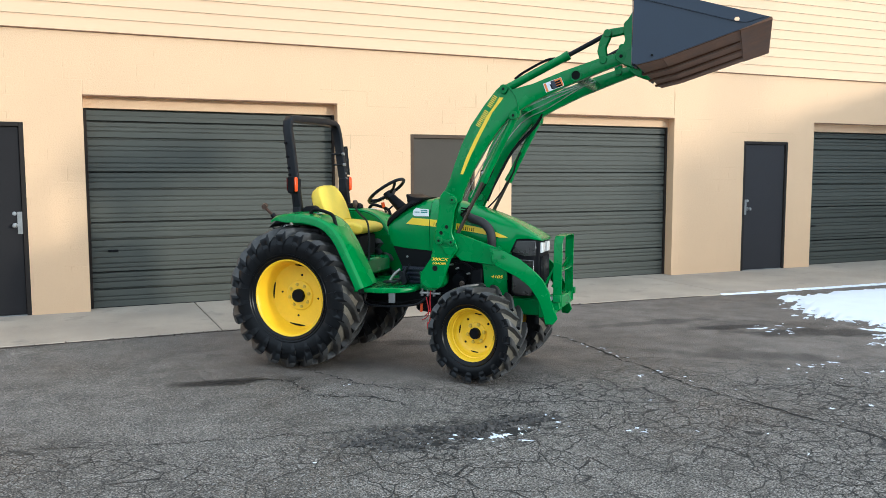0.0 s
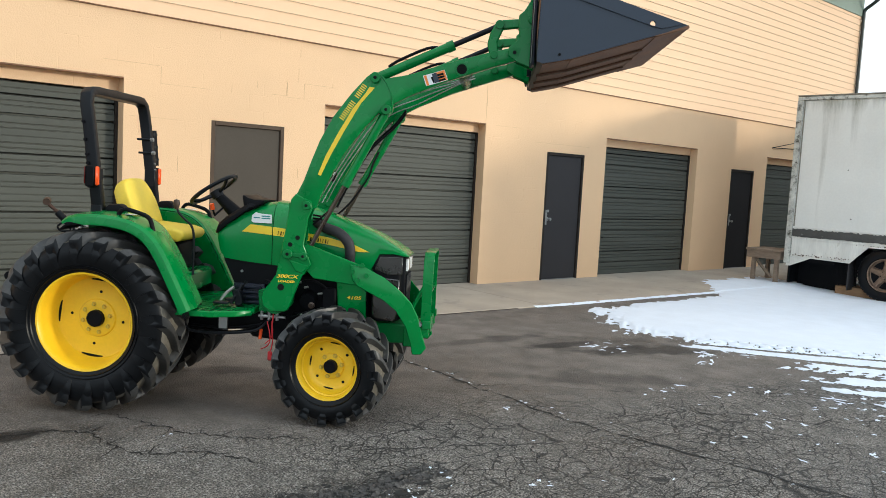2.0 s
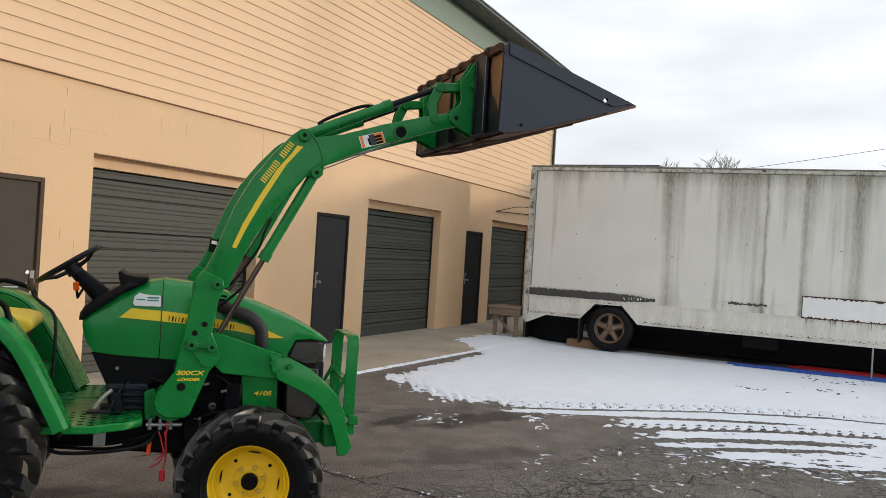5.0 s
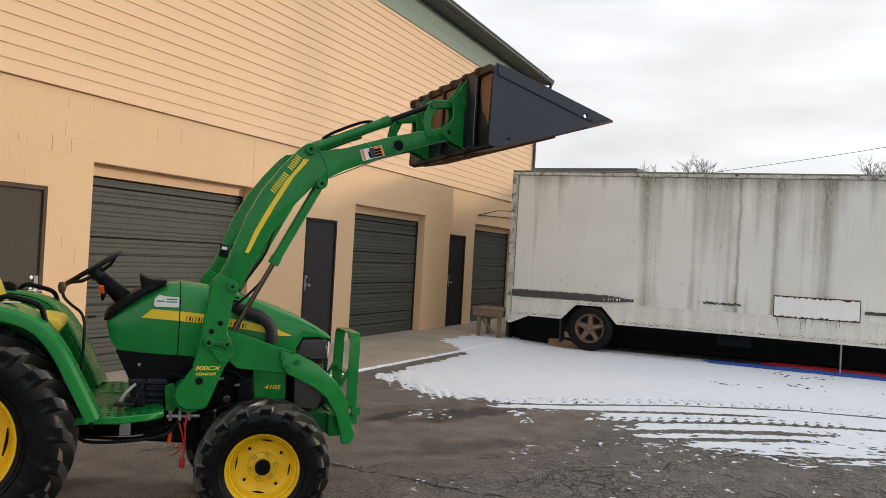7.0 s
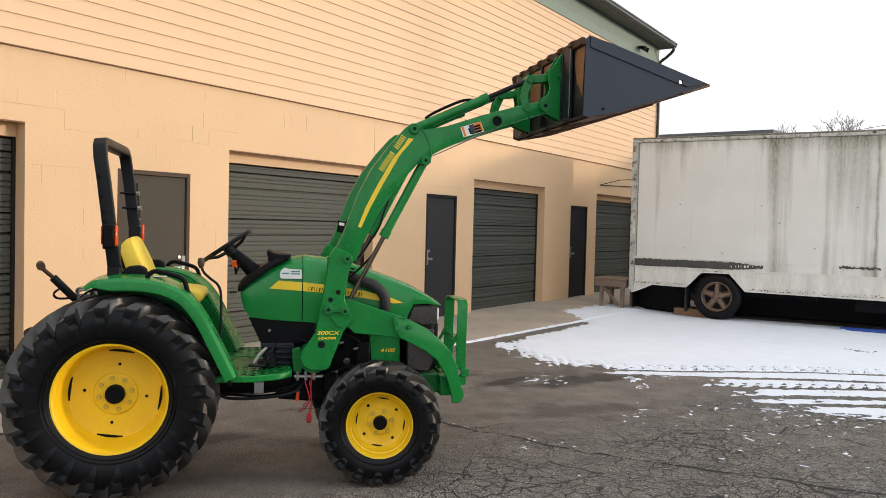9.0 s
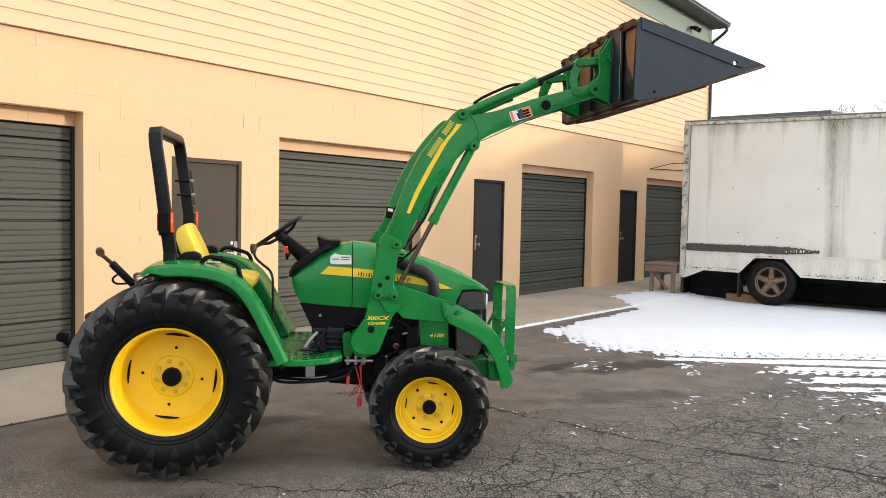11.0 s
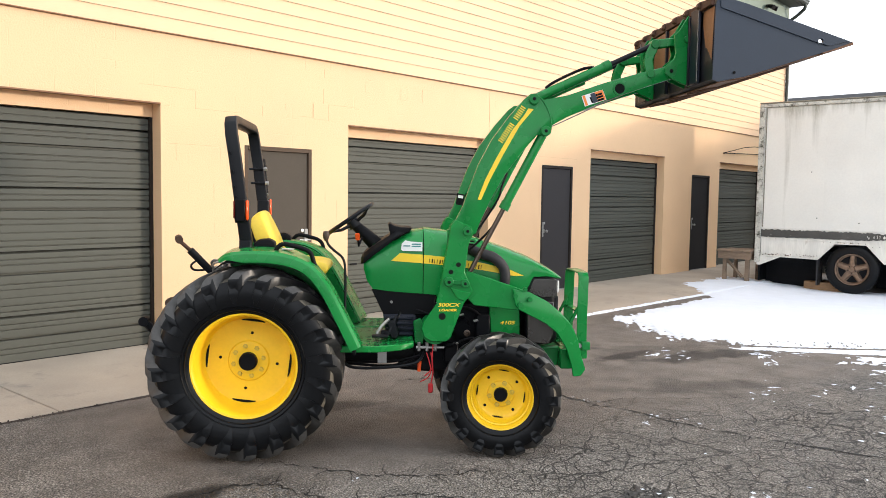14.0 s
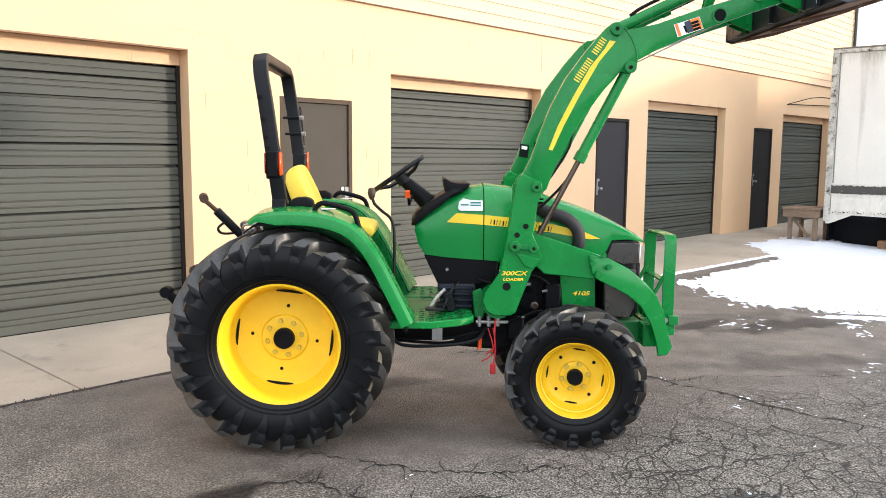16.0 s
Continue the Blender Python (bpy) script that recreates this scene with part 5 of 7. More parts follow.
        part("rim", rim, ALLOY, wheel, "dull bronze inner rim")
        ring = bmesh.new()
        lathe(ring, [(0.094, 0.304), (0.112, 0.296), (0.108, 0.282), (0.085, 0.270), (0.07, 0.275), (0.07, 0.304)], side, 48, closed=True)
        part("rim_ring", ring, ALLOY, wheel)
        ya, yb = sorted((side * 0.030, side * 0.080))
        for k in range(5):
            m = Matrix.Rotation(-(2 * math.pi * k / 5 + 0.3), 4, "Y")
            sp = bmesh.new()
            prism(sp, [(0.050, -0.062), (0.130, -0.040), (0.215, -0.030), (0.276, -0.050), (0.276, 0.050), (0.215, 0.030), (0.130, 0.040), (0.050, 0.062)], ya, yb)
            bmesh.ops.transform(sp, matrix=m, verts=sp.verts)
            part("spoke", sp, ALLOY, wheel, bevel=0.008)
            # a dark plate painted for the shade in the window before the next spoke
            win = bmesh.new()
            ca, cb = sorted((side * 0.022, side * 0.034))
            prism(win, [(0.252 * math.cos(q), 0.252 * math.sin(q)) for q in [-0.40 + 0.1 * i for i in range(9)]] + [(0.125, 0.012), (0.125, -0.012)], ca, cb)
            bmesh.ops.transform(win, matrix=Matrix.Rotation(-(2 * math.pi * (k + 0.5) / 5 + 0.3), 4, "Y"), verts=win.verts)
            part("dark_window", win, IRON, wheel, "dark plate painted for the shade between the spokes", smooth=False)
        hb = bmesh.new()
        lathe(hb, [(0.050, 0.095), (0.088, 0.090), (0.092, 0.060), (0.112, 0.052), (0.116, 0.0)], side, 24)
        part("hub", hb, ALLOY, wheel)
        for k in range(5):
            a = 2 * math.pi * k / 5 + 0.93
            nut = bmesh.new()
            lathe(nut, [(0.086, 0.012), (0.100, 0.011), (0.102, 0.0)], side, 6)
            o = part("wheel_nut", nut, IRON, wheel)
            o.location = (0.072 * math.cos(a), 0.0, 0.072 * math.sin(a))
    return t


box_trailer()

# wooden landing beside the trailer
bench = thing("wooden_step", (15.12, 8.76, 0.02), label="low weathered wooden landing on legs", category="step")
for k in range(4):
    part("plank", boxed(-0.03, 0.72, 0.0 + k * 0.182, 0.176 + k * 0.182, 0.62, 0.66), OLD_WOOD, bench, bevel=0.004)
part("rail", boxed(0.0, 0.04, 0.02, 0.71, 0.47, 0.618), OLD_WOOD, bench, bevel=0.004)
part("rail", boxed(0.64, 0.68, 0.02, 0.71, 0.47, 0.618), OLD_WOOD, bench, bevel=0.004)
for y in (0.03, 0.62):
    part("rail", boxed(0.041, 0.639, y, y + 0.04, 0.47, 0.618), OLD_WOOD, bench, bevel=0.004)
    for x in (0.0, 0.60):
        part("leg", boxed(x + 0.041, x + 0.12, y + 0.041 if y < 0.3 else y - 0.07, y + 0.12 if y < 0.3 else y - 0.001, 0.0, 0.615), OLD_WOOD, bench, bevel=0.004)
bm = bmesh.new()
tube(bm, [(0.09, 0.60, 0.50), (0.09, 0.22, 0.10)], 0.03, 4)
part("brace", bm, OLD_WOOD, bench)

# timber lying under the trailer
tb = thing("timber_block", (15.5, 7.42, -0.063), label="squared timber lying on the snow under the trailer", category="timber")
part("beam", boxed(0, 0.5, -0.42, 0.42, 0.0, 0.17), BROWN_WOOD, tb, bevel=0.008)

# hoses on the ground
hose_rnd = random.Random(77)
for mat, x0, y0, n, colour in ((BLUE, 15.38, 4.3, 4, "blue"), (RED, 15.95, 3.2, 4, "red")):
    for k in range(n):
        pts, x, y = [], x0 + 0.11 * k, y0 + hose_rnd.uniform(-0.4, 0.4)
        while y > -0.6:
            pts.append((x + hose_rnd.uniform(-0.07, 0.07), y, 0.020 + 0.01 * hose_rnd.random() + fall(x, y)))
            y -= hose_rnd.uniform(0.5, 0.9)
            x += hose_rnd.uniform(-0.05, 0.03) if colour == "blue" else hose_rnd.uniform(-0.14, 0.06)
        tagged(finish("hose", tubed(curve_points(pts, 8), 0.019, 8), mat), label="thin %s air hose lying in curves under the trailer" % colour, category="hose", group="air hoses")


# ---- distance ----
# unseen wall, added to keep the low sun off the facade's east end
tagged(finish("wall_sun_block", boxed(23.0, 23.2, -12, 9.5, -0.1, 4.4), SHED_WALL, smooth=False), label="added unseen wall that shades the lower facade behind the trailer", category="wall", kind="structure")
shed = thing("far_shed", (45, 0, 0), label="low far building with a grey metal roof", category="building")
part("wall", boxed(0, 9, 11.9, 22, 0, 7.1), SHED_WALL, shed, smooth=False)
bm = bmesh.new()
loft(bm, [[(x, 11.7, 7.1), (x, 22.2, 7.1), (x, 22.2, 7.3 + d), (x, 11.7, 7.35 + d)] for x, d in ((-0.3, 0.0), (4.5, 0.28), (9.3, 0.0))])
part("roof", bm, SHED_ROOF, shed, smooth=False)


def bare_tree(x, y, h, seed, spread):
    r = random.Random(seed)
    t = thing("bare_tree", (x, y, 0), label="bare winter tree far behind the trailer", category="tree", group="bare trees")
    bm = bmesh.new()
    twigs = bmesh.new()

    def grow(p, d, length, rad, level):
        q = p + d * length
        mid = (p + q) / 2 + Vector((r.uniform(-1, 1), r.uniform(-1, 1), 0)) * length * 0.06
        tube(bm if level < 2 else twigs, [p, mid, q], max(rad, 0.006), 6 if level < 2 else 3, r1=max(rad * 0.6, 0.0045), cap=False)
        if level < 6:
            for k in range(4 if level < 4 else 3):
                nd = (d + Vector((r.uniform(-1, 1), r.uniform(-1, 1), r.uniform(-0.35, 0.5))) * spread * 1.25).normalized()
                grow(p + (q - p) * r.uniform(0.6, 1.0), nd, length * r.uniform(0.48, 0.70), rad * 0.52, level + 1)

    grow(Vector((0, 0, 0)), Vector((0, 0, 1)), h * 0.36, h * 0.022, 0)
    size = h / max(v.co.z for v in twigs.verts)
    for mesh in (bm, twigs):
        bmesh.ops.scale(mesh, vec=(size, size, size), verts=mesh.verts)
    # stand the crown over the foot
    high = [v.co for v in twigs.verts if v.co.z > 0.88 * h]
    lean = sum(high, Vector()) / len(high)
    for mesh in (bm, twigs):
        for v in mesh.verts:
            v.co.x -= lean.x * v.co.z / lean.z
            v.co.y -= lean.y * v.co.z / lean.z
    part("trunk", bm, BARK, t)
    part("crown", twigs, BARK, t)


bare_tree(60, 12.9, 9.65, 3, 0.48)
bare_tree(60, 10.2, 10.35, 8, 0.50)
bare_tree(60, -1.4, 9.95, 12, 0.62)

wire = thing("overhead_wire", (0, 0, 0), label="thin dark overhead wire from a pole to the far building", category="cable")
part("wire", tubed(curve_points([(45.2, 11.95, 6.6), (45, 6.2, 7.38), (45, -0.72, 8.53), (45, -9, 10.2), (45, -17.9, 12.3)], 6), 0.012, 5), BLACK, wire)
for px, py, tall in ((45, -18, 13), (18.9, -2.8, 10)):
    pole = thing("utility_pole", (px, py, 0), label="plain wooden utility pole", category="pole", group="utility poles")
    part("shaft", tubed([(0, 0, 0), (0, 0, tall)], 0.14, 12, r1=0.11), OLD_WOOD, pole)


# ---- tractor with front loader ----
T = thing("tractor", (2.0797, 7.4424, 0.0), -44.7, label="green compact tractor with yellow wheels and a raised front loader", category="tractor")



def wheel(name, x, z, yc, side, R, W, bead, lugs, lug_h, sweep, rim_r, rim_out, disc_in, hub_r, bolts, bolt_r, label):
    """Agricultural wheel: yellow rim with dish, slots and bolts; tyre with swept lugs."""
    tread = R - lug_h
    rim = bmesh.new()
    lathe(rim, [(rim_out - 0.012, rim_r + 0.004), (rim_out, rim_r), (rim_out - 0.002, rim_r - 0.010), (rim_out - 0.014, rim_r - 0.020), (rim_out - 0.045, rim_r - 0.026), (rim_out * 0.45 + disc_in * 0.55 + 0.012, rim_r - 0.034),
                (disc_in + 0.034, rim_r - 0.042), (disc_in + 0.008, rim_r - 0.058), (disc_in, rim_r * 0.66), (disc_in + 0.004, rim_r * 0.40), (disc_in + 0.014, rim_r * 0.375),
                (disc_in + 0.022, hub_r * 1.05), (disc_in + 0.010, 0.0)], side, 64)
    w = part(name, rim, YELLOW, T, label)
    w.location = (x, yc, z)
    inner = bmesh.new()
    lathe(inner, [(disc_in - 0.01, rim_r - 0.062), (-rim_out * 0.4 + disc_in * 0.5, rim_r - 0.05), (-rim_out + 0.02, rim_r - 0.028), (-rim_out, rim_r), (-rim_out + 0.01, rim_r + 0.002)], side, 48)
    part("inner_rim", inner, YELLOW, w)
    ty = bmesh.new()
    half = [(W * 0.80, bead), (W * 0.90, bead + 0.018), (W * 0.985, bead + (tread - bead) * 0.38), (W, bead + (tread - bead) * 0.56), (W * 0.975, bead + (tread - bead) * 0.72), (W * 0.94, tread - 0.052 * R / 0.63), (W * 0.87, tread - 0.028 * R / 0.63), (W * 0.66, tread - 0.010), (W * 0.3, tread - 0.001)]
    prof = half + [(0.0, tread)] + [(-a, r) for a, r in reversed(half)]
    lathe(ty, prof, side, 72)
    for rr, aa in ((bead + 0.03, W * 0.93), (bead + (tread - bead) * 0.22, W * 0.955)):
        lathe(ty, [(aa - 0.004, rr - 0.005), (aa + 0.004, rr), (aa - 0.004, rr + 0.005)], side, 72)
    ob = part("tyre", ty, RUBBER, w, "black tractor tyre")
    ob.data.materials.append(TREAD_DUST)
    for f in ob.data.polygons:
        if Vector((f.center.x, 0, f.center.z)).length > bead + (tread - bead) * 0.84:
            f.material_index = 1
    lg = bmesh.new()
    h = R - bead
    side_drop = 1.0 if R > 0.5 else 0.66
    crown = 0.018 if R > 0.5 else 0.0
    st = [(-0.10, 0.0), (0.15, 0.0), (0.45, -0.004 * h - crown * 0.1), (0.72, -0.014 * h - crown * 0.3), (0.90, -0.034 * h - crown * 0.6), (0.99, -0.075 * h - crown), (1.040, -0.17 * h * side_drop ** 0.5 - crown * 0.8), (1.050, -0.30 * h * side_drop), (1.010, -0.43 * h * side_drop), (0.95, -0.54 * h * side_drop)]
    for s in (1, -1):
        for k in range(lugs):
            a0 = 2 * math.pi * (k + (0.5 if s < 0 else 0)) / lugs
            loops = []
            for q, drop in st:
                top = R + drop
                low = min(tread - 0.012, top - 0.012) if q < 0.9 else top - 0.075 * R / 0.63
                ang = a0 - sweep * (max(q, 0) ** 0.92) + 0.6 * drop
                hw = (0.045 / 0.053 if R > 0.5 else 0.93) * (0.50 + 0.20 * max(q, 0) + (0.22 if R > 0.5 else 0.40) * max(q, 0) ** 6) * lug_h * (1.0 if q > -0.05 else 0.8) * (0.40 if q == 0.95 else 0.62 if q == 1.010 else 0.86 if q == 1.050 else 1.0)
                loop = []
                foot = 1.22 if q < 0.8 else 1.04
                for rr, dw in ((low, -foot), (low, foot), (top, 0.92), (top, -0.92)):
                    # the lug's faces stand across its sweep
                    b = ang + dw * hw / R
                    loop.append((-rr * math.sin(-b), s * W * q * side, rr * math.cos(b)))
                loops.append(loop)
            loft(lg, loops)
    ob = part("tread_lug", lg, LUG, w, "worn, dusty tread lugs", bevel=0.003, angle=30)
    ob.data.materials.append(LUG_TOP)
    for f in ob.data.polygons:
        out = Vector((f.center.x, 0, f.center.z))
        if out.length > R - 0.26 * h and abs(f.normal.y) < 0.93:
            f.material_index = 1
    hub = bmesh.new()
    lathe(hub, [(disc_in + 0.02, hub_r), (disc_in + 0.05, hub_r * 0.96), (disc_in + 0.056, hub_r * 0.82), (disc_in + 0.054, 0.0)], side, 32)
    part("hub_cap", hub, BLACK, w, "black hub cap")
    for k in range(bolts):
        a = 2 * math.pi * k / bolts + 0.2
        b = bmesh.new()
        lathe(b, [(0.0, 0.018), (0.005, 0.018), (0.005, 0.013), (0.018, 0.012), (0.020, 0.0)], side, 6)
        o = part("wheel_bolt", b, BOLT, w)
        o.location = (bolt_r * math.cos(a), side * (disc_in + (0.014 if bolt_r < rim_r * 0.37 else 0.003)), bolt_r * math.sin(a))
    for k in range(4):
        a0 = math.pi / 2 * k - 0.12
        b = bmesh.new()
        thick = 0.016 if rim_r > 0.3 else 0.009
        loops = []
        for i in range(9):
            a = a0 + (i / 8 - 0.5) * (0.56 if rim_r > 0.3 else 0.44)
            r1 = rim_r - 0.0605
            r0 = r1 - thick * (0.35 + 0.65 * math.sin(math.pi * (i + 0.4) / 8.8))
            loops.append([(r0 * math.cos(a), side * disc_in, r0 * math.sin(a)), (r1 * math.cos(a), side * disc_in, r1 * math.sin(a)), (r1 * math.cos(a), side * (disc_in + 0.0105), r1 * math.sin(a)), (r0 * math.cos(a), side * (disc_in + 0.0095), r0 * math.sin(a))])
        loft(b, loops)
        part("slot", b, INK, w, "dark narrow slot")
        a = a0 + (0.0 if rim_r > 0.3 else math.pi / 4)
        b = bmesh.new()
        lathe(b, [(0.0, 0.010), (0.004, 0.010), (0.005, 0.0)], side, 8)
        o = part("hole", b, INK, w)
        rr = rim_r * (0.545 if rim_r > 0.3 else 0.60)
        o.location = (rr * math.cos(a), side * (disc_in + 0.0005), rr * math.sin(a))
    return w


for side in (-1, 1):
    wheel("rear_wheel", 0.0, 0.630, side * 0.50, side, 0.628, 0.195, 0.334, 20, 0.053, 0.36, 0.338, 0.165, -0.03, 0.060, 8, 0.098, "large rear wheel with a lugged tyre")
    wheel("front_wheel", 1.667, 0.406, side * 0.475, side, 0.404, 0.142, 0.2205, 16, 0.034, 0.36, 0.224, 0.112, 0.0, 0.047, 6, 0.076, "small front wheel with a lugged tyre, steered a little").rotation_euler.z = radians(-10)

# drive train
part("rear_axle_housing", tubed([(0, -0.40, 0.632), (0, -0.26, 0.632), (0, 0.26, 0.632), (0, 0.40, 0.632)], 0.11, 16), IRON, T)
tr = bmesh.new()
prism(tr, [(-0.28, 0.86), (-0.28, 0.50), (0.2, 0.46), (0.75, 0.54), (1.1, 0.56), (1.1, 0.695), (0.5, 0.70), (0.38, 0.86), (0.1, 0.92)], -0.17, 0.17)
part("transmission", tr, IRON, T, bevel=0.03, segs=2)
en = bmesh.new()
prism(en, [(0.98, 0.98), (0.98, 0.50), (1.2, 0.48), (1.75, 0.48), (1.85, 0.6), (1.85, 0.98)], -0.15, 0.15)
part("engine_block", en, IRON, T, bevel=0.02)
part("front_axle", tubed([(1.667, -0.40, 0.41), (1.667, -0.25, 0.43), (1.667, 0, 0.45), (1.667, 0.25, 0.43), (1.667, 0.40, 0.41)], 0.065, 12), IRON, T)
part("front_support", boxed(1.30, 2.16, -0.14, 0.14, 0.52, 0.66), GREEN_WORN, T, bevel=0.01)
for s in (-1, 1):
    part("knuckle", tubed([(1.667, s * 0.30, 0.36), (1.667, s * 0.34, 0.54)], 0.06, 12), IRON, T)
    part("tie_rod", tubed([(1.50, s * 0.05, 0.45), (1.53, s * 0.33, 0.43)], 0.016, 8), IRON, T)
random.seed(7)
oil_filter = tubed([(1.42, -0.16, 0.82), (1.42, -0.245, 0.80)], 0.055, 16)
part("oil_filter", oil_filter, IRON, T)
fl = bmesh.new()
lathe(fl, [(0.0, 0.046), (0.01, 0.046), (0.012, 0.028), (0.004, 0.02), (0.004, 0.0)], -1, 20)
o = part("oil_fill_ring", fl, ROD, T)
o.location = (1.455, -0.25, 0.775)
o.scale = (0.5, 1, 0.5)
for x, z, l in ((1.33, 0.93, 0.05), (1.40, 0.90, 0.03), (1.50, 0.86, 0.03), (1.36, 0.70, 0.035), (1.47, 0.69, 0.03), (1.24, 0.985, 0.04)):
    part("pipe_fitting", tubed([(x, -0.255, z), (x + l, -0.262, z + 0.008)], 0.008, 8), BRIGHT, T, "small bright pipe fitting")
for a in ((1.22, 1.30, -0.23, -0.16, 0.86, 0.98), (1.52, 1.62, -0.22, -0.16, 0.70, 0.90), (1.30, 1.40, -0.22, -0.15, 0.56, 0.70), (1.50, 1.66, -0.20, -0.14, 0.52, 0.66)):
    part("engine_fitting", boxed(*a), IRON, T, bevel=0.01)
for pts in ([(1.1, -0.2, 0.93), (1.25, -0.24, 0.90), (1.45, -0.22, 0.95), (1.6, -0.2, 0.85)], [(1.15, -0.22, 0.72), (1.3, -0.26, 0.68), (1.5, -0.24, 0.74), (1.56, -0.2, 0.6)], [(0.62, -0.34, 0.585), (0.9, -0.36, 0.57), (1.05, -0.34, 0.60), (1.16, -0.28, 0.66)], [(0.60, -0.36, 0.605), (0.9, -0.38, 0.60), (1.12, -0.32, 0.63)]):
    part("engine_hose", tubed(curve_points(pts, 5), 0.009, 8), BLACK, T)

# side panels under the hood
for s in (-1, 1):
    y0, y1 = sorted((s * 0.185, s * 0.205))
    plate("side_panel", [(0.79, 1.075), (1.24, 1.04), (1.22, 0.90), (0.88, 0.885)], y0, y1, BLACK, T)
    y0, y1 = sorted((s * 0.17, s * 0.215))
    plate("pump_cover", [(0.87, 0.90), (1.10, 0.90), (1.12, 0.74), (0.90, 0.74)], y0, y1, NAVY, T, bevel=0.012, segs=2)
    for k in range(4):
        ya, yb = sorted((s * 0.214, s * 0.232))
        part("pump_rib", boxed(0.885 + 0.005 * k, 1.085, ya, yb, 0.862 - k * 0.036, 0.884 - k * 0.036), NAVY, T, bevel=0.006)
    y0, y1 = sorted((s * 0.165, s * 0.19))
    plate("frame_panel", [(1.615, 0.96), (1.83, 0.93), (1.84, 0.66), (1.64, 0.66)], y0, y1, GREEN, T)
    part("panel_bolt", tubed([(0.93, s * 0.20, 0.985), (0.93, s * 0.214, 0.985)], 0.010, 8), CHROME, T)
lettering("model_number", "4105", 0.052, Matrix.Translation((1.745, -0.1925, 0.838)) @ Matrix.Rotation(radians(90), 4, "X"), YELLOW_DECAL, T, "yellow model number 4105")

# hood: sections from the cowl to the nose
HOOD = [  # x, foot, top, half width, squareness
    (0.735, 1.215, 1.285, 0.185, 3.0), (0.760, 1.130, 1.330, 0.205, 3.0), (0.800, 1.075, 1.375, 0.215, 3.2), (0.92, 1.060, 1.440, 0.220, 3.4), (1.05, 1.050, 1.480, 0.222, 3.2), (1.145, 1.044, 1.495, 0.222, 3.0),
    (1.150, 1.044, 1.500, 0.224, 3.0), (1.34, 1.030, 1.478, 0.224, 2.9), (1.51, 1.015, 1.438, 0.222, 2.9), (1.70, 1.000, 1.378, 0.220, 2.9), (1.86, 1.045, 1.318, 0.215, 2.9), (1.92, 1.165, 1.290, 0.212, 2.9),
    (2.02, 1.170, 1.238, 0.205, 2.8), (2.09, 1.158, 1.196, 0.190, 2.6), (2.125, 1.150, 1.166, 0.170, 2.4)]


def hood_loop(x, foot, top, w, p, n=26):
    loop = [(x, -w * 0.97, foot)]
    h = (top - foot)
    for k in range(n + 1):
        a = math.pi * k / n
        c, sn = math.cos(a), math.sin(a)
        loop.append((x, -w * math.copysign(abs(c) ** (2 / p), c), foot + h * (0.30 + 0.70 * abs(sn) ** (2 / p)) if 0 < k < n else foot + h * 0.30))
    loop.append((x, w * 0.97, foot))
    return loop


bm = bmesh.new()
loft(bm, [hood_loop(*s) for s in HOOD[:6]])
part("cowl", bm, GREEN_HOOD, T, "green dash cowl")
bm = bmesh.new()
loft(bm, [hood_loop(*s) for s in HOOD[6:]])
part("hood", bm, GREEN_HOOD, T, "sloping green hood")

# black dash around the wheel column
bm = bmesh.new()
dash = []
for x, z0, z1, w in ((0.715, 1.245, 1.285, 0.17), (0.738, 1.250, 1.322, 0.205), (0.80, 1.305, 1.372, 0.224), (0.88, 1.365, 1.425, 0.227), (0.96, 1.430, 1.475, 0.215), (1.05, 1.472, 1.498, 0.16)):
    dash.append([(x, -w, z0), (x, -w, z1 - 0.03), (x, -w + 0.035, z1), (x, w - 0.035, z1), (x, w, z1 - 0.03), (x, w, z0)])
loft(bm, dash)
part("dashboard", bm, BLACK, T, "black plastic dashboard", bevel=0.008, segs=2)
bm = bmesh.new()
prism(bm, [(0.885, 1.395), (0.918, 1.440), (0.902, 1.520), (0.912, 1.532), (0.945, 1.512), (0.99, 1.502), (1.068, 1.500), (1.05, 1.47), (0.95, 1.41)], -0.175, 0.175)
part("dash_hood", bm, BLACK, T, "raised black dash hood", bevel=0.010, segs=2)

# steering
col = bmesh.new()
tube(col, [(0.86, 0, 1.33), (0.76, 0, 1.425), (0.66, 0, 1.515)], 0.062, 14, r1=0.035)
part("steering_column", col, BLACK, T)
sw = Matrix.Translation((0.645, 0, 1.537)) @ Matrix.Rotation(radians(-35), 4, "Y")
bm = bmesh.new()
ring = [sw @ Vector((0.185 * math.cos(2 * math.pi * k / 40), 0.185 * math.sin(2 * math.pi * k / 40), 0.02)) for k in range(41)]
tube(bm, ring, 0.015, 8, cap=False)
swh = part("steering_wheel", bm, BLACK_PAINT, T, "black steering wheel")
for a in (90, 210, 330):
    b = bmesh.new()
    tube(b, [sw @ Vector((0.03 * math.cos(radians(a)), 0.03 * math.sin(radians(a)), -0.02)), sw @ Vector((0.11 * math.cos(radians(a)), 0.11 * math.sin(radians(a)), -0.012)), sw @ Vector((0.18 * math.cos(radians(a)), 0.18 * math.sin(radians(a)), 0.02))], 0.013, 6)
    part("spoke", b, BLACK_PAINT, swh)
b = bmesh.new()
tube(b, [sw @ Vector((0, 0, -0.05)), sw @ Vector((0, 0, 0.005))], 0.045, 16)
part("hub", b, BLACK_PAINT, swh)
part("signal_lever", tubed([(0.72, -0.05, 1.42), (0.70, -0.16, 1.37), (0.695, -0.19, 1.42)], 0.008, 6), BLACK, T)
part("signal_knob", tubed([(0.695, -0.19, 1.415), (0.69, -0.20, 1.455)], 0.016, 8), ORANGE, T, "orange lever knob")

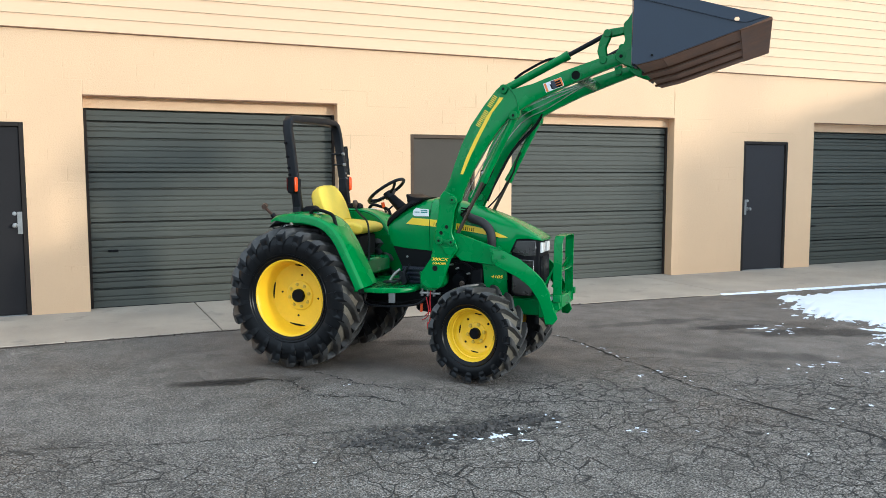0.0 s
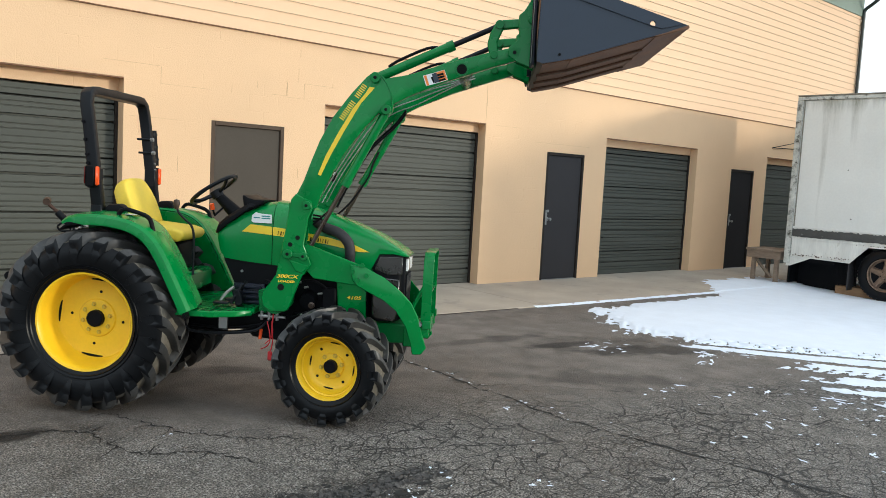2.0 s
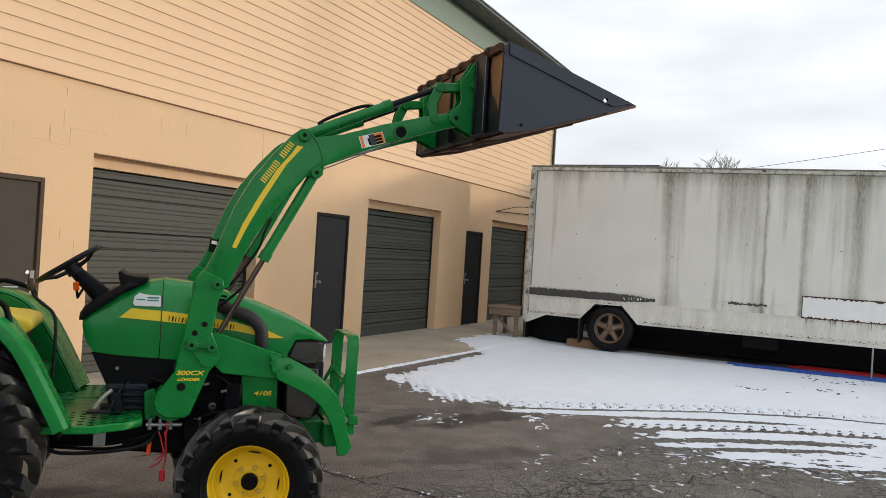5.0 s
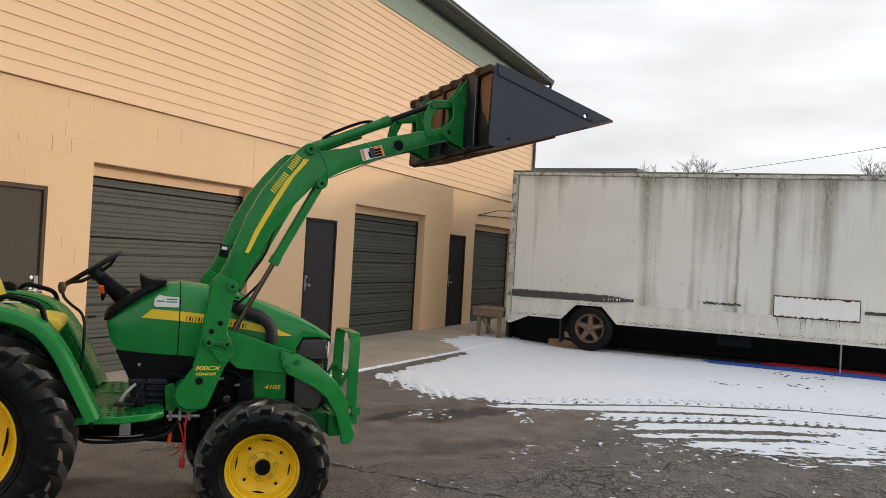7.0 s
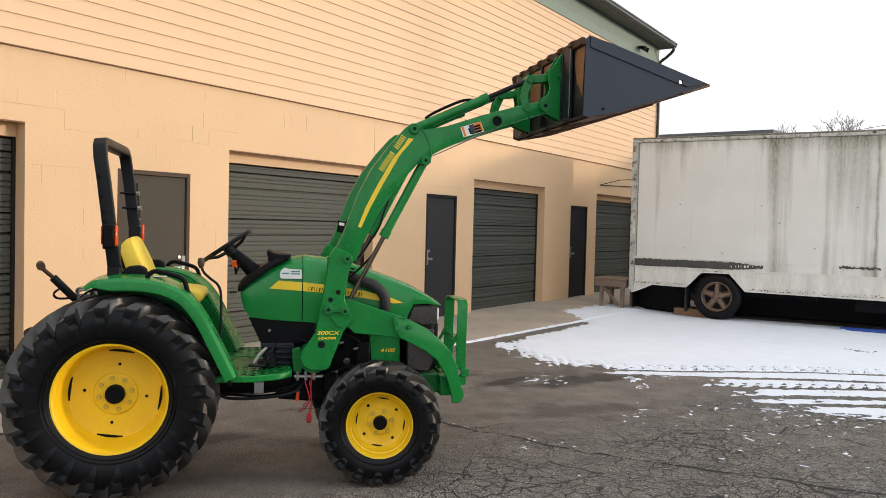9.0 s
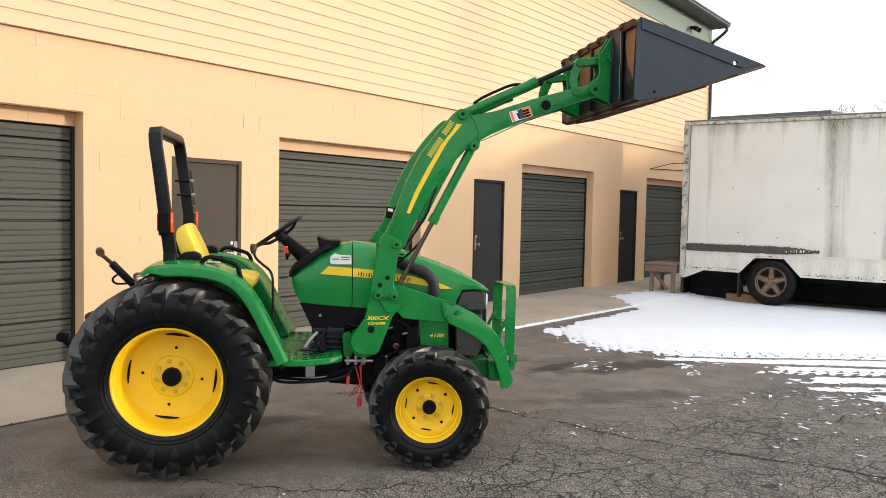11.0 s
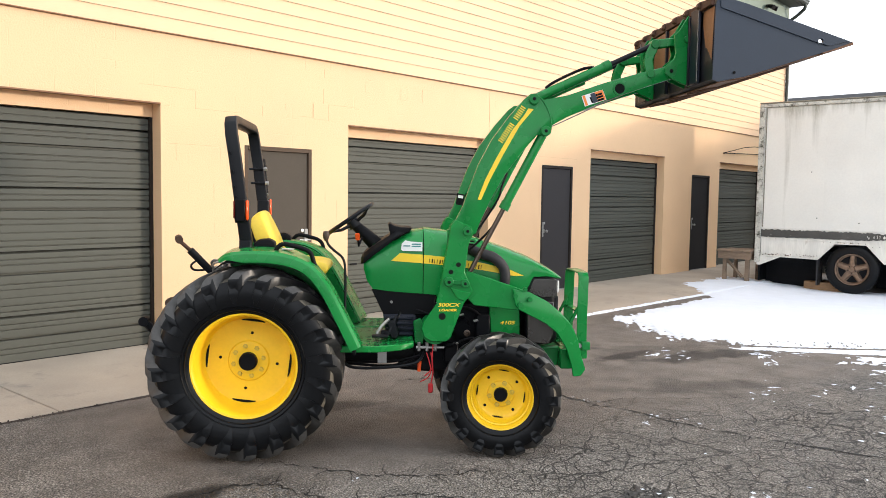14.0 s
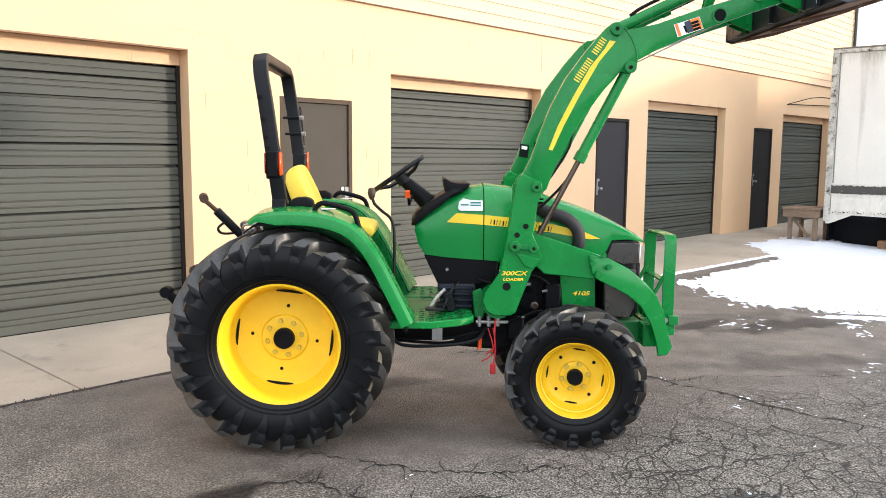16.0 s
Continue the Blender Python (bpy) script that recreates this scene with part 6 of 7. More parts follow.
# grille and lamps
bm = bmesh.new()
loft(bm, [[(x, -w, z0), (x, -w, z1), (x, w, z1), (x, w, z0)] for x, z0, z1, w in ((1.875, 0.70, 1.12, 0.205), (1.92, 0.68, 1.162, 0.208), (2.06, 0.69, 1.165, 0.195), (2.105, 0.72, 1.150, 0.165))])
gr = part("grille", bm, BLACK, T, "black grille surround", bevel=0.012, segs=2)
for k in range(7):
    y = -0.12 + k * 0.04
    part("grille_bar", boxed(2.10, 2.118, y - 0.008, y + 0.008, 0.76, 1.02), BLACK_PAINT, gr, bevel=0.003)
for s in (-1, 1):
    b = bmesh.new()
    loft(b, [[(x, s * 0.085 - w, 1.09 - h), (x, s * 0.085 - w, 1.09 + h), (x, s * 0.085 + w, 1.09 + h), (x, s * 0.085 + w, 1.09 - h)] for x, w, h in ((2.09, 0.05, 0.045), (2.118, 0.048, 0.043), (2.124, 0.040, 0.036))])
    part("headlamp", b, LAMP, gr, "clear rectangular headlamp", bevel=0.003)
    y0, y1 = sorted((s * 0.2005, s * 0.212))
    plate("grille_side", [(1.885, 1.055), (1.925, 1.150), (2.085, 1.150), (2.09, 1.03), (1.99, 1.02)], y0, y1, SCREEN, gr, bevel=0.004)
    plate("radiator_screen", [(1.885, 1.0), (1.885, 0.73), (1.905, 0.705), (2.04, 0.69), (2.07, 0.76), (2.07, 0.99)], y0, y1, SCREEN, gr, bevel=0.006)

# hood decals, louvre and bent pipe
STRIPE = [(1.15, 1.316), (1.29, 1.302), (1.56, 1.262), (1.755, 1.215), (1.847, 1.176), (1.777, 1.174), (1.56, 1.212), (1.287, 1.246), (1.15, 1.256)]
for s in (-1, 1):
    y0, y1 = sorted((s * 0.2185, s * 0.2262))
    plate("hood_stripe", [(0.925, 1.272), (0.985, 1.326), (1.143, 1.316), (1.143, 1.257)], y0, y1, YELLOW_DECAL, T, "yellow stripe decal", bevel=0)
    y0, y1 = sorted((s * 0.2165, s * 0.2262))
    plate("hood_stripe", STRIPE, y0, y1, YELLOW_DECAL, T, "yellow stripe decal", bevel=0)
    y0, y1 = sorted((s * 0.2262, s * 0.2270))
    for k in range(21):
        if k in (8, 9):
            continue
        xa = 1.185 + k * 0.018
        za = 1.290 - k * 0.0021
        wide = 0.008 if k % 3 == 1 else 0.004
        plate("mark", [(xa + 0.004, za), (xa + 0.004 + wide, za - 0.001), (xa + wide, za - 0.030), (xa, za - 0.029)], y0, y1, INK, T, bevel=0)
    y0, y1 = sorted((s * 0.2195, s * 0.2268))
    plate("dealer_label", [(0.992, 1.352), (0.997, 1.392), (1.022, 1.414), (1.058, 1.406), (1.138, 1.402), (1.140, 1.340), (1.005, 1.340)], y0, y1, WHITE, T, "white dealer sticker", bevel=0)
    y0, y1 = sorted((s * 0.2268, s * 0.2274))
    for za, zb, xa in ((1.384, 1.393, 1.065), (1.369, 1.377, 1.065), (1.372, 1.380, 1.008)):
        plate("mark", [(xa, za), (1.128 if xa > 1.05 else 1.055, za), (1.128 if xa > 1.05 else 1.055, zb), (xa, zb)], y0, y1, TEAL, T, bevel=0)
    y0, y1 = sorted((s * 0.205, s * 0.2235))
    for k in range(4):
        plate("louvre", [(1.435, 1.345 + k * 0.022), (1.50, 1.338 + k * 0.022), (1.50, 1.350 + k * 0.022), (1.435, 1.357 + k * 0.022)], y0, y1, BLACK, T, bevel=0)
pipe = curve_points([(1.46, -0.19, 1.36), (1.54, -0.235, 1.330), (1.635, -0.25, 1.300), (1.70, -0.25, 1.235), (1.715, -0.245, 1.165), (1.71, -0.22, 1.10)], 6)
part("exhaust_pipe", tubed(pipe, 0.037, 14), PIPE, T, "black ribbed bent pipe")

# platform
for s in (-1, 1):
    bm = bmesh.new()
    outline = [(0.60, s * 0.60), (0.84, s * 0.60), (0.99, s * 0.53), (1.08, s * 0.44), (1.08, s * 0.18), (0.30, s * 0.18), (0.30, s * 0.34), (0.60, s * 0.36)]
    lo = [bm.verts.new((x, y, 0.706)) for x, y in outline]
    hi = [bm.verts.new((x, y, 0.748)) for x, y in outline]
    bm.faces.new(lo), bm.faces.new(hi)
    for i in range(len(outline)):
        j = (i + 1) % len(outline)
        bm.faces.new((lo[i], lo[j], hi[j], hi[i]))
    st = part("step_plate", bm, GREEN, T, "green foot platform with punched holes", bevel=0.006)
    hole = bmesh.new()
    for k in range(12):
        a = 2 * math.pi * k / 12
    c0 = hole.verts.new((0, 0, 0))
    rg = [hole.verts.new((0.016 * math.cos(2 * math.pi * k / 12), 0.009 * math.sin(2 * math.pi * k / 12), 0)) for k in range(12)]
    for k in range(12):
        hole.faces.new((c0, rg[k], rg[(k + 1) % 12]))
    first = None
    for i in range(7):
        for j in range(6):
            x, y = 0.67 + i * 0.055, s * (0.24 + j * 0.062 + (0.03 if i % 2 else 0))
            if abs(y) > 0.585 or (x > 0.84 and abs(y) > 0.60 - (x - 0.84) * 0.5):
                continue
            if first is None:
                first = part("hole", hole, INK, st)
                ob = first
            else:
                ob = new("hole", first.data)
                ob.parent = st
            ob.location = (x, y, 0.7495)
    part("step_bracket", boxed(0.84, 0.90, s * 0.40 - 0.01, s * 0.40 + 0.01, 0.60, 0.705), CHROME, T)
    part("step_tube", tubed(curve_points([(0.60, s * 0.42, 0.66), (0.66, s * 0.46, 0.585), (0.9, s * 0.46, 0.58), (1.10, s * 0.40, 0.60), (1.16, s * 0.3, 0.66)], 5), 0.010, 8), BLACK_PAINT, T)
part("floor_plate", boxed(0.42, 0.99, -0.178, 0.178, 0.702, 0.742), GREEN, T, bevel=0.004)
pl = bmesh.new()
tube(pl, [(0.90, -0.34, 0.77), (0.96, -0.31, 0.86), (0.99, -0.29, 0.93)], 0.013, 6)
tube(pl, [(0.86, -0.28, 0.765), (0.93, -0.30, 0.80), (0.99, -0.29, 0.82)], 0.012, 6)
box(pl, 0.86, 0.93, -0.36, -0.29, 0.79, 0.805)
part("pedal", pl, BLACK_PAINT, T)
part("pedal", boxed(0.80, 0.91, -0.44, -0.37, 0.775, 0.79), BLACK_PAINT, T, bevel=0.004)
pl = bmesh.new()
tube(pl, curve_points([(0.83, -0.36, 0.79), (0.87, -0.35, 0.845), (0.915, -0.33, 0.885)], 4), 0.011, 8)
part("pedal_arm", pl, BRIGHT, T, "worn steel pedal arm")
pl = bmesh.new()
prism(pl, [(0.90, 0.86), (0.95, 0.87), (0.985, 0.78), (0.965, 0.752), (0.93, 0.755)], -0.34, -0.28)
part("pedal_bracket", pl, BLACK_PAINT, T, bevel=0.006)
part("lever_bracket", tubed([(0.90, -0.36, 0.77), (0.965, -0.30, 0.90)], 0.010, 6), BLACK_PAINT, T)

# fenders
ARCH = [(-0.150, 1.300), (-0.10, 1.335), (0.0, 1.350), (0.10, 1.352), (0.20, 1.345), (0.30, 1.325), (0.385, 1.290), (0.455, 1.237), (0.520, 1.155), (0.580, 1.050), (0.635, 0.940), (0.690, 0.830), (0.725, 0.755)]
arch = curve_points([(x, 0, z) for x, z in ARCH], 3)
for s in (-1, 1):
    bm = bmesh.new()
    loops = []
    for i, p in enumerate(arch):
        d = (arch[min(i + 1, len(arch) - 1)] - arch[max(i - 1, 0)]).normalized()
        n = Vector((-d.z, 0, d.x))
        lp = []
        lip = 0.25 + 0.75 * min(max((p.x + 0.15) / 0.14, 0), 1)
        for y, h in ((0.335, 0.008), (0.35, 0.022), (0.42, 0.028), (0.58, 0.020), (0.668, 0.012), (0.690, -0.006 * lip), (0.692, -0.012 * lip), (0.692, -0.060 * lip), (0.683, -0.060 * lip), (0.680, -0.016 * lip), (0.655, -0.002), (0.42, 0.010), (0.345, 0.0)):
            q = p + n * h
            if y < 0.5:
                q.x -= 0.045 * min(max((p.x - 0.25) / 0.25, 0), 1)
            lp.append((q.x, s * y, q.z))
        loops.append(lp)
    loft(bm, loops)
    fd = part("fender", bm, GREEN, T, "wide green rear fender", angle=24)
    poly = [(p.x - 0.045 * min(max((p.x - 0.25) / 0.25, 0), 1), p.z) for p in arch] + [(0.67, 0.75), (0.35, 0.75), (0.02, 1.0), (-0.13, 1.16)]
    y0, y1 = sorted((s * 0.330, s * 0.345))
    plate("inner_panel", poly, y0, y1, GREEN, fd, bevel=0.003)
    # rubber-backed liner under the arch
    bm = bmesh.new()
    loft(bm, [[(p.x - 0.02, s * 0.35, p.z - 0.03), (p.x - 0.02, s * 0.67, p.z - 0.045), (p.x - 0.03, s * 0.67, p.z - 0.06), (p.x - 0.03, s * 0.35, p.z - 0.045)] for p in arch])
    part("liner", bm, BLACK, fd)
    hb = tubed(curve_points([(x - (0.03 if s > 0 else 0.0), y, z) for x, y, z in [(0.190, s * 0.59, 1.345), (0.198, s * 0.59, 1.375), (0.222, s * 0.59, 1.398), (0.26, s * 0.59, 1.402), (0.36, s * 0.59, 1.376), (0.398, s * 0.59, 1.358), (0.418, s * 0.59, 1.330), (0.440, s * 0.59, 1.25)]], 3), 0.015, 10)
    part("grab_handle", hb, BLACK, fd, "black grab handle")
    part("label", boxed(0.22, 0.30, s * 0.52 - 0.03, s * 0.52 + 0.03, 1.366, 1.3695), WHITE, fd)

# seat
bm = bmesh.new()
prism(bm, [(0.10, 1.20), (0.10, 1.275), (0.16, 1.285), (0.42, 1.265), (0.49, 1.245), (0.50, 1.20), (0.46, 1.165), (0.14, 1.165)], -0.22, 0.22)
part("seat_cushion", bm, SEAT, T, "yellow vinyl seat cushion", bevel=0.035, segs=3)
bm = bmesh.new()
loft(bm, [[(x - d, -w, z), (x - d, w, z), (x, w, z + 0.02), (x + 0.02, 0.5 * w, z + 0.025), (x + 0.02, -0.5 * w, z + 0.025), (x, -w, z + 0.02)] for x, z, w, d in ((0.165, 1.26, 0.21, 0.09), (0.135, 1.33, 0.225, 0.10), (0.10, 1.42, 0.225, 0.105), (0.062, 1.50, 0.21, 0.095), (0.035, 1.555, 0.175, 0.07), (0.015, 1.580, 0.13, 0.03))])
part("seat_back", bm, SEAT, T, "yellow vinyl seat back", bevel=0.014, segs=3)
bm = bmesh.new()
loft(bm, [[(x - 0.035, -w, z), (x - 0.035, w, z), (x, w, z), (x, -w, z)] for x, z, w in ((0.085, 1.19, 0.17), (0.05, 1.30, 0.19), (0.005, 1.42, 0.19), (-0.025, 1.50, 0.16))])
part("seat_shell", bm, BLACK, T, "black seat shell", bevel=0.008)
part("seat_base", boxed(0.12, 0.44, -0.17, 0.17, 0.95, 1.164), BLACK, T, bevel=0.02)
part("seat_pedestal", boxed(0.05, 0.55, -0.25, 0.25, 0.80, 0.949), GREEN, T, bevel=0.02)
for s in (-1, 1):
    bm = bmesh.new()
    prism(bm, [(0.02, 1.355), (0.03, 1.40), (0.06, 1.425), (0.13, 1.43), (0.165, 1.41), (0.17, 1.355)], s * 0.42 - 0.045, s * 0.42 + 0.045)
    part("latch_cover", bm, BLACK, T, bevel=0.015, segs=2)

# roll bar
for s in (-1, 1):
    y = s * 0.45
    part("roll_bar_foot", boxed(-0.06, 0.02, y - 0.035, y + 0.035, 1.30, 1.42), BLACK_PAINT, T, bevel=0.008)
bar = [(-0.018, -0.45, 1.40), (-0.052, -0.45, 1.66), (-0.088, -0.45, 1.95), (-0.110, -0.45, 2.10), (-0.117, -0.432, 2.165), (-0.121, -0.39, 2.195), (-0.122, -0.33, 2.20)]
bar = bar + [(x, -y, z) for x, y, z in reversed(bar)]
bm = bmesh.new()
loops = []
for i, p in enumerate(bar):
    p = Vector(p)
    d = (Vector(bar[min(i + 1, len(bar) - 1)]) - Vector(bar[max(i - 1, 0)])).normalized()
    a = Vector((1, 0, 0.12)).normalized()
    b = d.cross(a).normalized()
    a = b.cross(d).normalized()
    loops.append([tuple(p + a * u * 0.039 + b * v * 0.030) for u, v in ((-1, -1), (1, -1), (1, 1), (-1, 1))])
loft(bm, loops)
rb = part("roll_bar", bm, BLACK_PAINT, T, "black folding roll bar", bevel=0.010, segs=2)
for s in (-1, 1):
    part("joint_plate", boxed(-0.088, -0.004, s * 0.45 - 0.034, s * 0.45 + 0.034, 1.53, 1.67), BLACK_PAINT, rb, bevel=0.006)
    part("tail_lamp", boxed(-0.078, -0.012, s * 0.508 - 0.023, s * 0.508 + 0.023, 1.54, 1.685), BLACK, T, "black lamp housing", bevel=0.008)
    part("amber_lens", boxed(-0.0115, 0.006, s * 0.506 - 0.022, s * 0.506 + 0.022, 1.55, 1.68), ORANGE, T, "orange-red lamp lens", bevel=0.008)
    part("red_lens", boxed(-0.088, -0.0785, s * 0.508 - 0.021, s * 0.508 + 0.021, 1.56, 1.675), DARK_RED, T, "dark red rear lens", bevel=0.008)
    for z in (1.70, 1.76, 1.86, 1.98):
        part("bar_bolt", tubed([(-0.12 + (2.0 - z) * 0.13, s * 0.475, z), (-0.12 + (2.0 - z) * 0.13, s * 0.492, z)], 0.011, 8), BLACK, T)
can = tubed([(-0.06, 0.525, 1.70), (-0.085, 0.525, 1.98)], 0.040, 16)
mt = part("manual_tube", can, BLACK, T, "black document canister")
for z in (1.74, 1.84, 1.94):
    part("clamp", tubed([(-0.06 - (z - 1.7) * 0.09, 0.525, z), (-0.062 - (z - 1.7) * 0.09, 0.525, z + 0.015)], 0.045, 16), BLACK_PAINT, mt)

for z in (1.80, 1.905):
    x = -0.052 - (z - 1.66) * 0.124
    part("clamp_bolt", tubed([(x - 0.062, 0.405, z), (x + 0.062, 0.405, z)], 0.009, 8), BLACK_PAINT, mt)
    part("bolt_nut", tubed([(x + 0.045, 0.405, z), (x + 0.070, 0.405, z)], 0.015, 6), BRIGHT, mt, "bright clamp nut")
for z in (1.665, 1.715):
    x = -0.052 - (z - 1.66) * 0.124
    part("bar_bolt", tubed([(x + 0.036, 0.44, z), (x + 0.050, 0.44, z)], 0.010, 8), BRIGHT, T, "bright bolt head")

# levers
part("shift_lever", tubed(curve_points([(0.616, -0.335, 0.95), (0.618, -0.335, 1.20), (0.600, -0.335, 1.295), (0.545, -0.335, 1.345), (0.505, -0.335, 1.385), (0.492, -0.335, 1.42)], 5), 0.0085, 8), BLACK_PAINT, T)
kb = bmesh.new()
lathe(kb, [(0.035, 0.0), (0.03, 0.018), (0.005, 0.024), (-0.02, 0.018), (-0.035, 0.010), (-0.036, 0.0)], 1, 16)
for v in kb.verts:
    v.co = Vector((v.co.x, v.co.z, v.co.y))
o = part("lever_knob", kb, KNOB, T, "worn brown-black lever knob")
o.location = (0.488, -0.335, 1.445)
# top link and lift arms behind the seat
part("top_link", tubed([(-0.27, -0.18, 1.15), (-0.43, -0.24, 1.335)], 0.026, 12), BLACK_PAINT, T)
part("top_link_screw", tubed([(-0.43, -0.24, 1.335), (-0.495, -0.265, 1.40)], 0.013, 10), RUST, T)
b = bmesh.new()
tube(b, [(-0.49, -0.280, 1.405), (-0.492, -0.272, 1.406), (-0.503, -0.245, 1.413), (-0.505, -0.237, 1.414)], 0.026, 14)
part("top_link_eye", b, KNOB, T, "rusty ball end")
part("link_handle", tubed(curve_points([(-0.32, -0.20, 1.20), (-0.40, -0.24, 1.20), (-0.42, -0.25, 1.235), (-0.37, -0.23, 1.275)], 4), 0.008, 6), BLACK_PAINT, T)
hv = bmesh.new()
for k in range(5):
    tube(hv, [(-0.24 + k * 0.02, -0.12 - k * 0.035, 1.18 + 0.02 * (k % 2)), (-0.17 + k * 0.02, -0.12 - k * 0.035, 1.25 + 0.02 * (k % 3))], 0.016, 8)
tube(hv, curve_points([(-0.26, -0.1, 1.12), (-0.30, -0.18, 1.24), (-0.24, -0.26, 1.27), (-0.17, -0.30, 1.24)], 4), 0.010, 6)
tube(hv, curve_points([(-0.22, -0.05, 1.12), (-0.28, -0.22, 1.20), (-0.22, -0.32, 1.23), (-0.15, -0.34, 1.20)], 4), 0.010, 6)
for k in range(4):
    tube(hv, [(-0.235 + k * 0.022, -0.35, 1.19 + 0.012 * (k % 2)), (-0.215 + k * 0.022, -0.37, 1.235 + 0.008 * (k % 3))], 0.011, 8)
tube(hv, curve_points([(-0.25, -0.36, 1.20), (-0.245, -0.375, 1.255), (-0.20, -0.38, 1.265), (-0.16, -0.37, 1.245)], 4), 0.007, 6)
part("remote_valve", hv, BRIGHT, T, "steel hydraulic couplers")
part("valve_block", boxed(-0.26, -0.12, -0.30, 0.05, 1.05, 1.18), IRON, T, bevel=0.01)
for s in (-1, 1):
    part("lift_arm", tubed([(-0.20, s * 0.2, 1.02), (-0.40, s * 0.26, 1.00), (-0.54, s * 0.28, 0.985)], 0.028, 10), IRON, T)
    part("lift_arm_pin", tubed([(-0.545, s * 0.28 - 0.04, 0.985), (-0.545, s * 0.28 + 0.04, 0.985)], 0.034, 12), KNOB, T)
    part("lift_rod", tubed([(-0.53, s * 0.30, 0.97), (-0.55, s * 0.34, 0.62)], 0.016, 8), IRON, T)
    part("draft_arm", tubed([(-0.12, s * 0.2, 0.50), (-0.50, s * 0.34, 0.66), (-0.69, s * 0.36, 0.86)], 0.026, 8), IRON, T)
    part("draft_ball", tubed([(-0.70, s * 0.36 - 0.03, 0.87), (-0.70, s * 0.36 + 0.03, 0.87)], 0.032, 14), IRON, T)

# ---- loader ----
MAST = [(1.318, 1.525), (1.352, 1.566), (1.392, 1.548), (1.462, 1.520), (1.470, 1.470), (1.442, 1.40), (1.418, 1.215), (1.475, 1.085), (1.414, 1.000), (1.325, 0.760), (1.300, 0.742), (1.200, 0.742), (1.150, 0.775), (1.132, 0.830), (1.150, 0.885), (1.232, 1.000), (1.285, 1.30)]
ARM_REAR = [(1.425, 1.225), (1.64, 1.155), (1.85, 1.085), (1.86, 1.0), (1.78, 0.955), (1.49, 0.985), (1.40, 1.07), (1.36, 1.10)]
ARM_FRONT = [(1.745, 1.100), (1.86, 1.082), (1.99, 1.015), (2.095, 0.930), (2.175, 0.845), (2.225, 0.745), (2.265, 0.600), (2.290, 0.525), (2.255, 0.480), (2.195, 0.480), (2.180, 0.560), (2.140, 0.680), (2.070, 0.790), (1.985, 0.860), (1.90, 0.905), (1.80, 0.955), (1.765, 0.99)]
BOOM = [(1.350, 1.555), (1.40, 1.66), (1.445, 1.79), (1.500, 1.935), (1.585, 2.100), (1.700, 2.258), (1.800, 2.375), (1.845, 2.412), (1.890, 2.412), (1.93, 2.372), (2.091, 2.406), (2.339, 2.494), (2.616, 2.576), (2.800, 2.622),
        (2.845, 2.600), (2.840, 2.555), (2.800, 2.530), (2.644, 2.480), (2.342, 2.372), (2.093, 2.262), (1.990, 2.205), (1.985, 2.150), (1.930, 2.130), (1.895, 2.142), (1.800, 2.035), (1.679, 1.870), (1.600, 1.730), (1.520, 1.560), (1.490, 1.475), (1.425, 1.445), (1.370, 1.490)]
P_BASE, P_ELBOW, P_LIFT, P_HOLE, P_BUCKET, P_CRANK, P_MAST = (1.431, 1.491), (1.863, 2.375), (1.946, 2.165), (2.441, 2.456), (2.784, 2.579), (2.677, 2.759), (1.421, 1.140)


def pin(p, y0, y1, r, name="pin", mat=None, parent=None):
    b = bmesh.new()
    tube(b, [(p[0], y0, p[1]), (p[0], y1, p[1])], r, 16)
    return part(name, b, mat or GREEN_WORN, parent or T, bevel=0.003)


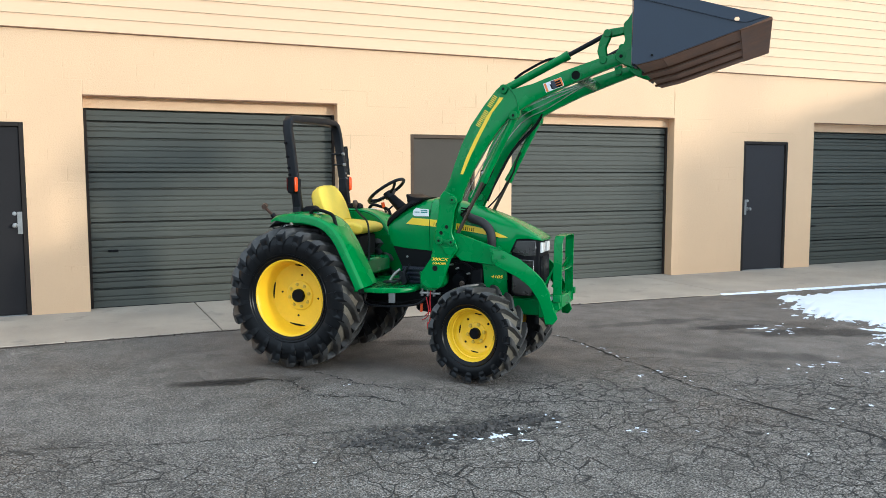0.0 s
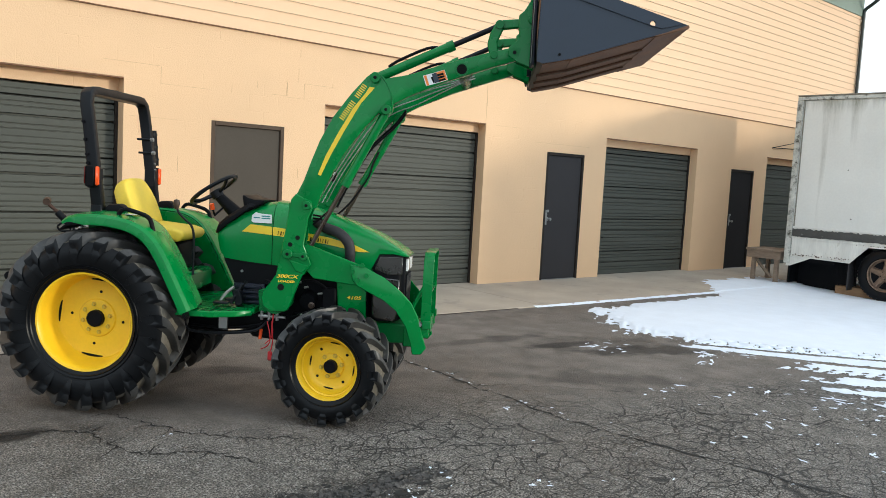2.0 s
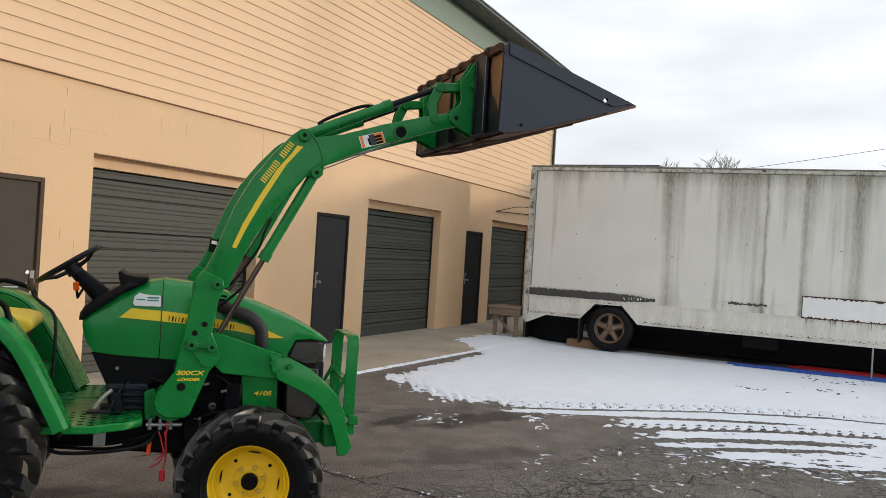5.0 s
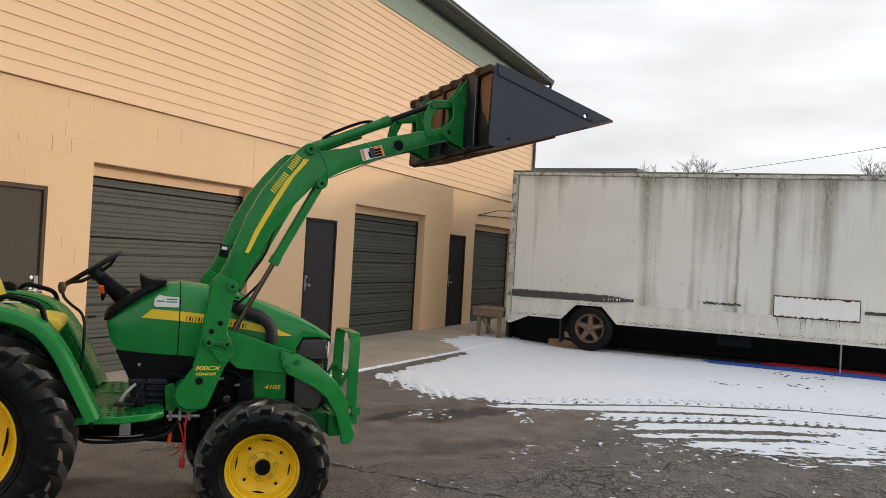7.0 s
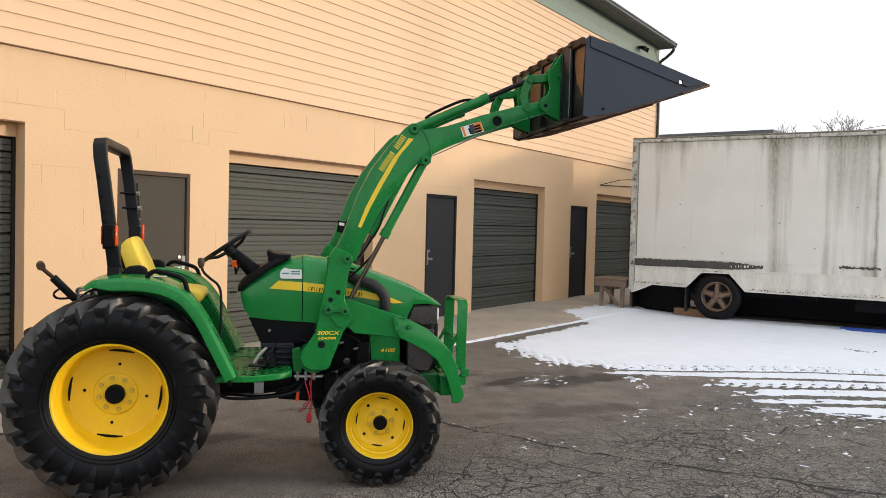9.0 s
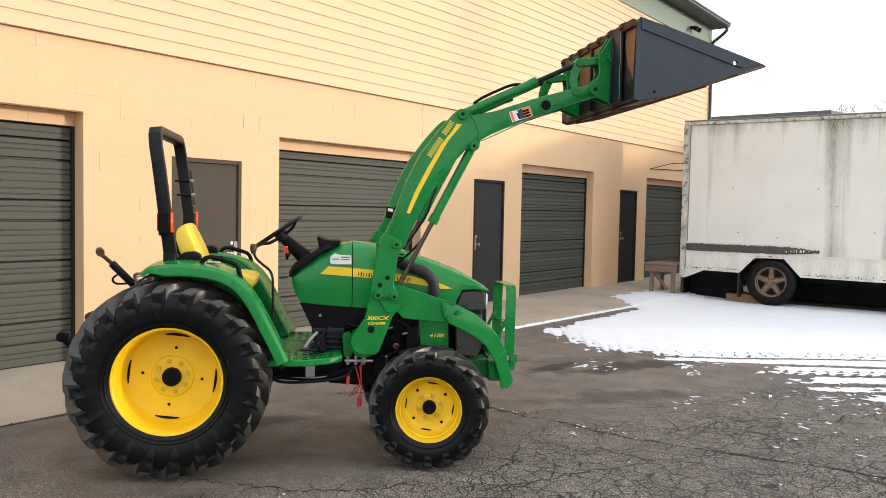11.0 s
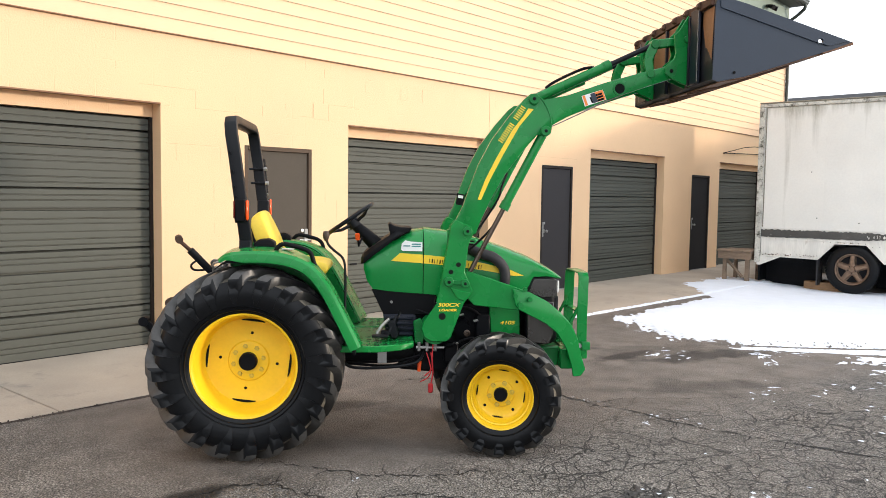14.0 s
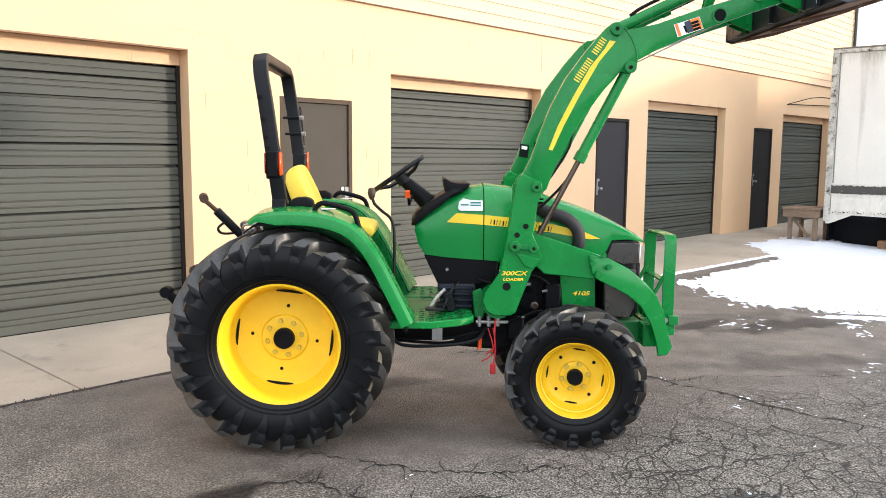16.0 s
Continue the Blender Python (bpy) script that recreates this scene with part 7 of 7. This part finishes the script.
for s in (-1, 1):
    def span(a, b):
        return sorted((s * a, s * b))

    def spot(x, y, z):
        return (x, s * y, z)

    mast = plate("loader_mast", MAST, *span(0.385, 0.407), GREEN, T, "green loader mast", bevel=0.005)
    plate("inner_plate", [(x, z) for x, z in MAST if z > 0.99], *span(0.312, 0.330), GREEN, mast, bevel=0.004)
    part("mast_foot", tubed([(1.225, s * 0.20, 0.815), (1.225, s * 0.384, 0.815)], 0.094, 24), GREEN_WORN, mast)
    part("mast_web", boxed(1.30, 1.33, *span(0.331, 0.384), 1.02, 1.50), GREEN, mast)
    pb = bmesh.new()
    prism(pb, [(1.080, 0.865), (1.13, 0.885), (1.17, 0.80), (1.145, 0.705), (1.092, 0.71)], *span(0.26, 0.30))
    part("mast_bracket", pb, GREEN_WORN, mast, bevel=0.006)
    for z in (0.735, 0.79, 0.85):
        part("bracket_bolt", tubed([spot(1.105, 0.30, z), spot(1.105, 0.314, z)], 0.013, 6), GREEN_WORN, mast)
    for x, z, r in ((1.375, 1.265, 0.016), (1.325, 1.215, 0.016), (1.27, 0.915, 0.024)):
        hb = bmesh.new()
        tube(hb, [spot(x, 0.404, z), spot(x, 0.4085, z)], r, 14)
        part("hole", hb, INK, mast)
    pin(P_BASE, *span(0.30, 0.428), 0.030, parent=mast)
    pin(P_BASE, *span(0.428, 0.436), 0.010, "pin_end", BLACK, mast)
    pin((1.312, 1.150), *span(0.36, 0.430), 0.032, parent=mast)
    pin((1.312, 1.150), *span(0.430, 0.438), 0.011, "pin_end", BLACK, mast)
    pin(P_MAST, *span(0.31, 0.430), 0.028, parent=mast)
    pin(P_MAST, *span(0.430, 0.438), 0.010, "pin_end", BLACK, mast)
    plate("lock_strap", [(1.305, 1.165), (1.425, 1.155), (1.425, 1.125), (1.305, 1.135)], *span(0.408, 0.418), GREEN_WORN, mast)
    plate("gusset", [(1.32, 1.11), (1.46, 1.075), (1.42, 1.02), (1.37, 1.035)], *span(0.408, 0.416), GREEN, mast)
    # braces that reach forward to the grille guard
    plate("side_brace", ARM_REAR, *span(0.355, 0.378), GREEN, T, "green loader side brace", bevel=0.005)
    b = bmesh.new()
    prism(b, ARM_FRONT, *span(0.355, 0.376))
    for v in b.verts:
        v.co.y -= s * (0.024 + 0.12 * max(0, (v.co.x - 1.85) / 0.45) ** 1.3)
        v.co.y += s * 0.048
    front = part("front_brace", b, GREEN, T, "curved green front brace", bevel=0.005)
    for x, z in ((1.765, 1.055), (1.83, 1.10), (1.80, 0.995), (1.865, 1.03)):
        part("brace_bolt", tubed([spot(x, 0.39, z), spot(x, 0.414, z)], 0.017, 6), GREEN_WORN, front)
    part("guard_bolt", tubed([spot(2.235, 0.262, 0.695), spot(2.235, 0.30, 0.695)], 0.019, 8), CHROME, front)
    # boom
    boom = plate("boom_arm", BOOM, *span(0.338, 0.402), GREEN, T, "curved green loader boom", bevel=0.007, segs=2)
    for p, r in ((P_ELBOW, 0.036), (P_LIFT, 0.034), (P_BUCKET, 0.040)):
        pin(p, *span(0.325, 0.422), r, parent=boom)
        pin(p, *span(0.422, 0.428), r * 0.32, "pin_end", BLACK, boom)
    hb = bmesh.new()
    tube(hb, [spot(P_HOLE[0], 0.401, P_HOLE[1]), spot(P_HOLE[0], 0.4045, P_HOLE[1])], 0.034, 20)
    part("tube_end", hb, INK, boom)
    hr = bmesh.new()
    lathe(hr, [(0.0, 0.044), (0.008, 0.044), (0.008, 0.034), (0.0, 0.034)], s, 24, closed=True)
    o = part("tube_collar", hr, GREEN_WORN, boom)
    o.location = spot(P_HOLE[0], 0.400, P_HOLE[1])
    wl = bmesh.new()
    tube(wl, curve_points([spot(1.905, 0.402, 2.385), spot(1.945, 0.402, 2.33), spot(1.975, 0.402, 2.26), spot(1.985, 0.402, 2.20)], 4), 0.004, 6)
    part("weld_bead", wl, GREEN_WORN, boom)
    plate("boom_stripe", [(1.826, 2.312), (1.862, 2.308), (1.770, 2.195), (1.662, 2.000), (1.578, 1.835), (1.519, 1.699), (1.496, 1.703), (1.545, 1.835), (1.620, 1.985), (1.720, 2.165), (1.800, 2.268)], *span(0.4022, 0.4042), YELLOW_DECAL, boom, "yellow stripe decal", bevel=0)
    for k in range(19):
        if k in (7, 8):
            continue
        t0 = k / 18
        x, z = 1.818 - 0.148 * t0 - 0.022, 2.303 - 0.228 * t0 + 0.014
        plate("mark", [(x - 0.0190 + 0.0020, z + 0.0121 + 0.0032), (x + 0.0125 + 0.0020, z - 0.0080 + 0.0032), (x + 0.0125 - 0.0020, z - 0.0080 - 0.0032), (x - 0.0190 - 0.0020, z + 0.0121 - 0.0032)], *span(0.4022, 0.4032), YELLOW_DECAL, boom, bevel=0)
    plate("warning_label", [(2.183, 2.402), (2.325, 2.448), (2.352, 2.382), (2.208, 2.333)], *span(0.4022, 0.4036), WHITE, boom, "white and orange warning label", bevel=0)
    plate("label_band", [(2.258, 2.424), (2.323, 2.446), (2.349, 2.384), (2.284, 2.362)], *span(0.4036, 0.4042), LABEL_ORANGE, boom, bevel=0)
    plate("label_picture", [(2.240, 2.417), (2.272, 2.427), (2.297, 2.367), (2.265, 2.356)], *span(0.4043, 0.4050), BUCKET, boom, bevel=0)
    plate("label_band", [(2.188, 2.402), (2.204, 2.407), (2.229, 2.342), (2.213, 2.337)], *span(0.4036, 0.4042), LABEL_ORANGE, boom, bevel=0)
    for q in (0.0, 0.30, 0.62):
        plate("mark", [(2.268 + q * 0.024, 2.412 - q * 0.055), (2.318 + q * 0.024, 2.429 - q * 0.055), (2.323 + q * 0.024, 2.416 - q * 0.055), (2.273 + q * 0.024, 2.399 - q * 0.055)], *span(0.4042, 0.4048), INK, boom, bevel=0)
    plate("mark", [(2.236, 2.395), (2.252, 2.400), (2.270, 2.362), (2.254, 2.357)], *span(0.4036, 0.4044), INK, boom, bevel=0)
    plate("serial_label", [(1.421, 1.746), (1.481, 1.735), (1.472, 1.650), (1.414, 1.660)], *sorted((s * 0.3362, s * 0.3378)), INK, boom, bevel=0)
    plate("mark", [(1.432, 1.732), (1.470, 1.726), (1.467, 1.705), (1.429, 1.710)], *sorted((s * 0.3352, s * 0.3361)), WHITE, boom, bevel=0)
    # hydraulic hoses along the inside of the boom
    for k, (dy, sag) in enumerate(((0.325, -0.035), (0.308, -0.01)) if s > 0 else ()):
        line = [(1.50, dy - 0.02, 1.46), (1.60, dy, 1.66 - sag), (1.74, dy, 1.90 - sag), (1.92, dy, 2.085 - sag), (2.00, dy - 0.02, 2.19 - sag)]
        part("boom_hose", tubed(curve_points([spot(*p) for p in line], 4), 0.008, 8), BLACK, T)
    # lift cylinder
    y = 0.358
    lc = part("lift_cylinder", tubed([spot(P_LIFT[0], y, P_LIFT[1]), spot(1.690, y, 1.666)], 0.030, 16), GREEN, T, "green lift cylinder")
    part("gland", tubed([spot(1.700, y, 1.685), spot(1.676, y, 1.638)], 0.035, 16), GREEN_WORN, lc)
    part("rod", tubed([spot(1.680, y, 1.645), spot(P_MAST[0], y, P_MAST[1])], 0.016, 12), ROD, lc, "bare steel piston rod")
    part("hose", tubed(curve_points([spot(1.80, y - 0.03, 1.90), spot(1.76, y - 0.045, 1.80), spot(1.73, y - 0.05, 1.70), spot(1.60, y - 0.06, 1.50), spot(1.46, y - 0.06, 1.36)], 5), 0.008, 6), BLACK, lc)
    # tilt cylinder and links
    e0, e1 = Vector(spot(P_ELBOW[0], 0.37, P_ELBOW[1])), Vector(spot(P_CRANK[0], 0.37, P_CRANK[1]))
    tc = part("tilt_cylinder", tubed([e0, e0.lerp(e1, 0.60)], 0.032, 16), GREEN, T, "green tilt cylinder")
    part("gland", tubed([e0.lerp(e1, 0.58), e0.lerp(e1, 0.635)], 0.036, 16), GREEN_WORN, tc)
    part("rod", tubed([e0.lerp(e1, 0.62), e1], 0.018, 12), BLACK_PAINT, tc)
    part("hose", tubed(curve_points([e0.lerp(e1, 0.50) + Vector((0, 0, 0.03)), e0.lerp(e1, 0.40) + Vector((0, 0, 0.055)), e0.lerp(e1, 0.2) + Vector((-0.01, 0, 0.050)), e0.lerp(e1, 0.10) + Vector((0, 0, 0.04))], 5), 0.010, 6), BLACK, tc)
    for a, b2 in ((0.345, 0.358), (0.384, 0.397)):
        plate("crank_link", [(2.625, 2.545), (2.685, 2.54), (2.665, 2.65), (2.705, 2.74), (2.70, 2.785), (2.66, 2.79), (2.615, 2.70), (2.600, 2.63)], *span(a, b2), GREEN, tc, bevel=0.006)
        plate("bucket_link", [(2.66, 2.785), (2.70, 2.795), (2.90, 2.815), (2.905, 2.765), (2.70, 2.735), (2.66, 2.735)], *span(a - 0.016, b2 - 0.016), GREEN, tc, bevel=0.006)
    pin(P_CRANK, *span(0.315, 0.408), 0.030, "crank_pin", GREEN_WORN, tc)
    pin((2.650, 2.560), *span(0.32, 0.412), 0.028, "crank_pin", GREEN_WORN, tc)

lettering("loader_name", "300CX", 0.050, Matrix.Translation((1.310, -0.4085, 0.992)) @ Matrix.Rotation(radians(90), 4, "X"), YELLOW_DECAL, T, "yellow lettering 300CX on the mast")
lettering("loader_name", "LOADER", 0.031, Matrix.Translation((1.306, -0.4085, 0.957)) @ Matrix.Rotation(radians(90), 4, "X"), YELLOW_DECAL, T, "yellow lettering on the mast")

# tubes across between the booms
part("cross_tube", tubed([(2.441, -0.34, 2.456), (2.441, 0.34, 2.456)], 0.045, 16), GREEN, T)
part("cross_tube", boxed(1.80, 1.90, -0.338, 0.338, 2.235, 2.315), GREEN, T, bevel=0.01)
bm = bmesh.new()
for k in range(4):
    y = -0.15 + k * 0.10
    tube(bm, curve_points([(1.45, y * 1.6 - 0.1, 1.50), (1.62, y - 0.1, 1.82 - 0.01 * k), (1.86, y * 1.2 - 0.08, 2.19 - 0.02 * k), (2.12, y - 0.10, 2.33 - 0.025 * k), (2.42, y * 0.6 - 0.16, 2.40), (2.52, y * 1.3 - 0.2, 2.45)], 5), 0.0042, 6)
part("hydraulic_line", bm, BRIGHT, T, "bundle of steel hydraulic lines")

# grille guard
gd = bmesh.new()
hoop = [(2.272, -0.215, 0.62), (2.272, -0.215, 0.90), (2.276, -0.215, 1.13), (2.278, -0.205, 1.17), (2.279, -0.175, 1.192), (2.28, 0.0, 1.196), (2.279, 0.175, 1.192), (2.278, 0.205, 1.17), (2.276, 0.215, 1.13), (2.272, 0.215, 0.90), (2.272, 0.215, 0.62)]
loops = []
for i, p in enumerate(hoop):
    p = Vector(p)
    d = (Vector(hoop[min(i + 1, len(hoop) - 1)]) - Vector(hoop[max(i - 1, 0)])).normalized()
    a, b = Vector((1, 0, 0)), d.cross(Vector((1, 0, 0))).normalized()
    loops.append([tuple(p + a * u * 0.036 + b * v * 0.005) for u, v in ((-1, -1), (1, -1), (1, 1), (-1, 1))])
loft(gd, loops)
guard = part("grille_guard", gd, GREEN, T, "green strap grille guard", bevel=0.002)
part("guard_bar", boxed(2.25, 2.30, -0.209, 0.209, 0.905, 0.915), GREEN, guard)
part("guard_beam", boxed(2.21, 2.30, -0.28, 0.28, 0.60, 0.70), GREEN, guard, bevel=0.006)
part("guard_plate", boxed(2.12, 2.21, -0.24, 0.24, 0.52, 0.66), GREEN, guard, bevel=0.006)
for s in (-1, 1):
    part("guard_strut", tubed([(2.13, s * 0.20, 0.72), (2.262, s * 0.205, 0.98)], 0.012, 6), GREEN, guard)
    part("tow_lug", boxed(2.255, 2.315, s * 0.28 - 0.02, s * 0.28 + 0.02, 0.665, 0.72), GREEN_WORN, guard, bevel=0.004)

# valve couplings, red tether and wires below the mast
cp = bmesh.new()
for k in range(3):
    tube(cp, [(1.12 + k * 0.055, -0.33, 0.725), (1.12 + k * 0.055, -0.33, 0.665)], 0.012, 10)
tube(cp, [(1.10, -0.33, 0.690), (1.29, -0.33, 0.690)], 0.011, 10)
part("coupler", cp, BRIGHT, T, "steel hydraulic couplers under the mast")
part("cable_pull", tubed(curve_points([(1.215, -0.36, 0.74), (1.208, -0.37, 0.62), (1.214, -0.365, 0.52), (1.200, -0.37, 0.44)], 5), 0.005, 6), RED, T, "red tether cord")
part("cable_tag", boxed(1.184, 1.216, -0.38, -0.36, 0.385, 0.45), RED, T, bevel=0.006)
part("wire", tubed(curve_points([(1.17, -0.36, 0.66), (1.20, -0.38, 0.55), (1.18, -0.37, 0.49), (1.13, -0.36, 0.46)], 5), 0.004, 6), RED, T)
part("wire", tubed(curve_points([(1.20, -0.35, 0.66), (1.21, -0.37, 0.56), (1.16, -0.36, 0.50)], 5), 0.004, 6), RED, T)
part("wire_cap", tubed([(1.125, -0.35, 0.60), (1.12, -0.355, 0.53)], 0.012, 8), ORANGE, T, "orange plastic cap")

# bucket: carried level, mouth upwards
SIDE = [(2.925, 2.935), (2.945, 2.995), (3.13, 2.945), (3.815, 2.728), (3.69, 2.680), (3.125, 2.497), (2.955, 2.462), (2.918, 2.474)]
HALF_B = 0.785
bk = bmesh.new()
shell = [(2.945, 2.985), (2.925, 2.93), (2.915, 2.60), (2.925, 2.480), (2.958, 2.466), (3.125, 2.502), (3.69, 2.684), (3.812, 2.729)]
inner = [(x + 0.012, z + 0.012) for x, z in shell]
inner[-1] = (3.80, 2.737)
prism(bk, shell + list(reversed(inner)), -HALF_B + 0.01, HALF_B - 0.01)
bucket = part("bucket", bk, BUCKET_BACK, T, "dark worn loader bucket", smooth=False)


def holed_plate(name, poly, y0, y1, cx, cz, rad, mat, parent, label=""):
    """A flat plate with one round hole through it."""
    n = 20
    circle = [(cx + rad * math.cos(2 * math.pi * k / n), cz + rad * math.sin(2 * math.pi * k / n)) for k in range(n)]
    bm = bmesh.new()
    faces = []
    for y in (y0, y1):
        edges = []
        for ring in (poly, circle):
            vs = [bm.verts.new((x, y, z)) for x, z in ring]
            edges += [bm.edges.new((vs[k], vs[(k + 1) % len(vs)])) for k in range(len(vs))]
            faces.append(vs)
        bmesh.ops.triangle_fill(bm, use_beauty=True, use_dissolve=False, edges=edges)
    for a, b in ((faces[0], faces[2]), (faces[1], faces[3])):
        for k in range(len(a)):
            bm.faces.new((a[k], a[(k + 1) % len(a)], b[(k + 1) % len(a)], b[k]))
    return part(name, bm, mat, parent, label, smooth=False)


for s in (-1, 1):
    y0, y1 = sorted((s * (HALF_B - 0.009), s * (HALF_B + 0.003)))
    holed_plate("side_plate", SIDE, y0, y1, 3.605, 2.728, 0.017, BUCKET, bucket, "slate-painted bucket side with a round hole")
    y0, y1 = sorted((s * (HALF_B + 0.0035), s * (HALF_B + 0.012)))
    holed_plate("side_cutter", [(2.950, 2.985), (3.13, 2.940), (3.79, 2.733), (3.66, 2.700), (3.56, 2.726), (2.955, 2.918)], y0, y1, 3.605, 2.728, 0.017, BUCKET, bucket)
    part("plate_bolt", tubed([(3.055, s * (HALF_B + 0.003), 2.52), (3.055, s * (HALF_B + 0.010), 2.52)], 0.009, 8), BLACK, bucket)
    y0, y1 = sorted((s * 0.335, s * 0.352))
    for q in (0.0, 0.055):
        ya, yb = sorted((s * (0.315 + q * 1.7), s * (0.328 + q * 1.7)))
        plate("hinge_ear", [(2.922, 2.960), (2.885, 2.940), (2.832, 2.850), (2.800, 2.820), (2.800, 2.755), (2.812, 2.700), (2.800, 2.660), (2.775, 2.640), (2.744, 2.610), (2.740, 2.560), (2.80, 2.520), (2.914, 2.475)], ya, yb, GREEN, bucket, bevel=0.004)
    pin((2.885, 2.79), *sorted((s * 0.30, s * 0.44)), 0.024, "ear_pin", GREEN_WORN, bucket)
part("cutting_edge", boxed(3.62, 3.83, -HALF_B - 0.002, HALF_B + 0.002, -0.009, 0.009, m=Matrix.Translation((3.725, 0, 2.690)) @ Matrix.Rotation(radians(-17.5), 4, "Y") @ Matrix.Translation((-3.725, 0, 0))), RUST_FLOOR, bucket, "rusty bare cutting edge", bevel=0.003)
heel = Matrix.Translation((2.955, 0, 2.4615)) @ Matrix.Rotation(radians(-12.1), 4, "Y")
sole = Matrix.Translation((3.125, 0, 2.4975)) @ Matrix.Rotation(radians(-17.9), 4, "Y")
for y in (-0.34, 0.06, 0.46):
    part("wear_strip", boxed(0.0, 0.52, y - 0.028, y + 0.028, -0.022, -0.007, m=sole), RUST, bucket, bevel=0.003)
    part("wear_strip", boxed(-0.02, 0.176, y - 0.028, y + 0.028, -0.022, -0.007, m=heel), RUST, bucket, bevel=0.003)
part("bottom_plate", boxed(0.0, 0.60, -HALF_B + 0.011, HALF_B - 0.011, -0.006, -0.001, m=sole), RUST_FLOOR, bucket, "rusty bucket floor", smooth=False)
part("heel_plate", boxed(0.0, 0.172, -HALF_B + 0.011, HALF_B - 0.011, -0.006, -0.001, m=heel), RUST_FLOOR, bucket, "rusty rounded heel", smooth=False)
part("top_bar", boxed(2.895, 2.924, -HALF_B + 0.012, HALF_B - 0.012, 2.935, 2.985), RUST, bucket, bevel=0.004)
for y in (-0.60, -0.38, -0.16, 0.06, 0.28, 0.50, 0.70):
    b = bmesh.new()
    prism(b, [(2.872, 2.955), (2.88, 2.985), (2.91, 2.998), (2.94, 2.990), (2.90, 2.94)], y - 0.022, y + 0.022)
    part("hook", b, RUST, bucket, "rusty weld-on hook", bevel=0.004)
for s in (-1, 1):
    r = random.Random(17)
    bm = bmesh.new()
    ys = [0.604, 0.635, 0.67, 0.70, 0.735, 0.772]
    top = [(s * y, 2.930) for y in ys]
    low = [(s * y, z + r.uniform(-0.02, 0.02)) for y, z in zip(reversed(ys), (2.60, 2.63, 2.66, 2.70, 2.76, 2.84))]
    ring = top + low
    fr = [bm.verts.new((2.9135 + (z - 2.60) * 0.0303 - 0.0022, y, z)) for y, z in ring]
    bk2 = [bm.verts.new((v.co.x + 0.003, v.co.y, v.co.z)) for v in fr]
    bm.faces.new(fr), bm.faces.new(bk2)
    for k in range(len(ring)):
        j = (k + 1) % len(ring)
        bm.faces.new((fr[k], fr[j], bk2[j], bk2[k]))
    part("scorched_patch", bm, SCORCH, bucket, "orange rust where the paint has burnt away", smooth=False)
for s in (-1, 1):
    ya, yb = sorted((s * 0.455, s * 0.600))
    part("carrier_plate", boxed(2.893, 2.911, ya, yb, 2.478, 2.962), NAVY, bucket, "dark navy carrier plate", bevel=0.005)
    r = random.Random(29)
    edge = [(2.889, s * (0.598 + r.uniform(-0.006, 0.006)), 2.49 + k * 0.038) for k in range(13)]
    part("worn_edge", tubed(edge, 0.0022, 6), DULL, bucket, "bare worn edge of the carrier plate")
part("back_plate", boxed(2.9055, 2.9125, -0.425, 0.425, 2.62, 2.928), SCORCH, bucket, "rust-brown back of the bucket between the hinges", smooth=False)
for y in (-0.44, 0.0, 0.44):
    part("back_rib", boxed(2.885, 2.914, y - 0.012, y + 0.012, 2.48, 2.93), BUCKET_BACK, bucket, bevel=0.003)
